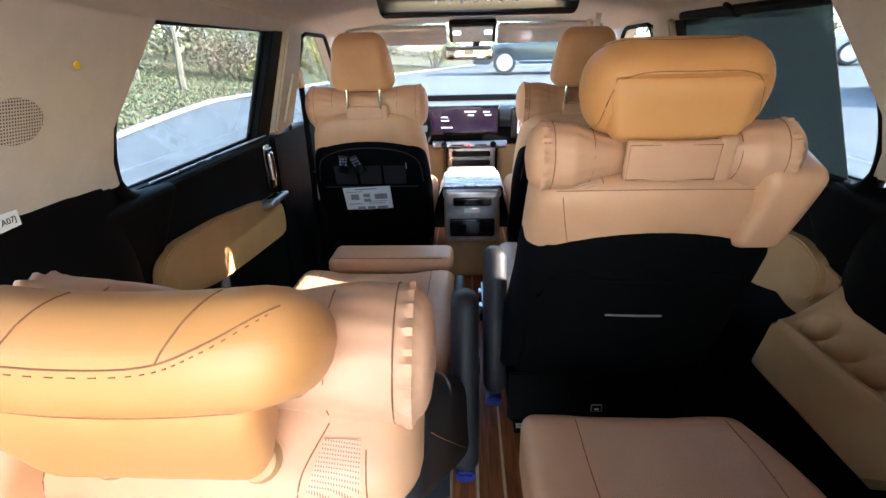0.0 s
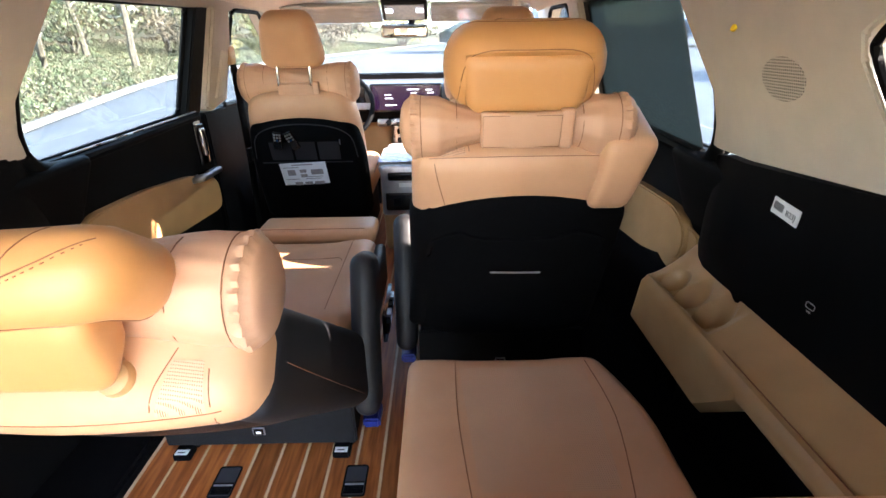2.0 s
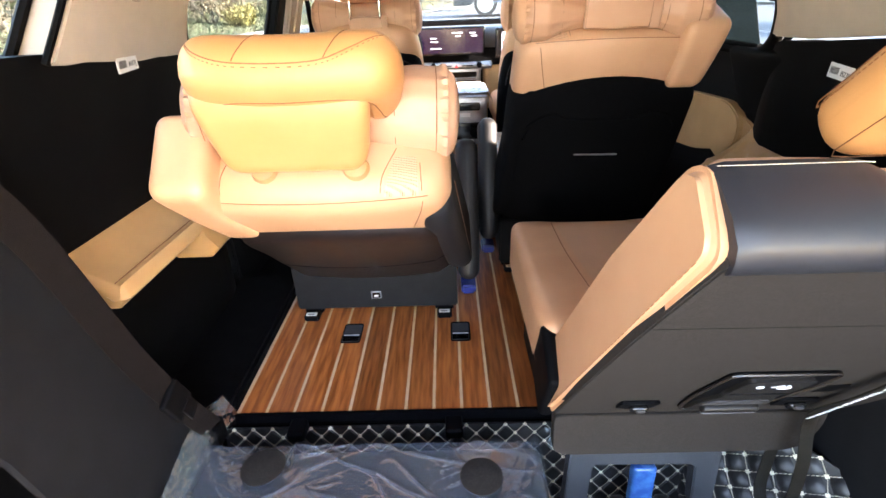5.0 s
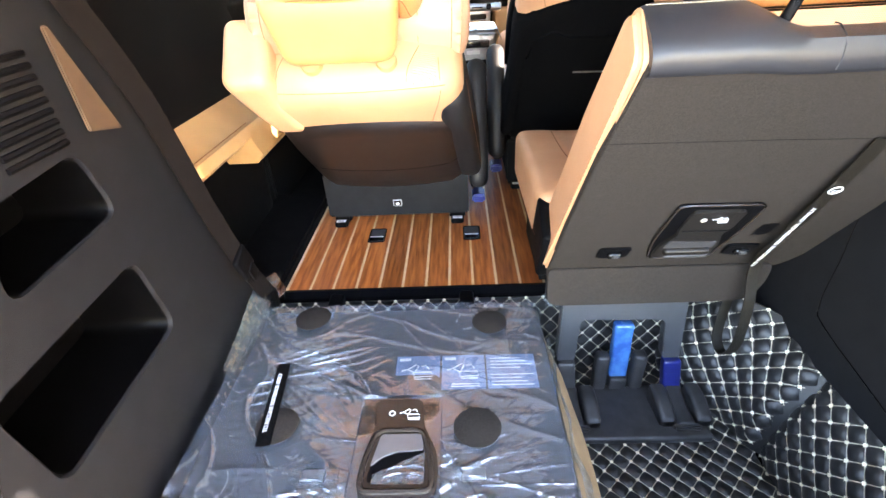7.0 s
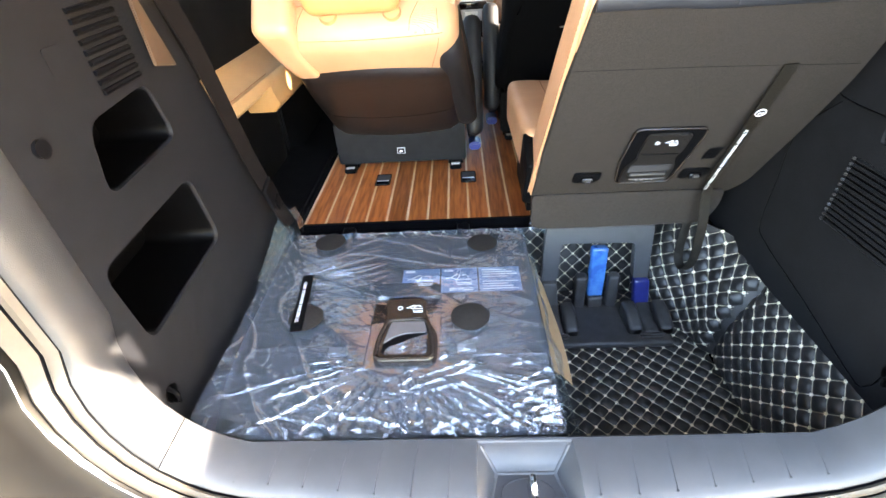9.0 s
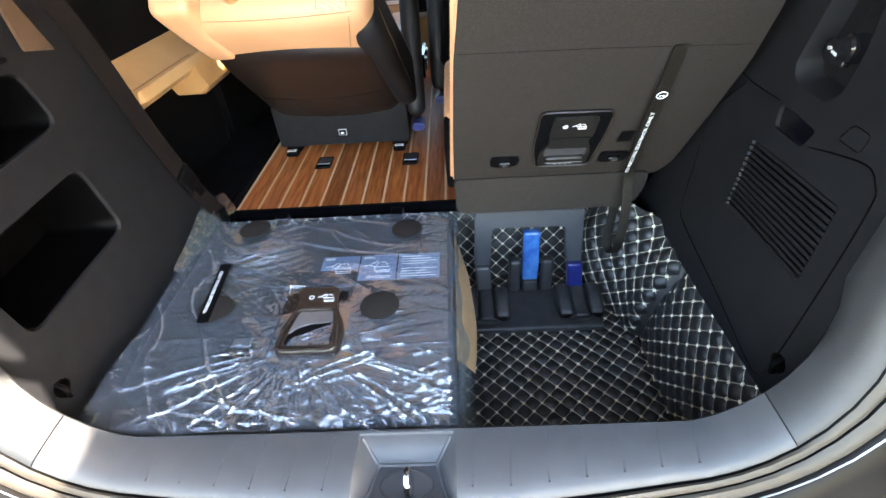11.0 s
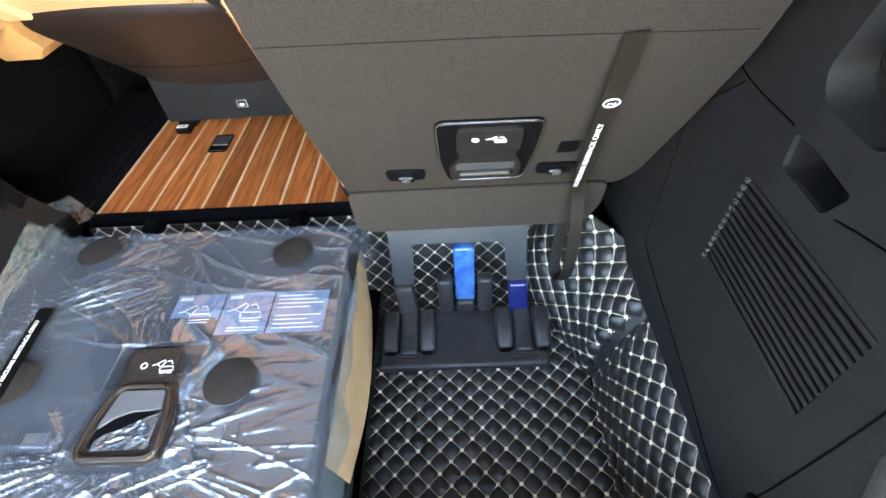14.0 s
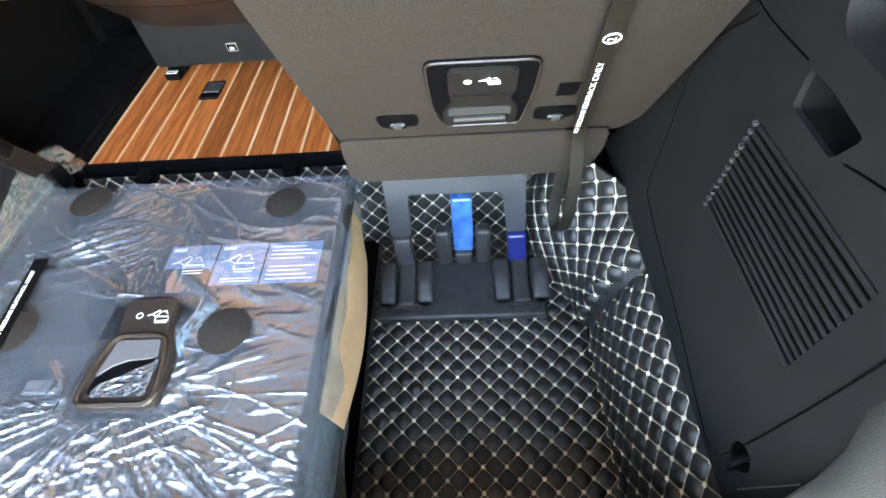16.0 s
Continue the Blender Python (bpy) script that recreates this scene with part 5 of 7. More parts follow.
def front_seat(label, cx):
    st = thing("front_seat", label, "car seat", "front seats", at=(cx, 1.95, 0))
    B = Matrix.Translation((cx, 2.13, 0.25)) @ Matrix.Rotation(radians(16), 4, "X")
    crown = lambda q: (q.x * (1 - 0.16 * max(0.0, q.z / 0.28) ** 2), q.y, q.z + 0.02 * (1 - (q.x / 0.25) ** 2) * (q.z > 0))
    part("backrest", rbox((0.50, 0.16, 0.54), 0.07, 9, crown, B @ Matrix.Translation((0, 0, 0.27))), TAN, st)
    cv = rbox((0.516, 0.11, 0.50), 0.05, 9, lambda q: (crown(q)[0], q.y, q.z + (0.035 * (1 - (q.x / 0.25) ** 2) if q.z > 0.15 else 0)), B @ Matrix.Translation((0, -0.04, 0.182)))
    tcv = cv.copy()
    cover = part("back_cover", cv, BLACKFAB, st, "black cloth organiser back cover")
    way = B.to_3x3() @ Vector((0, 1, 0))
    for k in (-1, 0, 1):
        part("pocket", patch_on(tcv, [B @ Vector((k * 0.105 + dx, 0, dz)) for dx, dz in ((-0.047, 0.265), (0.047, 0.265), (0.047, 0.352), (-0.047, 0.352))], way, 6, 0.006), ARMBLACK, cover)
        part("pocket_hem", seam_on(tcv, [B @ Vector((k * 0.105 + dx, 0, 0.352)) for dx in (-0.046, 0, 0.046)], way, 0.004), BLACKFAB, cover)
    part("pocket_seam", seam_on(tcv, [B @ Vector((x, 0, 0.25)) for x in (-0.2, 0, 0.2)], way, 0.003), ARMBLACK, cover)
    part("cover_hem", seam_on(tcv, [B @ Vector((x, 0, z)) for x, z in ((-0.225, 0.27), (-0.205, 0.37), (-0.13, 0.415), (0, 0.43), (0.13, 0.415), (0.205, 0.37), (0.225, 0.27))], way, 0.003), ARMBLACK, cover)
    part("cover_clip", seam_on(tcv, [B @ Vector((0.155, 0, z)) for z in (0.335, 0.36)], way, 0.002), SILVER, cover)
    hr = rbox((0.236, 0.11, 0.215), 0.05, 9, lambda q: (q.x * (1 - 0.15 * (q.z / 0.1) - 0.04 * (q.z / 0.1) ** 2), q.y, q.z), B @ Matrix.Translation((0, 0.02, 0.737)))
    thr = hr.copy()
    hd = part("headrest", hr, TAN, st)
    part("headrest_seam", seam_on(thr, [B @ Vector((x, 0, 0.645)) for x in (-0.12, 0, 0.12)], way), SEAM, hd)
    for k in (-1, 1):
        part("headrest_post", tube([B @ Vector((k * 0.066, -0.048, 0.47)), B @ Vector((k * 0.066, -0.040, 0.58)), B @ Vector((k * 0.066, -0.012, 0.66))], 0.006, 10), CHROME, st)
    part("cushion", rbox((0.50, 0.52, 0.16), 0.06, 8, None, Matrix.Translation((cx, 2.40, 0.29))), TAN, st)
    part("base", bevel_box((cx - 0.22, 2.14, -0.001), (cx + 0.22, 2.6, 0.24), 0.012), BLACK, st)
    return st, B, tcv


fsL, FBL, cvL = front_seat("tan leather driver's seat with black organiser on its back", -0.408)
fsR, FBR, cvR = front_seat("tan leather front passenger seat with black back cover", 0.455)
for FB in (FBL, FBR):
    pillow("tan leather neck pillow on a front seat", FB, 0.560, 0.03, 0.252, 0.080, waist=0.80)

# leaflet in the organiser, with a heading and small pictures that cannot be read
way = FBL.to_3x3() @ Vector((0, 1, 0))
lf = thing("leaflet", "white printed leaflet with small grey pictures in the seat organiser", "leaflet", at=tuple(FBL @ Vector((0.0, -0.1, 0.2))))
LF = FBL @ Matrix.Translation((-0.022, -0.109, 0.200)) @ Matrix.Rotation(radians(-2.5), 4, "Y")
part("sheet", bevel_box((-0.103, -0.001, -0.055), (0.103, 0.001, 0.055), 0, LF), PAPER, lf)
for x0, x1, z0, z1 in ((-0.05, 0.045, 0.043, 0.048), (-0.09, -0.02, 0.032, 0.035), (0.01, 0.08, -0.018, -0.015), (-0.09, -0.03, -0.028, -0.025), (0.0, 0.07, -0.028, -0.025)):
    part("print_line", bevel_box((x0, -0.0018, z0), (x1, -0.0012, z1), 0, LF), GREYINK, lf)
for x0, w, z0, h in ((-0.075, 0.035, 0.0, 0.028), (-0.02, 0.03, 0.012, 0.016), (-0.02, 0.03, -0.012, 0.016), (0.03, 0.055, 0.0, 0.026), (-0.055, 0.035, -0.052, 0.016), (-0.01, 0.035, -0.052, 0.016), (0.035, 0.045, -0.052, 0.016)):
    part("picture", bevel_box((x0, -0.002, z0 - 0.006), (x0 + w, -0.0012, z0 + h - 0.006), 0, LF), GREYINK, lf)
for x, tilt in ((-0.105, 8), (-0.045, -22)):
    rc = thing("remote_control", "small black remote control tucked in the organiser pocket", "remote control", "remotes", at=tuple(FBL @ Vector((x, -0.12, 0.36))))
    RM = FBL @ Matrix.Translation((x, -0.112, 0.365)) @ Matrix.Rotation(radians(tilt), 4, "Y")
    part("casing", rbox((0.04, 0.012, 0.085), 0.005, 3, None, RM), GLOSSBLACK, rc)
    for i in range(3):
        for j in range(3):
            part("button", bevel_box((-0.014 + i * 0.011, -0.0085, 0.0 + j * 0.013), (-0.007 + i * 0.011, -0.0055, 0.008 + j * 0.013), 0.001, RM), BLUE if (i, j) == (1, 0) else SILVER, rc)

# ---- dashboard and console ----
dash = thing("dashboard", "black dashboard with wide curved screen and tan lower panels", "dashboard", at=(C, 3.1, 0))
part("dash_top", rbox((1.52, 0.50, 0.13), 0.06, 8, lambda q: (q.x, q.y - 0.06 * (q.x / 0.76) ** 2, q.z), Matrix.Translation((C, 3.17, 0.64))), DASHTOP, dash)
part("dash_face", rbox((1.50, 0.10, 0.16), 0.04, 6, None, Matrix.Translation((C, 3.0, 0.55))), BLACK, dash)
for x0, x1 in ((-0.72, -0.13), (0.2, 0.78)):
    part("lower_panel", rbox((x1 - x0, 0.14, 0.30), 0.04, 6, None, Matrix.Translation(((x0 + x1) / 2, 3.05, 0.33))), TANPLASTIC, dash)
sc = part("screen", rbox((0.44, 0.025, 0.17), 0.012, 4, None, Matrix.Translation((-0.02, 2.90, 0.628))), GLOSSBLACK, dash)
part("display", bevel_box((-0.225, 2.884, 0.56), (0.185, 2.888, 0.70), 0.002), SCREEN, sc, "dark screen with a purple glow")
for x0, x1, z in ((-0.15, -0.11, 0.645), (-0.15, -0.10, 0.625), (-0.15, -0.08, 0.585), (-0.01, 0.06, 0.675), (0.01, 0.045, 0.655), (0.1, 0.14, 0.672), (0.11, 0.15, 0.655)):
    part("screen_text", bevel_box((x0, 2.8815, z), (x1, 2.8835, z + 0.007), 0), WHITEGLOW, sc)
part("driver_screen", rbox((0.30, 0.025, 0.16), 0.012, 4, None, Matrix.Translation((-0.42, 2.92, 0.628))), GLOSSBLACK, dash)
sc3 = part("side_screen", rbox((0.13, 0.03, 0.18), 0.012, 4, None, Matrix.Translation((0.33, 2.88, 0.61))), GLOSSBLACK, dash)
part("display", bevel_box((0.305, 2.862, 0.55), (0.385, 2.866, 0.675), 0.002), WHITEGLOW, sc3)
part("red_tile", bevel_box((0.31, 2.8595, 0.59), (0.35, 2.8615, 0.625), 0), REDMARK, sc3)
strip = part("control_strip", rbox((0.46, 0.04, 0.045), 0.012, 4, None, Matrix.Translation((0.02, 2.93, 0.478)) @ Matrix.Rotation(radians(-30), 4, "X")), SILVER, dash)
for x in (-0.135, 0.165):
    part("knob", lathe([(0.018, 0), (0.018, 0.012), (0.015, 0.018)], 18, Matrix.Translation((x, 2.912, 0.478)) @ Matrix.Rotation(radians(60), 4, "X")), BLACK, strip)
part("hazard_button", prism([(-0.012, -0.009), (0.012, -0.009), (0, 0.012)], 0.003, Matrix.Translation((0.015, 2.905, 0.475)) @ Matrix.Rotation(radians(75), 4, "X")), REDMARK, strip)
for x in (-0.09, 0.05):
    part("button_row", bevel_box((x, 2.902, 0.474), (x + 0.075, 2.908, 0.482), 0.002), BLACK, strip)
stack = part("control_panel", rbox((0.30, 0.10, 0.32), 0.02, 4, None, Matrix.Translation((0.03, 3.0, 0.32))), SILVER, dash)
for z in (0.40, 0.345):
    part("air_vent", bevel_box((-0.09, 2.94, z), (0.15, 2.955, z + 0.035), 0.004), GLOSSBLACK, stack)
part("vent_edge", bevel_box((-0.085, 2.936, 0.388), (0.145, 2.941, 0.393), 0.001), CHROME, stack)
part("shelf_recess", bevel_box((-0.08, 2.94, 0.24), (0.14, 2.955, 0.31), 0.006), GLOSSBLACK, stack)
wheel = thing("steering_wheel", "black leather steering wheel with silver spokes", "steering wheel", at=(-0.395, 2.78, 0.5))
WM = Matrix.Translation((-0.395, 2.76, 0.60)) @ Matrix.Rotation(radians(64), 4, "X")
part("rim", tube([WM @ Vector((0.185 * math.cos(a), 0.185 * math.sin(a), 0)) for a in [2 * math.pi * k / 40 for k in range(40)]], 0.015, 10, closed=True), BLACK, wheel)
part("hub", rbox((0.16, 0.12, 0.04), 0.018, 4, None, WM), BLACK, wheel)
for a in (0, 180, 270):
    part("spoke", bevel_box((0.06, -0.018, -0.008), (0.18, 0.018, 0.008), 0.004, WM @ Matrix.Rotation(radians(a), 4, "Z")), SILVER, wheel)
part("column", tube([WM @ Vector((0, 0, 0)), WM @ Vector((0, 0, -0.25))], 0.04, 14), BLACK, wheel)

cons = thing("centre_console", "silver and beige centre console with cup tray under plastic film", "console", at=(C, 2.0, 0))
part("console_body", rbox((0.25, 0.56, 0.40), 0.03, 6, lambda q: (q.x * (1 - 0.06 * (q.z < 0)), q.y, q.z), Matrix.Translation((C - 0.005, 2.29, 0.205))), TANPLASTIC, cons)
part("lid", rbox((0.26, 0.48, 0.05), 0.02, 6, None, Matrix.Translation((C - 0.005, 2.25, 0.412))), PILLAR, cons, "beige lid under clear film")
bm = bmesh.new()
grid = []
for j in range(41):
    row = []
    for i in range(31):
        u, v = i / 30 - 0.5, j / 40
        k = noise.noise(Vector((u * 9, v * 12, 3))) + 0.5 * noise.noise(Vector((u * 25, v * 30, 5)))
        edge = max(0.0, abs(u) - 0.44) * 0.8
        row.append(bm.verts.new((C - 0.005 + u * 0.30, 2.02 + v * 0.30, 0.447 + 0.010 * k - edge)))
    grid.append(row)
for j in range(40):
    for i in range(30):
        bm.faces.new((grid[j][i], grid[j][i + 1], grid[j + 1][i + 1], grid[j + 1][i]))
part("film_cover", bm, FILMWHITE, cons, "crumpled milky plastic film over the lid")
part("rear_face", rbox((0.235, 0.03, 0.24), 0.014, 4, None, Matrix.Translation((C - 0.005, 2.005, 0.315))), SILVER, cons)
part("pull_slot", rbox((0.17, 0.02, 0.04), 0.009, 3, None, Matrix.Translation((C - 0.005, 1.992, 0.385))), GLOSSBLACK, cons)
part("rear_label", bevel_box((C - 0.04, 1.987, 0.335), (C + 0.03, 1.9895, 0.355), 0.0005), PAPER, cons)
part("socket_panel", rbox((0.20, 0.02, 0.085), 0.008, 3, None, Matrix.Translation((C - 0.005, 1.992, 0.265))), GLOSSBLACK, cons)
for x in (-0.05, 0.045):
    part("socket", bevel_box((C + x - 0.018, 1.979, 0.245), (C + x + 0.018, 1.984, 0.285), 0.003), BLACK, cons)

# ---- roof: monitor, visors, lamps and mirror ----
mon = thing("roof_monitor", "black fold-down roof monitor with a lit white screen", "monitor", at=(0.025, 1.12, 1.15))
MM = Matrix.Translation((0.025, 1.10, 1.135))
part("casing", rbox((0.445, 0.03, 0.17), 0.012, 5, lambda q: (q.x * (1 + 0.08 * q.z / 0.085), q.y, q.z), MM), GLOSSBLACK, mon)
part("display", bevel_box((-0.205, -0.019, -0.048), (0.205, -0.0155, 0.075), 0.001, MM), WHITEGLOW, mon)
for k in range(7):
    part("touch_icon", bevel_box((-0.09 + k * 0.027, -0.0185, -0.062), (-0.082 + k * 0.027, -0.0155, -0.055), 0.001, MM), WHITEINK, mon)
part("hinge", bevel_box((-0.12, 0.0, 0.02), (0.12, 0.05, 0.09), 0.01, MM), BLACK, mon)
for k, x in ((-1, -0.32), (1, 0.38)):
    vz = thing("sun_visor", "beige sun visor wrapped in clear film", "sun visor", "sun visors", at=(x, 2.42, 1.08))
    part("board", rbox((0.46, 0.17, 0.022), 0.01, 6, None, Matrix.Translation((x, 2.42, 1.075)) @ Matrix.Rotation(radians(-22), 4, "X")), LINER, vz)
    part("film_wrap", rbox((0.47, 0.18, 0.028), 0.012, 10, lambda q: (q.x, q.y, q.z + 0.004 * noise.noise(Vector((q.x * 30, q.y * 30, 0)))), Matrix.Translation((x, 2.42, 1.075)) @ Matrix.Rotation(radians(-22), 4, "X")), FILM, vz)
oc = thing("overhead_console", "blue-grey overhead console with two reading lamps", "overhead console", at=(C, 2.35, 1.1))
OM = Matrix.Translation((C, 2.32, 1.085)) @ Matrix.Rotation(radians(-35), 4, "X")
part("housing", rbox((0.21, 0.13, 0.03), 0.012, 4, None, OM), GREYPL, oc)
part("lens", bevel_box((-0.09, -0.05, -0.019), (0.09, 0.05, -0.0145), 0.003, OM), LENS, oc)
for k in (-1, 1):
    part("reading_lamp", bevel_box((k * 0.07 - 0.018, -0.03, -0.023), (k * 0.07 + 0.018, 0.0, -0.0185), 0.003, OM), WHITEGLOW, oc)
mr = thing("rear_view_mirror", "rear view mirror with beige reflection and paper label", "mirror", at=(C, 2.46, 1.0))
RMX = Matrix.Translation((C - 0.015, 2.46, 0.995)) @ Matrix.Rotation(radians(-3), 4, "Z")
part("casing", rbox((0.235, 0.035, 0.062), 0.016, 4, None, RMX), GLOSSBLACK, mr)
part("glass", rbox((0.218, 0.004, 0.05), 0.0018, 3, None, RMX @ Matrix.Translation((0, -0.018, 0))), MIRROR, mr)
part("label", bevel_box((-0.022, -0.0225, -0.01), (0.022, -0.0205, 0.014), 0, RMX), PAPER, mr)
part("stem", tube([RMX @ Vector((0.03, 0.01, 0.02)), RMX @ Vector((0.05, 0.05, 0.11))], 0.018, 10), GLOSSBLACK, mr)
lamp = thing("roof_lamp", "beige roof lamp housing with a small dark switch", "roof lamp", at=(0.42, 1.1, 1.14))
part("housing", rbox((0.16, 0.10, 0.016), 0.007, 4, None, Matrix.Translation((0.40, 1.28, 1.112)) @ Matrix.Rotation(radians(20), 4, "Y")), LINER, lamp)
part("switch", bevel_box((-0.016, -0.012, -0.012), (0.016, 0.012, -0.007), 0.002, Matrix.Translation((0.40, 1.28, 1.112)) @ Matrix.Rotation(radians(20), 4, "Y")), INK, lamp)
gh = thing("grab_handle", "beige folding grab handle on the roof edge", "grab handle", at=(0.52, 2.1, 1.1))
part("bar", tube(path_smooth([(0.50, 1.98, 1.115), (0.50, 2.0, 1.09), (0.52, 2.1, 1.075), (0.52, 2.2, 1.085), (0.52, 2.22, 1.11)], 4), 0.012, 8), LINER, gh)


# ---- third row, upright right seat ----
t3 = thing("third_row_seat", "upright tan third row seat with dark felt back on black legs", "car seat", at=(0.38, 0.25, -0.26))
T3 = Matrix.Translation((0.385, 0.227, 0.16)) @ Matrix.Rotation(radians(33), 4, "X")
X0 = 0.385


def t3p(x, w, v):
    return T3 @ Vector((x - X0, w, v))


P3 = Matrix(((1, 0, 0, -X0), (0, 0, 1, 0), (0, 1, 0, 0), (0, 0, 0, 1)))
outline = [(0.148, 0.60), (0.134, 0.42), (0.126, 0.20), (0.122, -0.01), (0.60, -0.015), (0.632, 0.0), (0.652, 0.05), (0.652, 0.25), (0.648, 0.40), (0.628, 0.53), (0.605, 0.588), (0.33, 0.592)]
part("back_panel", prism(round_poly(outline, 0.02, 3), 0.03, T3 @ P3, 0.006), FABRIC, t3, "dark grey felt back panel")
part("lower_flap", prism(round_poly([(0.122, 0.175), (0.61, 0.172), (0.606, 0.125), (0.585, 0.082), (0.55, 0.072), (0.15, 0.072), (0.125, 0.082)], 0.015, 3), 0.025, Matrix(((1, 0, 0, 0), (0, 0, 1, 0.212), (0, 1, 0, 0), (0, 0, 0, 1))), 0.006), FABRIC, t3)
# front upholstery and dark leather cap, lower where the headrest stands
body = rbox((0.50, 0.09, 0.565), 0.035, 8, lambda q: (q.x - 0.012 * q.z / 0.29 - 0.005, q.y, q.z), T3 @ Matrix.Translation((0.03, 0.07, 0.275)))
part("backrest", body, TAN, t3)


def cap_v(x):
    f = max(0.0, min(1.0, (x - 0.255) / 0.07))
    f = f * f * (3 - 2 * f)
    return 0.612 - 0.006 * f


def cap_w(x):
    return 0.086 - 0.044 * (0.612 - cap_v(x)) / 0.006


bm = bmesh.new()
rows = []
for i in range(41):
    x = 0.150 + (0.612 - 0.150) * i / 40
    vt = cap_v(x)
    e = 0.004 if i in (0, 40) else 0.0
    lo = vt - 0.012 if i == 0 else 0.53
    sec = [(-0.002, vt - 0.032), (-0.004, vt - 0.025), (0.0, vt - 0.012 - e), (0.008, vt - 0.003 - e), (0.35 * cap_w(x), vt + 0.003 - e), (0.75 * cap_w(x), vt + 0.003 - e), (cap_w(x) - 0.003, vt - 0.002 - e), (cap_w(x), vt - 0.02), (cap_w(x), min(lo, vt - 0.03))]
    rows.append([bm.verts.new(t3p(x, w, v)) for w, v in sec])
for a, b in zip(rows, rows[1:]):
    for j in range(len(a) - 1):
        bm.faces.new((a[j], b[j], b[j + 1], a[j + 1]))
bm.faces.new(rows[0])
bm.faces.new(list(reversed(rows[-1])))
bmesh.ops.recalc_face_normals(bm, faces=bm.faces[:])
part("top_cap", bm, DARKLEATHER, t3, "charcoal leather top of the backrest")
for i in range(32):
    xa = 0.152 + 0.0038 * i
    part("cap_stitch", tube([t3p(x, 0.076, cap_v(x) + 0.0012) for x in (xa, xa + 0.0026)], 0.00035, 5), CREAM, t3)
part("cap_seam", tube([t3p(0.355, w, cap_v(0.355) + v) for w, v in ((-0.004, -0.025), (0.0, -0.0115), (0.008, -0.0025), (0.0161, 0.0034), (0.0345, 0.0034), (0.043, -0.0015))], 0.0008, 5), INK, t3)
bm = bmesh.new()
SIDE3 = round_poly([(0.005, 0.596), (0.078, 0.612), (0.100, 0.585), (0.122, 0.40), (0.126, 0.08), (0.110, -0.005), (0.030, -0.01), (0.006, 0.0)], 0.02, 3)
near = [bm.verts.new(t3p(0.112 + 0.024 * (v / 0.6) + 0.010 * (w / 0.12) ** 2, w, v)) for w, v in SIDE3]
far = [bm.verts.new(t3p(0.165, w, v)) for w, v in SIDE3]
bm.faces.new(near)
bm.faces.new(list(reversed(far)))
for k in range(len(near)):
    bm.faces.new((near[k], far[k], far[(k + 1) % len(near)], near[(k + 1) % len(near)]))
bmesh.ops.recalc_face_normals(bm, faces=bm.faces[:])
bmesh.ops.bevel(bm, geom=[e for e in bm.edges if all(v in near for v in e.verts)], offset=0.008, segments=3, affect="EDGES", clamp_overlap=True)
part("side_bolster", bm, TAN, t3)
for i in range(46):
    va = 0.05 + 0.0115 * i
    part("side_stitch", tube([t3p(0.1115 + 0.024 * (v / 0.6), 0.0125, v) for v in (va, va + 0.0075)], 0.0006, 4), SEAM, t3)
part("front_top", rbox((0.46, 0.04, 0.20), 0.016, 10, lambda q: (q.x, q.y, q.z - 0.024 * max(0.0, min(1.0, (q.x + 0.135) / 0.05)) * (q.z > 0)), T3 @ Matrix.Translation((0.385 - X0, 0.079, 0.504))), TAN, t3)
part("front_lip", bevel_box((0.272 - X0, 0.057, 0.54), (0.60 - X0, 0.0965, 0.5835), 0.006, T3), PERFTOP, t3, "finely perforated leather lip")
part("front_perforated", bevel_box((-0.07, 0.1145, 0.30), (0.17, 0.1165, 0.49), 0.001, T3), PERF, t3)
part("crease", tube([t3p(0.14, 0.0003, 0.458), t3p(0.38, 0.0003, 0.452), t3p(0.63, 0.0003, 0.44)], 0.0007, 5), BLACKFAB, t3)
HM = T3 @ Matrix.Translation((0.444 - X0, 0.133, 0.657)) @ Matrix.Rotation(radians(11.7), 4, "X")
hd = part("headrest", rbox((0.32, 0.0685, 0.205), 0.030, 9, None, HM), ORANGE, t3)
for k in (-1, 1):
    edge = [HM @ Vector((-0.1520, k * 0.0258, z)) for z in (0.085, 0.04, -0.04, -0.085)] + [HM @ Vector((-0.147, k * 0.0262, -0.0945))] + [HM @ Vector((x, k * 0.0262, -0.0968)) for x in (-0.135, 0.0, 0.135)]
    part("headrest_seam", tube(edge, 0.0006, 5), SEAM, hd)
for i in range(30):
    za = -0.085 + 0.0058 * i
    part("headrest_stitch", tube([HM @ Vector((-0.1560, 0.0190, za)), HM @ Vector((-0.1560, 0.0190, za + 0.0036))], 0.0006, 5), SEAM, hd)
for x in (0.302, 0.44):
    part("headrest_post", tube([t3p(x, 0.047, 0.55), t3p(x, 0.054, 0.69), t3p(x, 0.11, 0.72)], 0.008, 12), GLOSSBLACK, t3)
    part("post_collar", lathe([(0.019, 0), (0.019, 0.012), (0.012, 0.016)], 18, T3 @ Matrix.Translation((x - X0, 0.047, 0.567))), TANPLASTIC, t3)
cu = rbox((0.468, 0.465, 0.14), 0.028, 9, lambda q: (q.x - (0.055 * max(0.0, (q.y - 0.03) / 0.2) ** 1.5 if q.x > 0.1 else 0), q.y, q.z + (0.005 * min(1, abs(q.x) / 0.16) ** 4 if q.z > 0 else 0)), Matrix.Translation((0.337, 0.510, 0.252)))
tcu = cu.copy()
part("cushion", cu, TAN, t3)
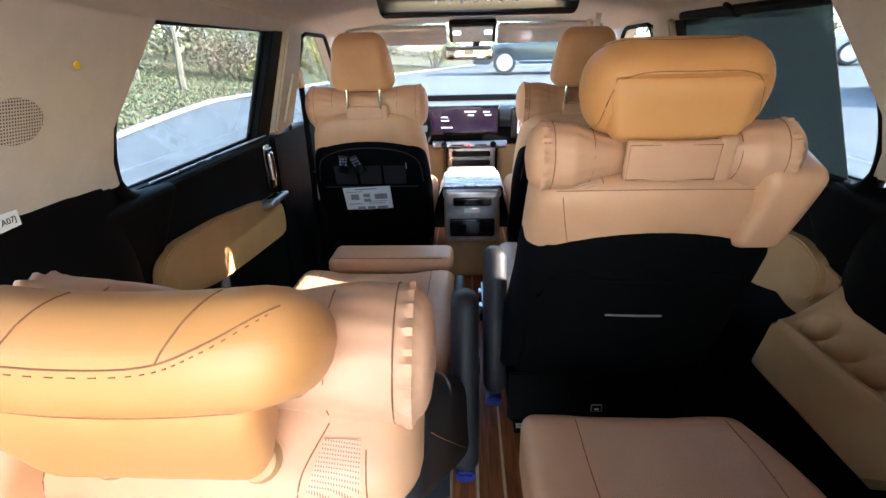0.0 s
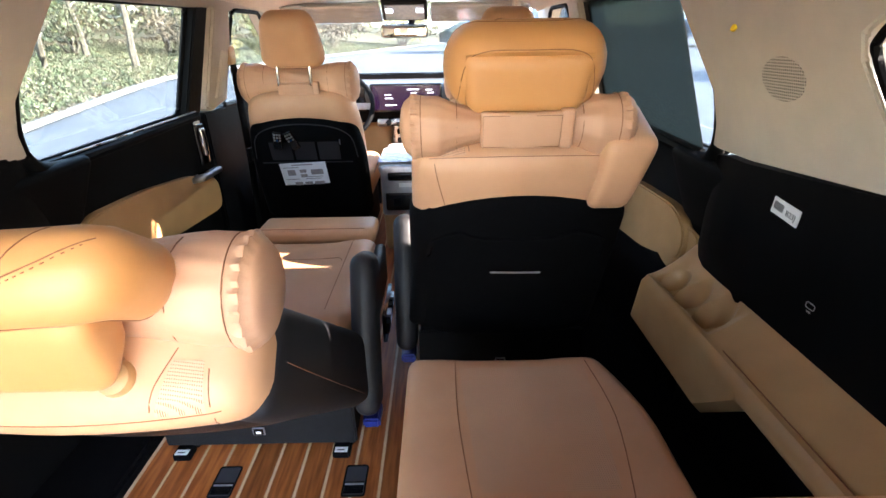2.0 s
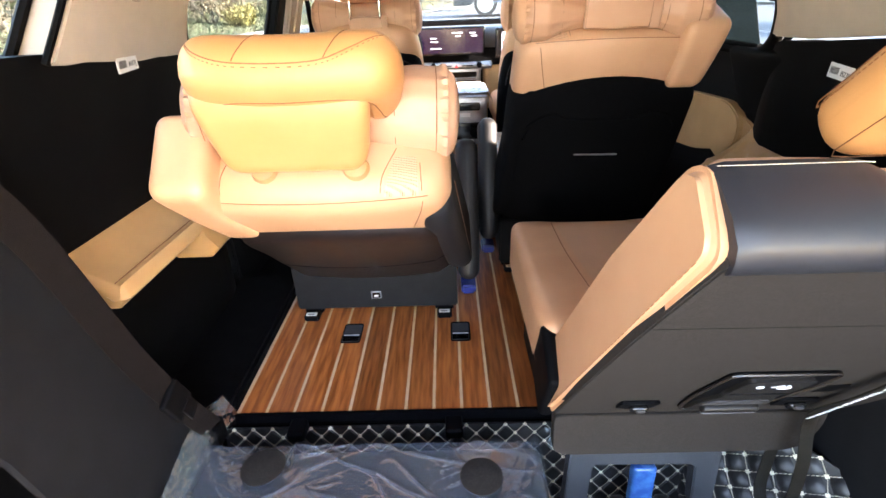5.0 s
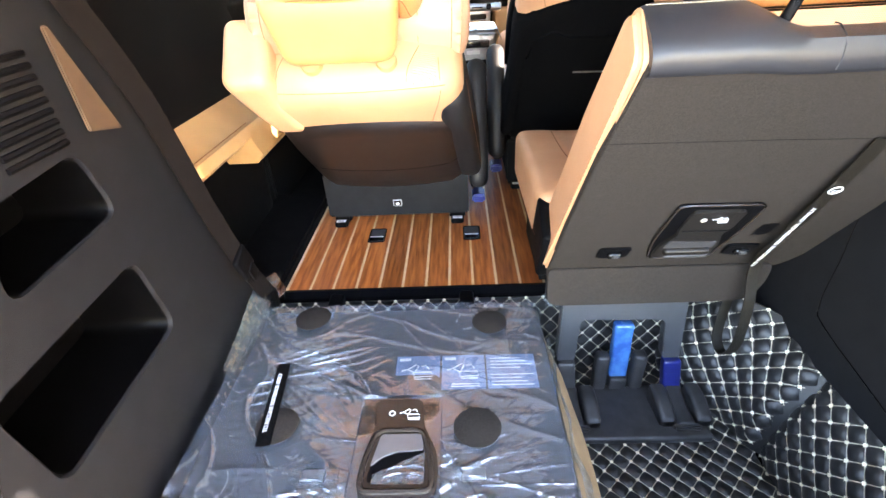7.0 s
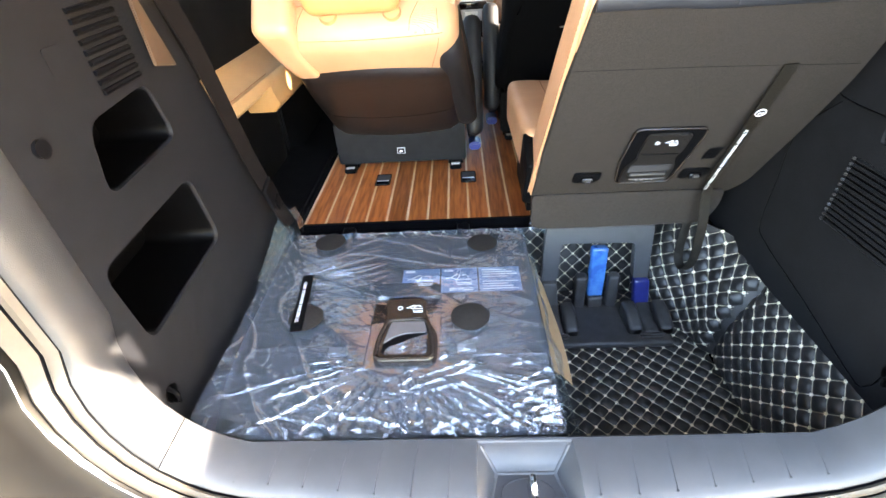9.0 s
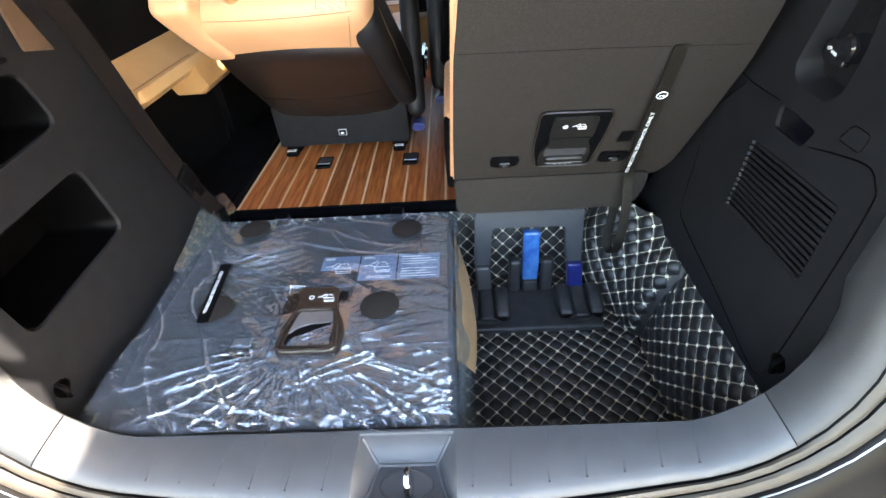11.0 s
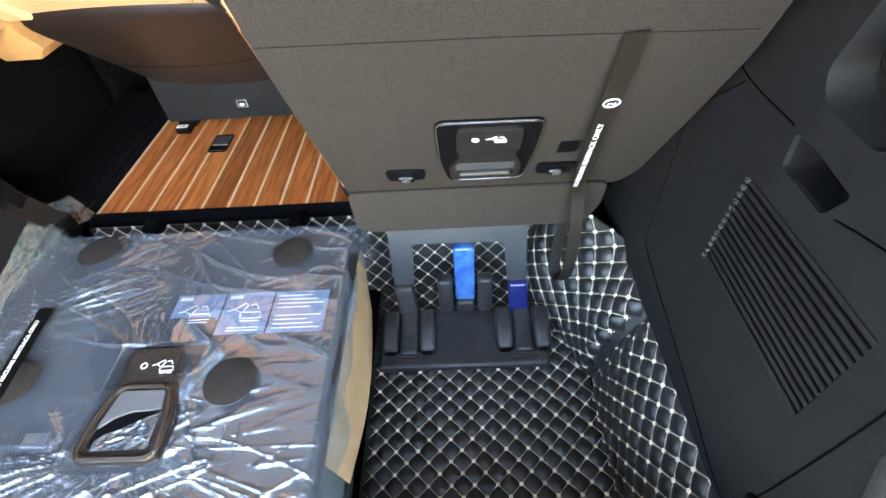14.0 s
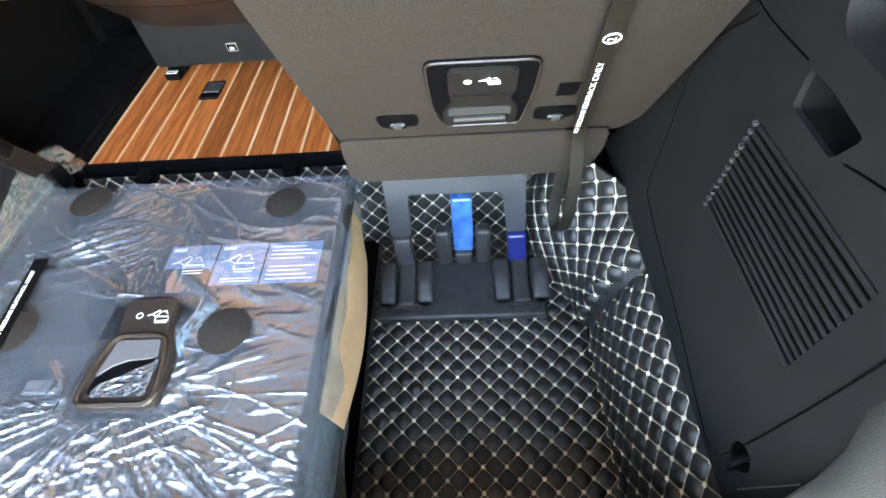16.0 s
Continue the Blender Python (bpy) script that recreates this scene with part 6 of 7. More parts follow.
for pts in ([(0.206, 0.733, 0), (0.207, 0.55, 0), (0.225, 0.35, 0)], [(0.482, 0.733, 0), (0.495, 0.55, 0), (0.46, 0.34, 0)], [(0.225, 0.34, 0), (0.245, 0.375, 0), (0.33, 0.385, 0), (0.42, 0.38, 0), (0.45, 0.34, 0)]):
    part("cushion_seam", seam_on(tcu, pts, (0, 0, -1), 0.0011), SEAM, t3)
part("cushion_centre", patch_on(tcu, [(0.213, 0.70, 0), (0.478, 0.70, 0), (0.455, 0.40, 0), (0.235, 0.40, 0)], (0, 0, -1), 14), PERF2, t3)
part("cushion_frame", bevel_box((0.13, 0.33, 0.03), (0.58, 0.62, 0.20), 0.02), BLACK, t3)
part("side_hinge", rbox((0.03, 0.12, 0.16), 0.012, 3, None, Matrix.Translation((0.118, 0.28, 0.22)) @ Matrix.Rotation(radians(25), 4, "X")), BLACK, t3)

# release handle, recess and bolts on the back
PB = T3 @ P3
hb = part("handle_bezel", prism(round_poly([(0.302, 0.289), (0.452, 0.285), (0.454, 0.20), (0.446, 0.068), (0.316, 0.070), (0.302, 0.16)], 0.016, 3), -0.005, PB, 0.002), BLACK, t3, "black plastic release handle")
part("bezel_rim", tube([PB @ Vector((x, v, -0.005)) for x, v in round_poly([(0.304, 0.287), (0.450, 0.283), (0.452, 0.20), (0.444, 0.070), (0.318, 0.072), (0.304, 0.16)], 0.016, 3)], 0.0022, 6, closed=True), BROWNPL, hb)
part("handle_plate", prism(round_poly([(0.332, 0.272), (0.424, 0.270), (0.425, 0.205), (0.418, 0.185), (0.434, 0.14), (0.434, 0.082), (0.320, 0.084), (0.318, 0.14), (0.336, 0.185), (0.331, 0.205)], 0.012, 3), -0.011, PB, 0.003), HANDLEPL, hb)
part("plate_step", tube([PB @ Vector((x, v, -0.0112)) for x, v in ((0.337, 0.204), (0.419, 0.202))], 0.0016, 5), BLACK, hb)
part("handle_slot", prism(round_poly([(0.330, 0.160), (0.422, 0.158), (0.424, 0.128), (0.328, 0.130)], 0.006, 3), -0.0006, PB @ Matrix.Translation((0, 0, -0.0112))), INK, hb)
part("handle_grip", rbox((0.088, 0.016, 0.020), 0.007, 4, None, T3 @ Matrix.Translation((0.376 - X0, -0.014, 0.122))), HANDLEPL, hb)
part("grip_edge", tube([PB @ Vector((x, 0.114, -0.021)) for x in (0.335, 0.418)], 0.0013, 5), SHEENPL, hb)
for k in range(4):
    part("grip_mark", bevel_box((0.358 + 0.012 * k - X0, -0.0118, 0.092), (0.365 + 0.012 * k - X0, -0.0112, 0.095), 0, T3), GREYINK, hb)
part("handle_mark", ring_mark(PB @ Matrix.Translation((0.358, 0.245, -0.0118)), 0.0048, 0.0007), WHITEINK, hb)
part("mark_bar", bevel_box((0.3573 - X0, -0.0124, 0.2428), (0.3587 - X0, -0.0116, 0.2475), 0, T3), WHITEINK, hb)
part("handle_symbol", seat_icon(PB @ Matrix.Translation((0.388, 0.244, -0.0118)), 0.031), WHITEINK, hb)
for x in (0.244, 0.497):
    bz = part("anchor_bezel", prism(round_poly([(x - 0.034, 0.122), (x + 0.034, 0.12), (x + 0.031, 0.076), (x - 0.033, 0.076)], 0.012, 3), -0.005, PB, 0.002), BLACK, t3)
    part("anchor_loop", rbox((0.028, 0.012, 0.018), 0.005, 3, None, T3 @ Matrix.Translation((x - X0, -0.008, 0.098))), GLOSSBLACK, bz)
    part("anchor_glint", rbox((0.014, 0.006, 0.008), 0.002, 3, None, T3 @ Matrix.Translation((x - X0, -0.014, 0.103))), MOUNTPL, bz)
part("warning_patch", bevel_box((0.487 - X0, -0.0009, 0.158), (0.517 - X0, 0.0005, 0.200), 0, T3), BLACK, t3)

# release strap hanging from the crease
sp = thing("release_strap", "dark webbing strap with white lettering on the seat back", "strap", at=tuple(t3p(0.50, -0.01, 0.45)))
line = path_smooth([t3p(0.508, -0.004, 0.452), t3p(0.515, -0.012, 0.35), t3p(0.527, -0.018, 0.2), t3p(0.545, -0.02, 0.06), Vector((0.548, 0.16, 0.10)), Vector((0.545, 0.15, 0.0)), Vector((0.535, 0.165, -0.045)), Vector((0.53, 0.20, -0.02)), Vector((0.545, 0.225, 0.08))], 6)
part("webbing", tube(line, 0, 4, flat=(0.0235, 0.002, (1, 0, 0))), STRAPWEB, sp)
TM = frame_of(t3p(0.5290, -0.0206, 0.170), T3.to_3x3() @ Vector((-0.088, 0.024, 1)), T3.to_3x3() @ Vector((-1, 0, -0.10)))
part("lettering", text_mesh("TO RECLINE SEATBACK ONLY", 0.0108, TM @ Matrix.Scale(1.62, 4, (1, 0, 0))), WHITEINK, sp)
part("ring_mark", ring_mark(frame_of(t3p(0.5165, -0.0158, 0.338), T3.to_3x3() @ Vector((1, 0, 0)), T3.to_3x3() @ Vector((0, 0, 1))), 0.0095, 0.001), WHITEINK, sp)
part("number", text_mesh("2", 0.014, frame_of(t3p(0.5165, -0.0170, 0.338), T3.to_3x3() @ Vector((-0.1, 0, 1)), T3.to_3x3() @ Vector((-1, 0, -0.1)))), WHITEINK, sp)

# legs and floor mount
lg = part("leg_frame", prism(round_poly([(0.174, 0.048), (0.476, 0.045), (0.484, -0.14), (0.440, -0.14), (0.428, -0.012), (0.222, -0.008), (0.216, -0.14), (0.168, -0.14)], 0.012, 3), 0.03, Matrix(((1, 0, 0, 0), (0, 0.06, 1, 0.250), (0, 1, 0, 0), (0, 0, 0, 1))), 0.005), SILLPL, t3, "grey folding leg frame")
for xa, xb, m in ((0.192, 0.200, MOUNTPL), (0.463, 0.470, NAVY)):
    LEGM = Matrix(((1, 0, 0, xa), (0, 1, 0, 0.243), (0, 0, 1, -0.14), (0, 0, 0, 1)))
    way = Vector((xb - xa, -0.028, -0.110))
    b = rbox((0.046, 0.03, 0.124), 0.008, 4, lambda q: (q.x + way.x * (0.5 - q.z / 0.124), q.y + way.y * (0.5 - q.z / 0.124), q.z - 0.055), LEGM)
    part("leg", b, m, lg)
    part("leg_foot", rbox((0.044, 0.115, 0.022), 0.01, 4, lambda q: (q.x, q.y, q.z + 0.35 * max(0.0, q.y) ** 1.0), Matrix.Translation((xb, 0.165, -0.232))), MOUNTPL, lg)
    for dx in (-0.044, 0.044):
        part("foot_cover", rbox((0.040, 0.105, 0.056), 0.012, 4, lambda q: (q.x, q.y, q.z - (0.022 if q.z > 0 else 0) * max(0.0, -q.y / 0.05)), Matrix.Translation((xb + dx, 0.165, -0.222))), MOUNTPL, lg)
    part("foot_lip", bevel_box((xb - 0.034, 0.098, -0.241), (xb + 0.034, 0.116, -0.226), 0.005), MOUNTPL, lg)
part("mount_plate", rbox((0.40, 0.17, 0.024), 0.01, 4, None, Matrix.Translation((0.326, 0.165, -0.250))), MOUNTPL, lg)
part("latch_post", rbox((0.050, 0.03, 0.172), 0.009, 5, None, Matrix.Translation((0.338, 0.266, -0.122)) @ Matrix.Rotation(radians(-5), 4, "X")), BLUE, lg, "blue film over the latch post")
part("latch_foot", rbox((0.046, 0.034, 0.05), 0.008, 3, None, Matrix.Translation((0.338, 0.250, -0.226))), MOUNTPL, lg)
for dx in (-0.048, 0.048):
    part("latch_cheek", rbox((0.036, 0.035, 0.130), 0.011, 4, None, Matrix.Translation((0.338 + dx, 0.252, -0.188))), MOUNTPL, lg)

# ---- third row, left seat folded into the floor under film ----
fo = thing("folded_seat", "third row seat folded flat into the floor, dark felt back up", "car seat", at=(-0.22, -0.05, -0.27))


def fold_fn(q):
    f = max(0.0, -q.y / 0.33) ** 3
    return (q.x + (0.04 * f if q.x < -0.2 else 0.0), q.y - 0.01 * (1 - (q.x / 0.34) ** 2) * (q.y < 0), q.z - 0.012 * f * (q.x / 0.34) ** 2)


part("back_panel", rbox((0.68, 0.65, 0.06), 0.025, 8, fold_fn, Matrix.Translation((-0.225, -0.055, 0.008))), FABRIC, fo, "dark felt back panel")
part("upholstery", rbox((0.66, 0.62, 0.18), 0.04, 6, None, Matrix.Translation((-0.225, -0.05, -0.105))), BLACK, fo)
part("handle_plate", prism(round_poly([(-0.315, 0.06), (-0.12, 0.06), (-0.12, -0.05), (-0.28, -0.09), (-0.33, -0.02)], 0.02, 3), 0.003, Matrix.Translation((0, -0.02, 0.038)), 0.001), BLACKFAB, fo)
hz = round_poly([(-0.245, -0.03), (-0.150, -0.03), (-0.148, -0.09), (-0.120, -0.15), (-0.122, -0.225), (-0.252, -0.225), (-0.25, -0.15), (-0.235, -0.09)], 0.018, 4)
hd = part("release_handle", prism(hz, 0.016, Matrix.Translation((0, 0, 0.036)), 0.004), BROWNPL, fo, "dark brown plastic release handle")
part("handle_hollow", prism(round_poly([(-0.226, -0.116), (-0.146, -0.116), (-0.139, -0.205), (-0.238, -0.205)], 0.012, 3), 0.002, Matrix.Translation((0, 0, 0.0508)), 0.0005), BLACK, hd)
part("handle_flap", prism(round_poly([(-0.222, -0.113), (-0.150, -0.113), (-0.144, -0.145), (-0.165, -0.147), (-0.190, -0.148), (-0.215, -0.158), (-0.234, -0.176)], 0.006, 3), 0.004, Matrix.Translation((0, 0, 0.0520)), 0.0018), SHEENPL, hd)
part("handle_rim", tube([(x, y, 0.0525) for x, y in round_poly([(-0.230, -0.104), (-0.148, -0.104), (-0.134, -0.15), (-0.128, -0.218), (-0.248, -0.218), (-0.246, -0.16)], 0.018, 4)], 0.0055, 8, closed=True), BROWNPL, hd)
part("handle_mark", ring_mark(Matrix.Translation((-0.208, -0.066, 0.0528)), 0.0052, 0.0008), WHITEINK, hd)
part("handle_symbol", seat_icon(Matrix.Translation((-0.174, -0.068, 0.0526)), 0.040), WHITEINK, hd)
for x in (-0.33, -0.06):
    bz = part("anchor_bezel", prism(round_poly([(x - 0.04, -0.155), (x + 0.04, -0.155), (x + 0.045, -0.225), (x - 0.045, -0.225)], 0.015, 3), 0.004, Matrix.Translation((0, 0, 0.036)), 0.001), BLACK, fo)
    part("anchor_glint", rbox((0.040, 0.024, 0.006), 0.0025, 3, None, Matrix.Translation((x, -0.184, 0.0435))), SHEENPL, bz)
# pictogram label: frames with plain bars in place of its small print
for k, (x0, x1) in enumerate(((-0.215, -0.122), (-0.118, -0.028), (-0.024, 0.078))):
    lb = part("instruction_label", bevel_box((x0, 0.0, 0.0385), (x1, 0.094, 0.0396), 0.0002), LABELBLUE, fo, "blue-grey instruction label")
    if k < 2:
        xm = (x0 + x1) / 2
        part("pictogram", seat_icon(Matrix.Translation((xm, 0.048, 0.0404)), 0.068), WHITEINK, lb)
        part("caption", bevel_box((x0 + 0.006, 0.080, 0.0397), (x0 + 0.03, 0.088, 0.0401), 0), WHITEINK, lb)
        for j in range(2):
            part("caption", bevel_box((x0 + 0.02, 0.006 + j * 0.006, 0.0397), (x1 - 0.012, 0.0085 + j * 0.006, 0.0401), 0), WHITEINK, lb)
    else:
        for j in range(9):
            if j == 4:
                continue
            part("caption", bevel_box((x0 + 0.008, 0.008 + j * 0.0092, 0.0397), (x1 - 0.008 - 0.012 * (j % 3), 0.0105 + j * 0.0092, 0.0401), 0), WHITEINK, lb)
sp2 = part("strap", bevel_box((-0.0135, -0.125, 0.0), (0.0135, 0.075, 0.002), 0.0005, Matrix.Translation((-0.445, -0.01, 0.0552)) @ Matrix.Rotation(radians(6), 4, "Z")), BLACKFAB, fo)
part("strap_lettering", text_mesh("TO RECLINE SEATBACK ONLY", 0.0105, Matrix.Translation((-0.4445, -0.035, 0.0575)) @ Matrix.Rotation(radians(96), 4, "Z")), WHITEINK, sp2)
for x, y, r in ((-0.43, 0.215, 0.042), (-0.01, 0.185, 0.040), (-0.05, -0.10, 0.043), (-0.42, -0.09, 0.040)):
    part("felt_pad", lathe([(r, 0), (r, 0.0012), (r * 0.97, 0.0016)], 28, Matrix.Translation((x, y, 0.0535))), FABRIC, fo, "round dark felt pad")

# clear wrapping film with creases
fm = thing("plastic_film", "crumpled clear plastic film wrapped over the folded seat", "plastic film", at=(-0.22, -0.05, 0.045))
bm = bmesh.new()
N = 320


def ridge(p):
    return 1 - abs(noise.noise(p)) * 2


grid = []
for j in range(N + 1):
    row = []
    for i in range(N + 1):
        u, v = i / N, j / N
        x, y = -0.575 + 0.705 * u, -0.405 + 0.70 * v
        # creases fan from the handle to the rear edge and run across elsewhere
        dx, dy = x + 0.19, y + 0.20
        a = math.atan2(dy, dx)
        d = math.hypot(dx, dy)
        rear = max(0.0, min(1.0, (-0.14 - y) * 5))
        fan = max(0.0, ridge(Vector((a * 9.0 + 0.6 * noise.noise(Vector((x * 6, y * 6, 2))), d * 1.6, 3.1)))) ** 7 * min(1, d * 6) * (0.08 + 0.92 * rear)
        cross = max(0.0, ridge(Vector((x * 4, y * 16 + x * 5, 1.7)))) ** 8
        slant = max(0.0, ridge(Vector((x * 9 + y * 7, y * 4 - x * 3, 4.4)))) ** 9
        al, ac = x * 0.93 + y * 0.36, y * 0.93 - x * 0.36
        patch = max(0.0, noise.noise(Vector((x * 5, y * 6, 6.6))) + 0.22)
        streak = max(0.0, ridge(Vector((al * 5.0, ac * 38, 2.2)))) ** 6 * patch
        side = max(0.0, min(1.0, (-0.44 - x) * 9))
        crumple = max(0.0, ridge(Vector((x * 9 + 3 * noise.noise(Vector((x * 9, y * 9, 4))), y * 44 + x * 10, 5.2)))) ** 3 * max(rear * rear, 0.8 * side)
        wide = noise.noise(Vector((x * 3.5, y * 3.5, 9.0)))
        h = 0.0095 * fan + 0.0042 * cross + 0.0038 * slant + 0.0090 * streak + 0.0050 * crumple + 0.005 * wide
        z = 0.0435 + h
        e = 0.0
        if x > 0.098:
            e = max(e, (x - 0.098) / 0.032)
        if y < -0.372:
            e = max(e, (-0.372 - y) / 0.033)
        if y > 0.268:
            e = max(e, (y - 0.268) / 0.027)
        z -= 0.085 * e * e if e < 1 else 0.085
        cut = -0.27 < x < -0.115 and -0.235 < y < -0.02
        if cut:
            z = min(z, 0.041)
        row.append(bm.verts.new((x + 0.006 * noise.noise(Vector((x * 9, y * 9, 2))) * (e > 0.3), y, z)))
    grid.append(row)
for j in range(N):
    for i in range(N):
        bm.faces.new((grid[j][i], grid[j][i + 1], grid[j + 1][i + 1], grid[j + 1][i]))
part("sheet", bm, FILM, fm)
bm = bmesh.new()
grid = []
for j in range(25):
    row = []
    for i in range(25):
        u, v = i / 24, j / 24
        x, y = -0.228 + 0.086 * u, -0.207 + (0.018 + 0.040 * u) * v
        row.append(bm.verts.new((x, y, 0.0538 + 0.0035 * max(0.0, ridge(Vector((x * 30 + y * 40, y * 90 - x * 70, 8.8)))) ** 3)))
    grid.append(row)
for j in range(24):
    for i in range(24):
        bm.faces.new((grid[j][i], grid[j][i + 1], grid[j + 1][i + 1], grid[j + 1][i]))
part("sagging_film", bm, FILM, fm)
# loose tail of film at the rear corner beside the well
bm = bmesh.new()
grid = []
for j in range(31):
    row = []
    for i in range(21):
        u, v = i / 20, j / 30
        p = Vector((0.118 + 0.035 * math.sin(u * 3) * (1 - v) + 0.012 * noise.noise(Vector((u * 5, v * 7, 3))), -0.40 + 0.55 * v, 0.035 - 0.20 * u * (1 - 0.75 * v) + 0.006 * noise.noise(Vector((u * 9, v * 9, 6)))))
        row.append(bm.verts.new(p))
    grid.append(row)
for j in range(30):
    for i in range(20):
        bm.faces.new((grid[j][i], grid[j][i + 1], grid[j + 1][i + 1], grid[j + 1][i]))
part("loose_edge", bm, HAZYFILM, fm)
# film rising up the left trim to a bunched corner, and a scrap beside the deck
bm = bmesh.new()
grid = []
for j in range(49):
    row = []
    for i in range(25):
        u, v = j / 48, i / 24
        k = noise.noise(Vector((u * 9, v * 4, 4)))
        y = 0.05 + 0.345 * u
        reach = 0.015 + 0.060 * ease(0.0, 1.0, u)
        row.append(bm.verts.new((-0.560 - 0.026 * v + 0.016 * v * ease(0.8, 1.0, u) + 0.006 * abs(k), y - 0.02 * v * u, 0.044 - 0.035 * ease(0.7, 1.0, u) + reach * v + 0.006 * k)))
    grid.append(row)
for j in range(48):
    for i in range(24):
        bm.faces.new((grid[j][i], grid[j][i + 1], grid[j + 1][i + 1], grid[j + 1][i]))
part("film_flap", bm, HAZYFILM, fm)
part("film_edge", tube(path_smooth([(-0.558, 0.10, 0.046), (-0.562, 0.20, 0.049), (-0.566, 0.30, 0.040), (-0.562, 0.375, 0.012)], 5), [0.0012 + 0.0022 * (k / 15) for k in range(16)], 6), HAZYFILM, fm)
bm = bmesh.new()
grid = []
for j in range(25):
    row = []
    for i in range(25):
        u, v = i / 24 - 0.5, j / 24 - 0.5
        k = noise.noise(Vector((u * 6, v * 6, 8)))
        row.append(bm.verts.new((0.155 + u * 0.04 + 0.01 * k, 0.29 + v * 0.055, 0.03 + 0.024 * abs(k) - 0.02 * (u * u + v * v))))
    grid.append(row)
for j in range(24):
    for i in range(24):
        bm.faces.new((grid[j][i], grid[j][i + 1], grid[j + 1][i + 1], grid[j + 1][i]))
part("scrap", bm, HAZYFILM, fm)
cb = thing("cardboard_strip", "brown cardboard strip tucked beside the folded seat", "cardboard", at=(0.13, -0.02, -0.26))
bm = bmesh.new()
flap = []
for k in range(25):
    f = k / 24
    y = -0.222 + 0.452 * f
    wid = 0.036 + 0.009 * math.sin(f * 5.0) - 0.022 * max(0.0, f - 0.72) / 0.28
    dip = 0.012 + 0.030 * math.sin(min(1.0, f * 1.2) * 2.6)
    flap.append([(0.114 + wid * g, y - 0.02 * g * (1 - f), 0.014 - dip * g - 0.010 * g * g + 0.002 * noise.noise(Vector((f * 6, g * 3, 1)))) for g in (0, 0.2, 0.4, 0.6, 0.8, 1.0)])
up = [[bm.verts.new(p) for p in row] for row in flap]
lo = [[bm.verts.new((p[0], p[1], p[2] - 0.003)) for p in row] for row in flap]
for a, b, c, d in zip(up, up[1:], lo, lo[1:]):
    for j in range(5):
        bm.faces.new((a[j], a[j + 1], b[j + 1], b[j]))
        bm.faces.new((c[j], d[j], d[j + 1], c[j + 1]))
    bm.faces.new((a[5], c[5], d[5], b[5]))
    bm.faces.new((a[0], b[0], d[0], c[0]))
for a, c in ((up[0], lo[0]), (up[-1], lo[-1])):
    bm.faces.new(a + list(reversed(c)))
bmesh.ops.recalc_face_normals(bm, faces=bm.faces[:])
part("strip", bm, CARD, cb)

# left seat belt
bl = thing("seat_belt", "dark grey seat belt hanging beside the cargo trim", "seat belt", at=(-0.57, 0.33, 0.02))
part("webbing", tube(path_smooth([(-0.60, -0.02, 1.05), (-0.59, 0.04, 0.80), (-0.585, 0.13, 0.60), (-0.58, 0.20, 0.34), (-0.575, 0.26, 0.17), (-0.565, 0.31, 0.05)], 6), 0, 4, flat=(0.046, 0.003, (0.25, 1, 0.35))), BELT_WEB, bl)
part("tongue", rbox((0.014, 0.06, 0.07), 0.006, 3, None, Matrix.Translation((-0.572, 0.245, 0.20)) @ Matrix.Rotation(radians(22), 4, "X")), BLACK, bl)
part("tongue_plate", rbox((0.005, 0.03, 0.04), 0.002, 3, None, Matrix.Translation((-0.564, 0.262, 0.165)) @ Matrix.Rotation(radians(22), 4, "X")), BLACK, bl)
part("anchor", rbox((0.02, 0.05, 0.06), 0.008, 3, None, Matrix.Translation((-0.568, 0.315, 0.035))), BLACK, bl)

# floor sockets in the deck
for x, y in ((-0.347, 0.695), (-0.035, 0.692)):
    so = thing("floor_socket", "black seat anchor socket let into the deck", "floor socket", "floor sockets", at=(x, y, 0))
    hole = round_poly([(-0.026, -0.042), (0.026, -0.042), (0.026, 0.042), (-0.026, 0.042)], 0.006, 3)
    part("rim", tube([(x + a, y + b, 0.0012) for a, b in hole], 0.0022, 6, closed=True), BLACK, so)
    part("bowl", prism(hole, 0.0010, Matrix.Translation((x, y, 0.0004))), INK, so)
    part("plate", bevel_box((x - 0.023, y - 0.036, 0.0014), (x + 0.023, y - 0.004, 0.0030), 0.0008), GLOSSBLACK, so)
    part("bar", bevel_box((x - 0.022, y - 0.014, 0.0030), (x + 0.022, y - 0.009, 0.0042), 0.0008), SILVER, so)

# ---- quilted mat in the well ----
mt = thing("cargo_mat", "black quilted leatherette mat with cream cross stitching", "cargo mat", kind="structure")
D = 0.0455
pad = bmesh.new()
ring = [pad.verts.new((0.5 * math.cos(a) * (0.97 if k % 2 == 0 else 0.74), 0.5 * math.sin(a) * (0.97 if k % 2 == 0 else 0.74), 0.0)) for k, a in enumerate([math.pi * j / 4 for j in range(8)])]
mid = [pad.verts.new((v.co.x * 0.74, v.co.y * 0.74, 0.105)) for v in ring]
top = pad.verts.new((0, 0, 0.13))
for j in range(8):
    pad.faces.new((ring[j], ring[(j + 1) % 8], mid[(j + 1) % 8], mid[j]))
    pad.faces.new((mid[j], mid[(j + 1) % 8], top))
for v in pad.verts:
    v.co *= D
pad_mesh = bpy.data.meshes.new("mat_pad")
pad.to_mesh(pad_mesh)
for p in pad_mesh.polygons:
    p.use_smooth = True
pad_mesh.materials.append(MATPAD)


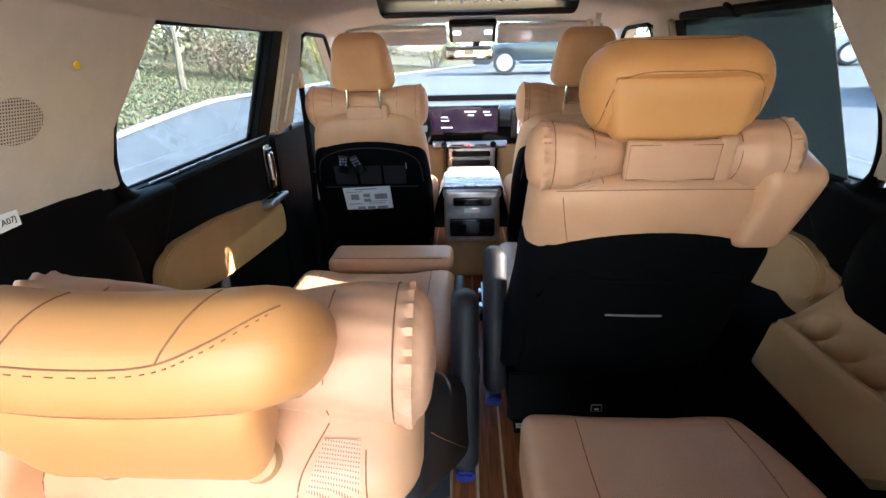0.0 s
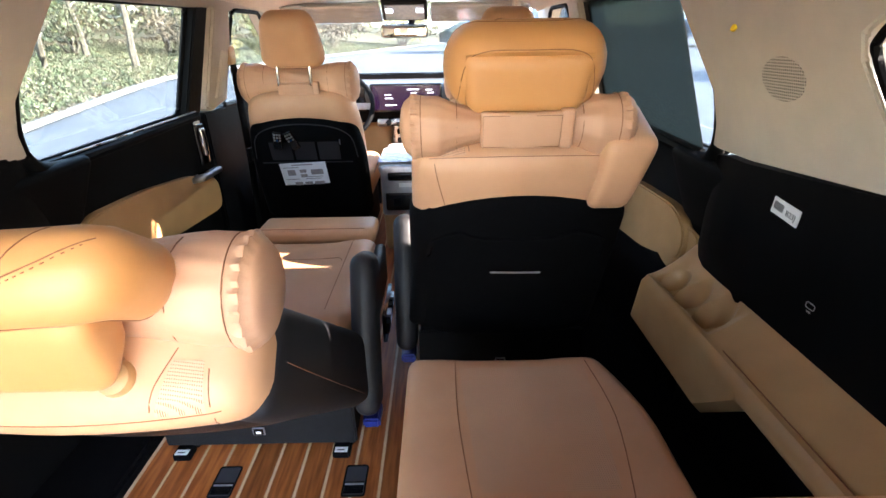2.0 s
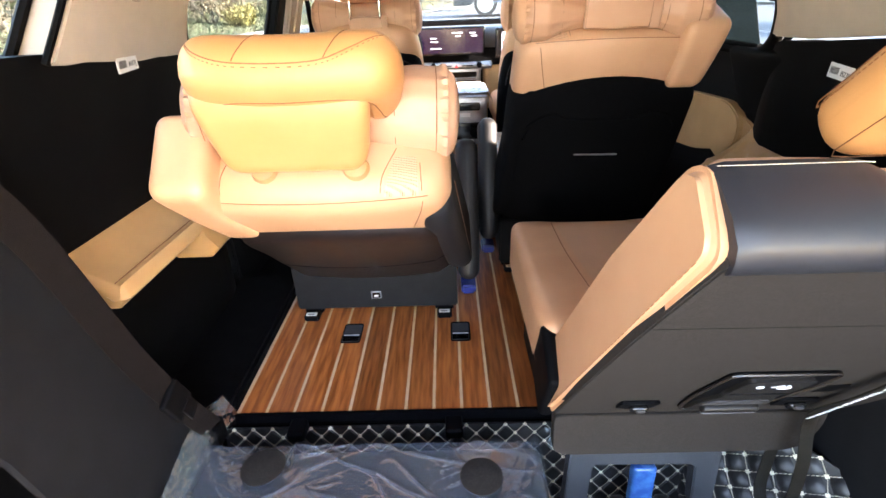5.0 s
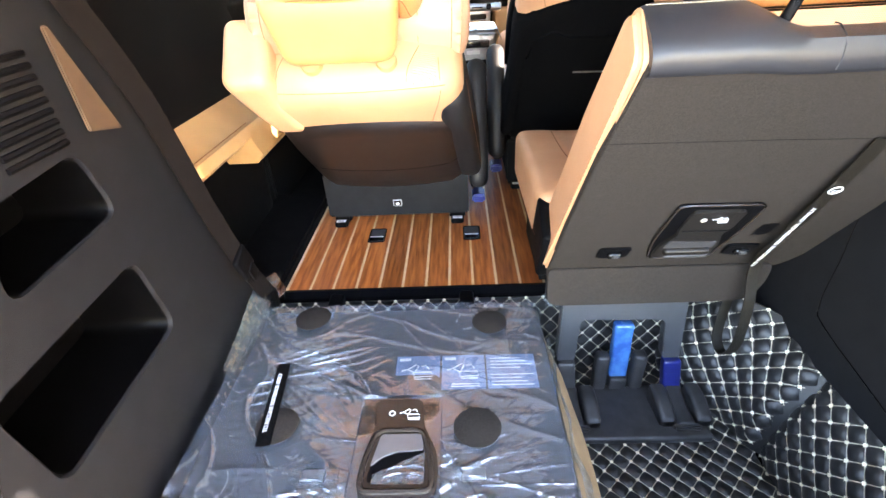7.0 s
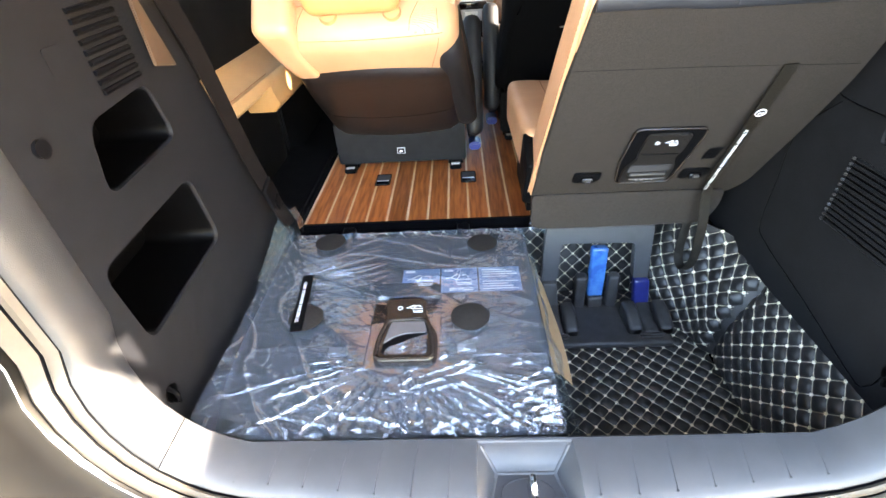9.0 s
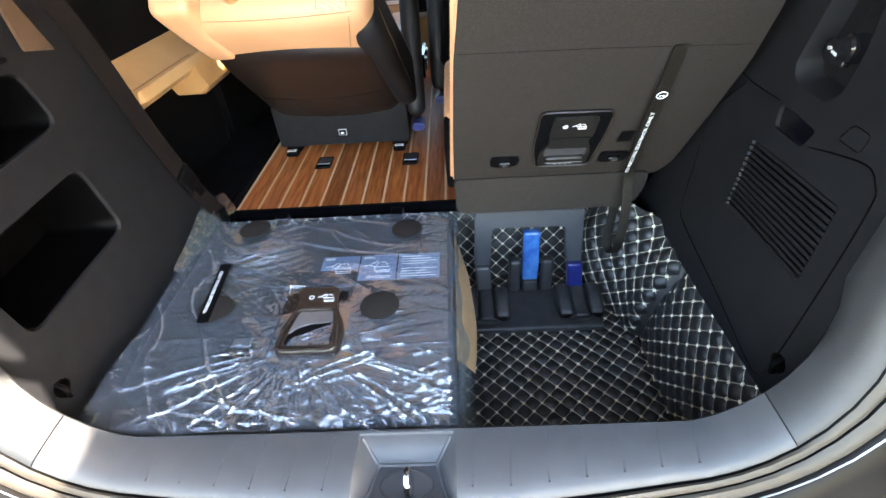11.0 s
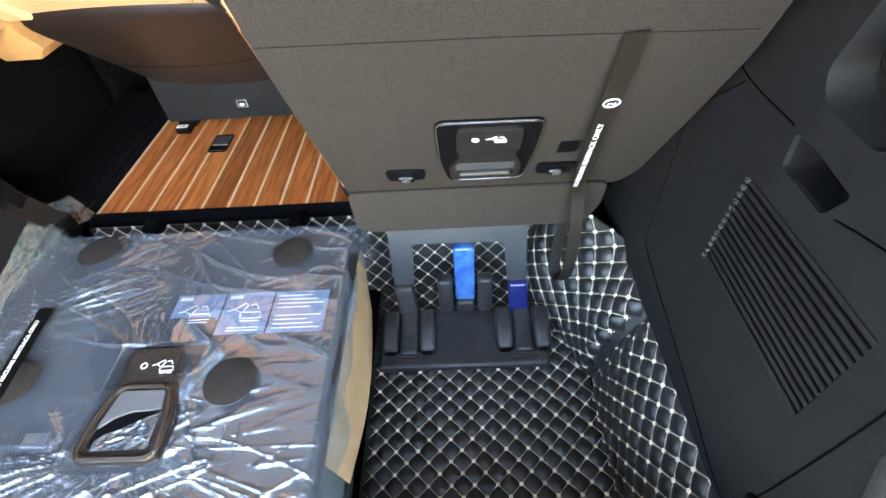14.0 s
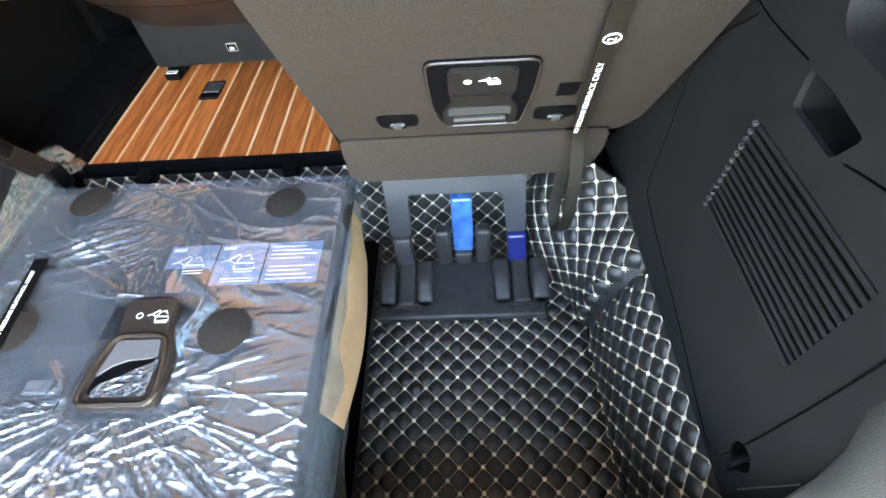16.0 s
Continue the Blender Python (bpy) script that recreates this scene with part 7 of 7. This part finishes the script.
def quilt(place, nu, nv, name, single):
    """A quilted face: diamonds laid over the surface place(u, v), u and v in metres, with stitching."""
    w, h = nu * D, nv * D

    def at(u, v):
        p = place(u, v)
        return frame_of(p, place(u + 0.004, v) - place(u - 0.004, v), place(u, v + 0.004) - place(u, v - 0.004))

    bm = bmesh.new()
    rows = [[bm.verts.new(at(w * i / (2 * nu), h * j / (2 * nv)) @ Vector((0, 0, -0.0005))) for i in range(2 * nu + 1)] for j in range(2 * nv + 1)]
    back = [[bm.verts.new(at(w * i / (2 * nu), h * j / (2 * nv)) @ Vector((0, 0, -0.009))) for i in range(2 * nu + 1)] for j in range(2 * nv + 1)]
    for g, flip in ((rows, False), (back, True)):
        for a, b in zip(g, g[1:]):
            for i in range(2 * nu):
                q = (a[i], a[i + 1], b[i + 1], b[i])
                bm.faces.new(q if not flip else tuple(reversed(q)))
    rim_a = rows[0] + [r[-1] for r in rows[1:-1]] + list(reversed(rows[-1])) + [r[0] for r in reversed(rows[1:-1])]
    rim_b = back[0] + [r[-1] for r in back[1:-1]] + list(reversed(back[-1])) + [r[0] for r in reversed(back[1:-1])]
    for i in range(len(rim_a)):
        k = (i + 1) % len(rim_a)
        bm.faces.new((rim_a[i], rim_b[i], rim_b[k], rim_a[k]))
    base = part(name, bm, MATPAD, mt)
    st, th, rest = bmesh.new(), bmesh.new(), bmesh.new()
    for j in range(2 * nv + 1):
        for i in range(nu + 1):
            cx, cy = i * D + (D / 2 if j % 2 else 0), j * D / 2
            if cx > w or cy > h:
                continue
            if 0.2 * D < cx < w - 0.2 * D and 0.2 * D < cy < h - 0.2 * D:
                if single:
                    ob = new("mat_pad", pad_mesh)
                    ob.parent = base
                    ob.matrix_basis = at(cx, cy)
                else:
                    b2 = bmesh.new()
                    b2.from_mesh(pad_mesh)
                    b2.transform(at(cx, cy))
                    join(rest, b2)
            # stitch cross where four pads meet, and the seams that run from it
            nx, ny = cx + D / 2, cy
            if nx <= w and ny <= h:
                P = at(nx, ny)
                bevel_box((-0.0036, -0.0036, 0), (0.0036, 0.0036, 0.0026), 0, P @ Matrix.Rotation(radians(45), 4, "Z"), st)
                for a in (45, 135, 225, 315):
                    for f in (0.005, 0.0105, 0.016):
                        ca, sa = math.cos(radians(a)), math.sin(radians(a))
                        if 0 < nx + ca * f < w and 0 < ny + sa * f < h:
                            bevel_box((-0.0026, -0.0008, 0), (0.0026, 0.0008, 0.0018), 0, at(nx + ca * f, ny + sa * f) @ Matrix.Rotation(radians(a), 4, "Z"), th)
    part("stitching", st, CREAM, base)["kind"] = "stuff"
    part("seam_thread", th, THREAD, base)["kind"] = "stuff"
    if len(rest.verts):
        part("mat_pads", rest, MATPAD, base)["kind"] = "stuff"
    else:
        rest.free()
    return base


def mat_side(u, v):
    """The mat's upturned side: steep behind, with a fold, then rounding in to the front wall."""
    y = 0.385 - u
    f = v / 0.25
    step = ease(0.035, 0.075, y)
    low = 0.608 - 0.020 * step - 0.115 * ease(0.08, 0.36, y)
    top = 0.672 - 0.004 * step - 0.10 * ease(0.15, 0.36, y)
    fold = -0.016 * math.exp(-((y - 0.052) / 0.016) ** 2)
    bulge = 0.018 * math.sin(math.pi * min(1.0, f)) * (0.5 + 0.8 * step)
    return Vector((low + (top - low) * f - bulge - fold, y, -0.258 + (0.252 + 0.014 * step) * f - 0.018 * math.exp(-((y - 0.045) / 0.03) ** 2) * f))


quilt(lambda u, v: Vector((0.11 + u, -0.42 + v, -0.262)), 11, 18, "mat_floor", True)
quilt(mat_side, 17, 6, "mat_side", True)
quilt(lambda u, v: Vector((-0.60 + u, 0.335 + 0.23 * v, -0.258 + 0.973 * v)), 27, 5, "mat_front", False)
for x in (-0.42, -0.06):
    part("mat_tab", rbox((0.04, 0.05, 0.03), 0.008, 3, None, Matrix.Translation((x, 0.372, -0.025))), BLACK, mt)


# ---- outside: bank, shrubs, trees and parked cars ----
def edge_x(y):
    """The road's left edge."""
    return -4.45 + 0.028 * max(0.0, y - 6.5) ** 2 if y < 14 else -2.9 + 0.35 * (y - 14)


def strip(x_of, y0, y1, ny, nx, z_of):
    bm = bmesh.new()
    rows = []
    for j in range(ny + 1):
        y = y0 + (y1 - y0) * j / ny
        a, b = x_of(y)
        rows.append([bm.verts.new((a + (b - a) * i / nx, y, gz(y) + z_of(a + (b - a) * i / nx, y, i / nx))) for i in range(nx + 1)])
    for j in range(ny):
        for i in range(nx):
            bm.faces.new((rows[j][i], rows[j][i + 1], rows[j + 1][i + 1], rows[j + 1][i]))
    return bm


bank = solo("bank", strip(lambda y: (edge_x(y) - 16, edge_x(y)), -8, 34, 60, 30, lambda x, y, f: 0.02 + 1.6 * (1 - f) ** 1.2 + 0.10 * noise.noise(Vector((x * 1.3, y * 1.3, 0))) * (1 - f * f)), GRASS, "grassy roadside bank with dry leaves", "bank", kind="structure")
kerb = solo("kerb", strip(lambda y: (edge_x(y) - 0.02, edge_x(y) + 0.09), -8, 34, 60, 2, lambda x, y, f: 0.05 if f < 0.7 else 0.0), KERB, "pale concrete kerb along the bank", "kerb", kind="structure")
rng = random.Random(4)


def blades(name, n, area, h0, h1, w, material, label, cat, curl=0.4):
    """Many small leaf blades scattered over the bank, one mesh."""
    vs, fs = [], []
    for _ in range(n):
        y = rng.uniform(area[0], area[1])
        d = rng.uniform(area[2], area[3])
        x = edge_x(y) - d
        z = gz(y) + 1.6 * (d / 16) ** 1.2 + 0.03
        a = rng.uniform(0, 6.28)
        h = rng.uniform(h0, h1)
        t = Vector((math.cos(a), math.sin(a), 0))
        lean = Vector((rng.uniform(-curl, curl), rng.uniform(-curl, curl), 1)) * h
        p = Vector((x, y, z))
        k = len(vs)
        vs += [p - t * w / 2, p + t * w / 2, p + lean * 0.6 + t * w * 0.7, p + lean, p + lean * 0.6 - t * w * 0.7]
        fs.append((k, k + 1, k + 2, k + 3, k + 4))
    me = bpy.data.meshes.new(name)
    me.from_pydata([tuple(v) for v in vs], [], fs)
    me.materials.append(material)
    return tagged(new(name, me), label, cat, kind="stuff")


blades("grass", 60000, (2, 20, 0.1, 5.0), 0.015, 0.055, 0.016, LEAF_GREEN, "green grass and weeds on the bank", "grass")
blades("dry_leaves", 32000, (2, 20, 0.0, 6.0), 0.01, 0.05, 0.03, LEAF_DRY, "fallen dry leaves on the bank", "leaves", 1.4)


def leaf_cloud(centres, n, size, material, name, parent):
    """Small leaves scattered in clumps round the given centres."""
    vs, fs = [], []
    for _ in range(n):
        c, r = centres[rng.randrange(len(centres))]
        d = Vector((rng.gauss(0, 1), rng.gauss(0, 1), rng.gauss(0, 0.8)))
        p = Vector(c) + d * r * 0.5
        a = Vector((rng.uniform(-1, 1), rng.uniform(-1, 1), rng.uniform(-1, 1))).normalized()
        b = a.cross(Vector((rng.uniform(-1, 1), rng.uniform(-1, 1), rng.uniform(-1, 1)))).normalized()
        s = size * rng.uniform(0.5, 1.3)
        k = len(vs)
        vs += [p - a * s, p + b * s * 0.5, p + a * s, p - b * s * 0.5]
        fs.append((k, k + 1, k + 2, k + 3))
    me = bpy.data.meshes.new(name)
    me.from_pydata([tuple(v) for v in vs], [], fs)
    me.materials.append(material)
    ob = new(name, me)
    ob.parent = parent
    ob.matrix_parent_inverse = Matrix.Translation(parent.location).inverted()
    return ob


def grow(bm, p, way, length, r, depth, tips):
    """A tapered limb that forks."""
    pts, rad = [p], [r]
    q, w = p.copy(), way.copy()
    for k in range(4):
        w = (w + Vector((rng.uniform(-0.18, 0.18), rng.uniform(-0.18, 0.18), rng.uniform(-0.02, 0.10)))).normalized()
        q = q + w * length / 4
        pts.append(q.copy())
        rad.append(r * (1 - 0.10 * (k + 1)))
    b2 = tube(pts, rad, 6)
    join(bm, b2)
    tips.append((tuple(q), length * 0.5))
    if depth > 0:
        for k in range(2 if depth > 1 else 3):
            side = Vector((rng.uniform(-1, 1), rng.uniform(-1, 1), rng.uniform(0.0, 0.7))).normalized()
            grow(bm, q if k else pts[3], (w * 0.75 + side * 0.75).normalized(), length * rng.uniform(0.6, 0.85), r * 0.55, depth - 1, tips)


def tree(x, y, h, label, leaves, leaf_mat):
    z = gz(y) + 1.6 * (max(0, edge_x(y) - x) / 16) ** 1.2
    t = thing("tree", label, "tree", "trees on the bank", at=(x, y, z))
    bm, tips = bmesh.new(), []
    grow(bm, Vector((x, y, z - 0.05)), Vector((rng.uniform(-0.15, 0.15), rng.uniform(-0.15, 0.15), 1)), h * 0.30, h * 0.015, 4, tips)
    part("trunk", bm, BARK, t)
    leaf_cloud(tips, leaves, 0.05, leaf_mat, "crown", t)
    return t


def shrub(x, y, r, label, leaves, leaf_mat, stems=10):
    z = gz(y) + 1.6 * (max(0, edge_x(y) - x) / 16) ** 1.2
    t = thing("shrub", label, "shrub", "shrubs on the bank", at=(x, y, z))
    bm, cs = bmesh.new(), []
    for k in range(stems):
        a = rng.uniform(0, 6.28)
        w = Vector((math.cos(a) * 0.7, math.sin(a) * 0.7, rng.uniform(0.7, 1.4))).normalized()
        p = Vector((x, y, z - 0.03))
        pts = [p + w * r * f + Vector((0, 0, -0.5 * r * max(0, f - 0.7) ** 2)) + Vector((rng.uniform(-0.04, 0.04), rng.uniform(-0.04, 0.04), 0)) * r for f in (0, 0.3, 0.6, 0.9, 1.2)]
        join(bm, tube(pts, [0.018 * r, 0.015 * r, 0.012 * r, 0.008 * r, 0.004 * r], 5))
        cs += [(tuple(pts[3]), r * 0.5), (tuple(pts[4]), r * 0.45), (tuple(pts[2]), r * 0.4)]
    part("stems", bm, BARK, t)
    leaf_cloud(cs, leaves, 0.045, leaf_mat, "leaves", t)
    return t


tree(-5.5, 9.4, 4.6, "bare-branched roadside tree forking low with few leaves", 260, LEAF_DRY)
tree(-7.2, 10.6, 4.2, "thin roadside tree with pale bare branches", 200, LEAF_DRY)
tree(-5.9, 7.0, 3.6, "thin roadside tree with pale bare branches", 260, LEAF_DRY)
tree(-6.6, 8.6, 4.0, "thin roadside tree with pale bare branches", 160, LEAF_DRY)
tree(-6.4, 12.4, 4.4, "thin roadside tree with pale bare branches", 220, LEAF_DRY)
tree(-7.6, 8.4, 4.4, "thin roadside tree with pale bare branches", 160, LEAF_DRY)
tree(-4.9, 12.5, 3.6, "thin roadside tree with sparse green leaves", 1200, LEAF_GREEN)
tree(-8.2, 6.2, 3.8, "thin roadside tree with pale bare branches", 700, LEAF_DRY)
tree(-3.9, 17.0, 4.0, "leafy roadside tree in autumn colours", 2200, LEAF_YELLOW)
for x, y, r, n, m, lb in ((-6.6, 5.4, 1.0, 1600, LEAF_DRY, "dry straw-coloured shrub on the bank"), (-7.4, 7.6, 1.1, 1700, LEAF_DRY, "dry straw-coloured shrub on the bank"), (-4.75, 11.7, 0.42, 1100, LEAF_YELLOW, "yellow-leaved shrub beside the road"), (-7.6, 10.8, 1.2, 1800, LEAF_GREEN, "green shrub on the bank"), (-5.6, 12.0, 1.0, 1700, LEAF_DRY, "dry straw-coloured shrub on the bank"), (-4.6, 14.5, 1.1, 2200, LEAF_YELLOW, "yellow-leaved shrub beside the road"), (-3.3, 16.6, 1.2, 2400, LEAF_DRY, "dry straw-coloured shrub on the bank"), (-9.0, 8.8, 1.4, 2000, LEAF_GREEN, "green shrub on the bank"), (-8.6, 12.5, 1.5, 2200, LEAF_DRY, "dry straw-coloured shrub on the bank"), (-1.2, 19.0, 1.5, 2600, LEAF_YELLOW, "yellow-leaved shrub beside the road"), (-6.4, 15.5, 1.6, 2600, LEAF_GREEN, "green shrub on the bank"), (1.6, 20.5, 1.6, 2600, LEAF_DRY, "dry straw-coloured shrub on the bank"), (-8.8, 4.2, 1.3, 1600, LEAF_GREEN, "green shrub on the bank")):
    shrub(x, y, r, lb, n, m)
# dense wood behind, as one mass of leaves and stems
wd = tagged(thing("far_wood"), "dense autumn thicket behind the road", "thicket", kind="stuff")
cs = []
for k in range(420):
    y = rng.uniform(2, 34)
    x = edge_x(y) - rng.uniform(7, 12)
    cs.append(((x, y, gz(y) + 0.7 + rng.uniform(0, 3.0)), 1.1))
for k in range(160):
    x = rng.uniform(-8, 30)
    cs.append(((x, rng.uniform(26, 30) + 0.1 * x, gz(28) + rng.uniform(0, 3.5)), 1.2))
leaf_cloud(cs, 20000, 0.13, LEAF_DRY, "dry_leaves", wd)
leaf_cloud(cs, 20000, 0.13, LEAF_GREEN, "green_leaves", wd)


def car(label, m, paint, hgt=1.45):
    """A parked car: lofted body with wheel arches, glass band and spoked wheels; m is its pose, nose along +x."""
    c = thing("parked_car", label, "car", "parked cars", at=tuple(m.translation))
    L, W = 4.7, 1.82
    top = lambda u: 0.62 + (hgt - 0.62) * max(0.0, 1 - abs((u - 0.46) / 0.40) ** 3.2) if abs(u - 0.46) < 0.40 else 0.62
    bm = bmesh.new()
    rows = []
    n = 40
    for i in range(n + 1):
        u = i / n
        x = (u - 0.5) * L
        nose = 1 - 0.30 * max(0, (abs(u - 0.5) - 0.40) / 0.10) ** 2
        low = 0.28
        for wu in (0.19, 0.80):
            d = abs(x - (wu - 0.5) * L)
            if d < 0.36:
                low = max(low, math.sqrt(0.36 ** 2 - d * d) + 0.30)
        belt = 0.86 - 0.10 * abs(u - 0.45)
        z1 = max(belt, 0.80) if abs(u - 0.46) < 0.42 else 0.78 - 0.25 * (abs(u - 0.46) - 0.42) / 0.12
        hw = W / 2 * nose
        ring = [(hw * 0.96, low), (hw, (low + z1) / 2), (hw * 0.97, z1), (hw * 0.80, z1 + 0.02), (0, z1 + 0.05), (-hw * 0.80, z1 + 0.02), (-hw * 0.97, z1), (-hw, (low + z1) / 2), (-hw * 0.96, low)]
        rows.append([bm.verts.new(m @ Vector((x, y, z))) for y, z in ring])
    for a, b in zip(rows, rows[1:]):
        for j in range(len(a) - 1):
            bm.faces.new((a[j], b[j], b[j + 1], a[j + 1]))
        bm.faces.new((a[-1], b[-1], b[0], a[0]))
    bm.faces.new(rows[0])
    bm.faces.new(list(reversed(rows[-1])))
    bmesh.ops.recalc_face_normals(bm, faces=bm.faces[:])
    part("body", bm, paint, c)

    def cabin(w0, w1, z0, z1, u0, u1, s0, s1):
        b2 = bmesh.new()
        pts = [(u0, z0, w0), (u1, z0, w0), (s1, z1, w1), (s0, z1, w1)]
        a = [b2.verts.new(m @ Vector((u, w, z))) for u, z, w in pts]
        b = [b2.verts.new(m @ Vector((u, -w, z))) for u, z, w in pts]
        for j in range(4):
            b2.faces.new((a[j], a[(j + 1) % 4], b[(j + 1) % 4], b[j]))
        b2.faces.new(a)
        b2.faces.new(b)
        bmesh.ops.recalc_face_normals(b2, faces=b2.faces[:])
        bmesh.ops.bevel(b2, geom=b2.edges[:], offset=0.05, segments=3, affect="EDGES", clamp_overlap=True)
        return b2

    part("glasshouse", cabin(0.80, 0.62, 0.80, hgt - 0.06, -1.75, 1.25, -1.0, 0.45), CARGLASS, c)
    part("roof", cabin(0.64, 0.58, hgt - 0.08, hgt, -1.15, 0.58, -1.0, 0.40), paint, c)
    for sgn in (-1, 1):
        part("pillar", tube([m @ Vector((-0.25, sgn * 0.815, 0.82)), m @ Vector((-0.25, sgn * 0.64, hgt - 0.06))], 0.035, 6), paint, c)
        part("side_trim", tube([m @ Vector((-1.2, sgn * 0.905, 0.36)), m @ Vector((1.2, sgn * 0.905, 0.36))], 0.018, 6), CHROME, c)
        for u in (-1.75, 1.72):
            part("lamp", rbox((0.35, 0.10, 0.12), 0.04, 4, None, m @ Matrix.Translation((u * 1.22, sgn * 0.72, 0.68))), LAMPRED if u < 0 else CHROME, c)
    part("plate", bevel_box((-2.36, -0.22, 0.52), (-2.33, 0.22, 0.63), 0.004, m), PAPER, c)
    for wx in ((0.19 - 0.5) * L, (0.80 - 0.5) * L):
        for sgn in (-1, 1):
            wm = m @ Matrix.Translation((wx, sgn * 0.80, 0.33)) @ Matrix.Rotation(radians(-90 * sgn), 4, "X")
            wh = part("tyre", lathe([(0.23, -0.10), (0.31, -0.10), (0.33, -0.06), (0.33, 0.06), (0.31, 0.10), (0.24, 0.10), (0.22, 0.06)], 28, wm), TYRE, c)
            part("rim", lathe([(0.235, 0.06), (0.235, 0.098), (0.215, 0.102), (0.21, 0.07), (0.02, 0.065)], 28, wm), ALLOY, wh)
            for k in range(10):
                part("spoke", bevel_box((0.03, -0.016, 0.07), (0.215, 0.016, 0.095), 0.004, wm @ Matrix.Rotation(2 * math.pi * k / 10, 4, "Z")), ALLOY, wh)
    return c


def car_pose(x, y, rz):
    tilt = math.atan((gz(y + 0.8) - gz(y - 0.8)) / 1.6)
    return Matrix.Translation((x, y, gz(y))) @ Matrix.Rotation(tilt, 4, "X") @ Matrix.Rotation(radians(rz), 4, "Z")


car("dark grey saloon car parked across the yard", car_pose(2.62, 15.5, 174), CARGREY)
car("silver white car parked beside the yard", car_pose(12.9, 16.1, 168), CARSILVER, 1.5)
car("dark blue car parked beyond the yard", car_pose(9.6, 17.2, 168), CARBLUE, 1.5)
car("tall white car parked beyond the van's sunny side", car_pose(8.5, 7.2, 158), CARWHITE, 1.66)


# ---- wooden deck ----
deck = thing("wooden_deck", "glossy teak boat deck floor with pale inlay strips", "floor", kind="structure")
PITCH = 0.0655
pl = None
part("deck_base", bevel_box((C - 0.615, 0.403, -0.022), (C + 0.56, 2.75, -0.0012), 0.001), CAULK, deck, "pale inlay strips")
part("deck_edge", bevel_box((C - 0.62, 0.392, -0.024), (C + 0.56, 0.402, 0.003), 0.002), BLACK, deck, "black edge strip")
for k in range(-10, 12):
    x0 = 0.0905 + k * PITCH
    if x0 < -0.60 or x0 > 0.53:
        continue
    if pl is None:
        pl = part("plank", bevel_box((0.0, 0.403, -0.004), (PITCH - 0.0065, 2.75, 0.0), 0.0012), WOOD, deck)
        ob = pl
    else:
        ob = new("plank", pl.data)
        ob.parent = deck
    ob.location.x = x0 + 0.00325
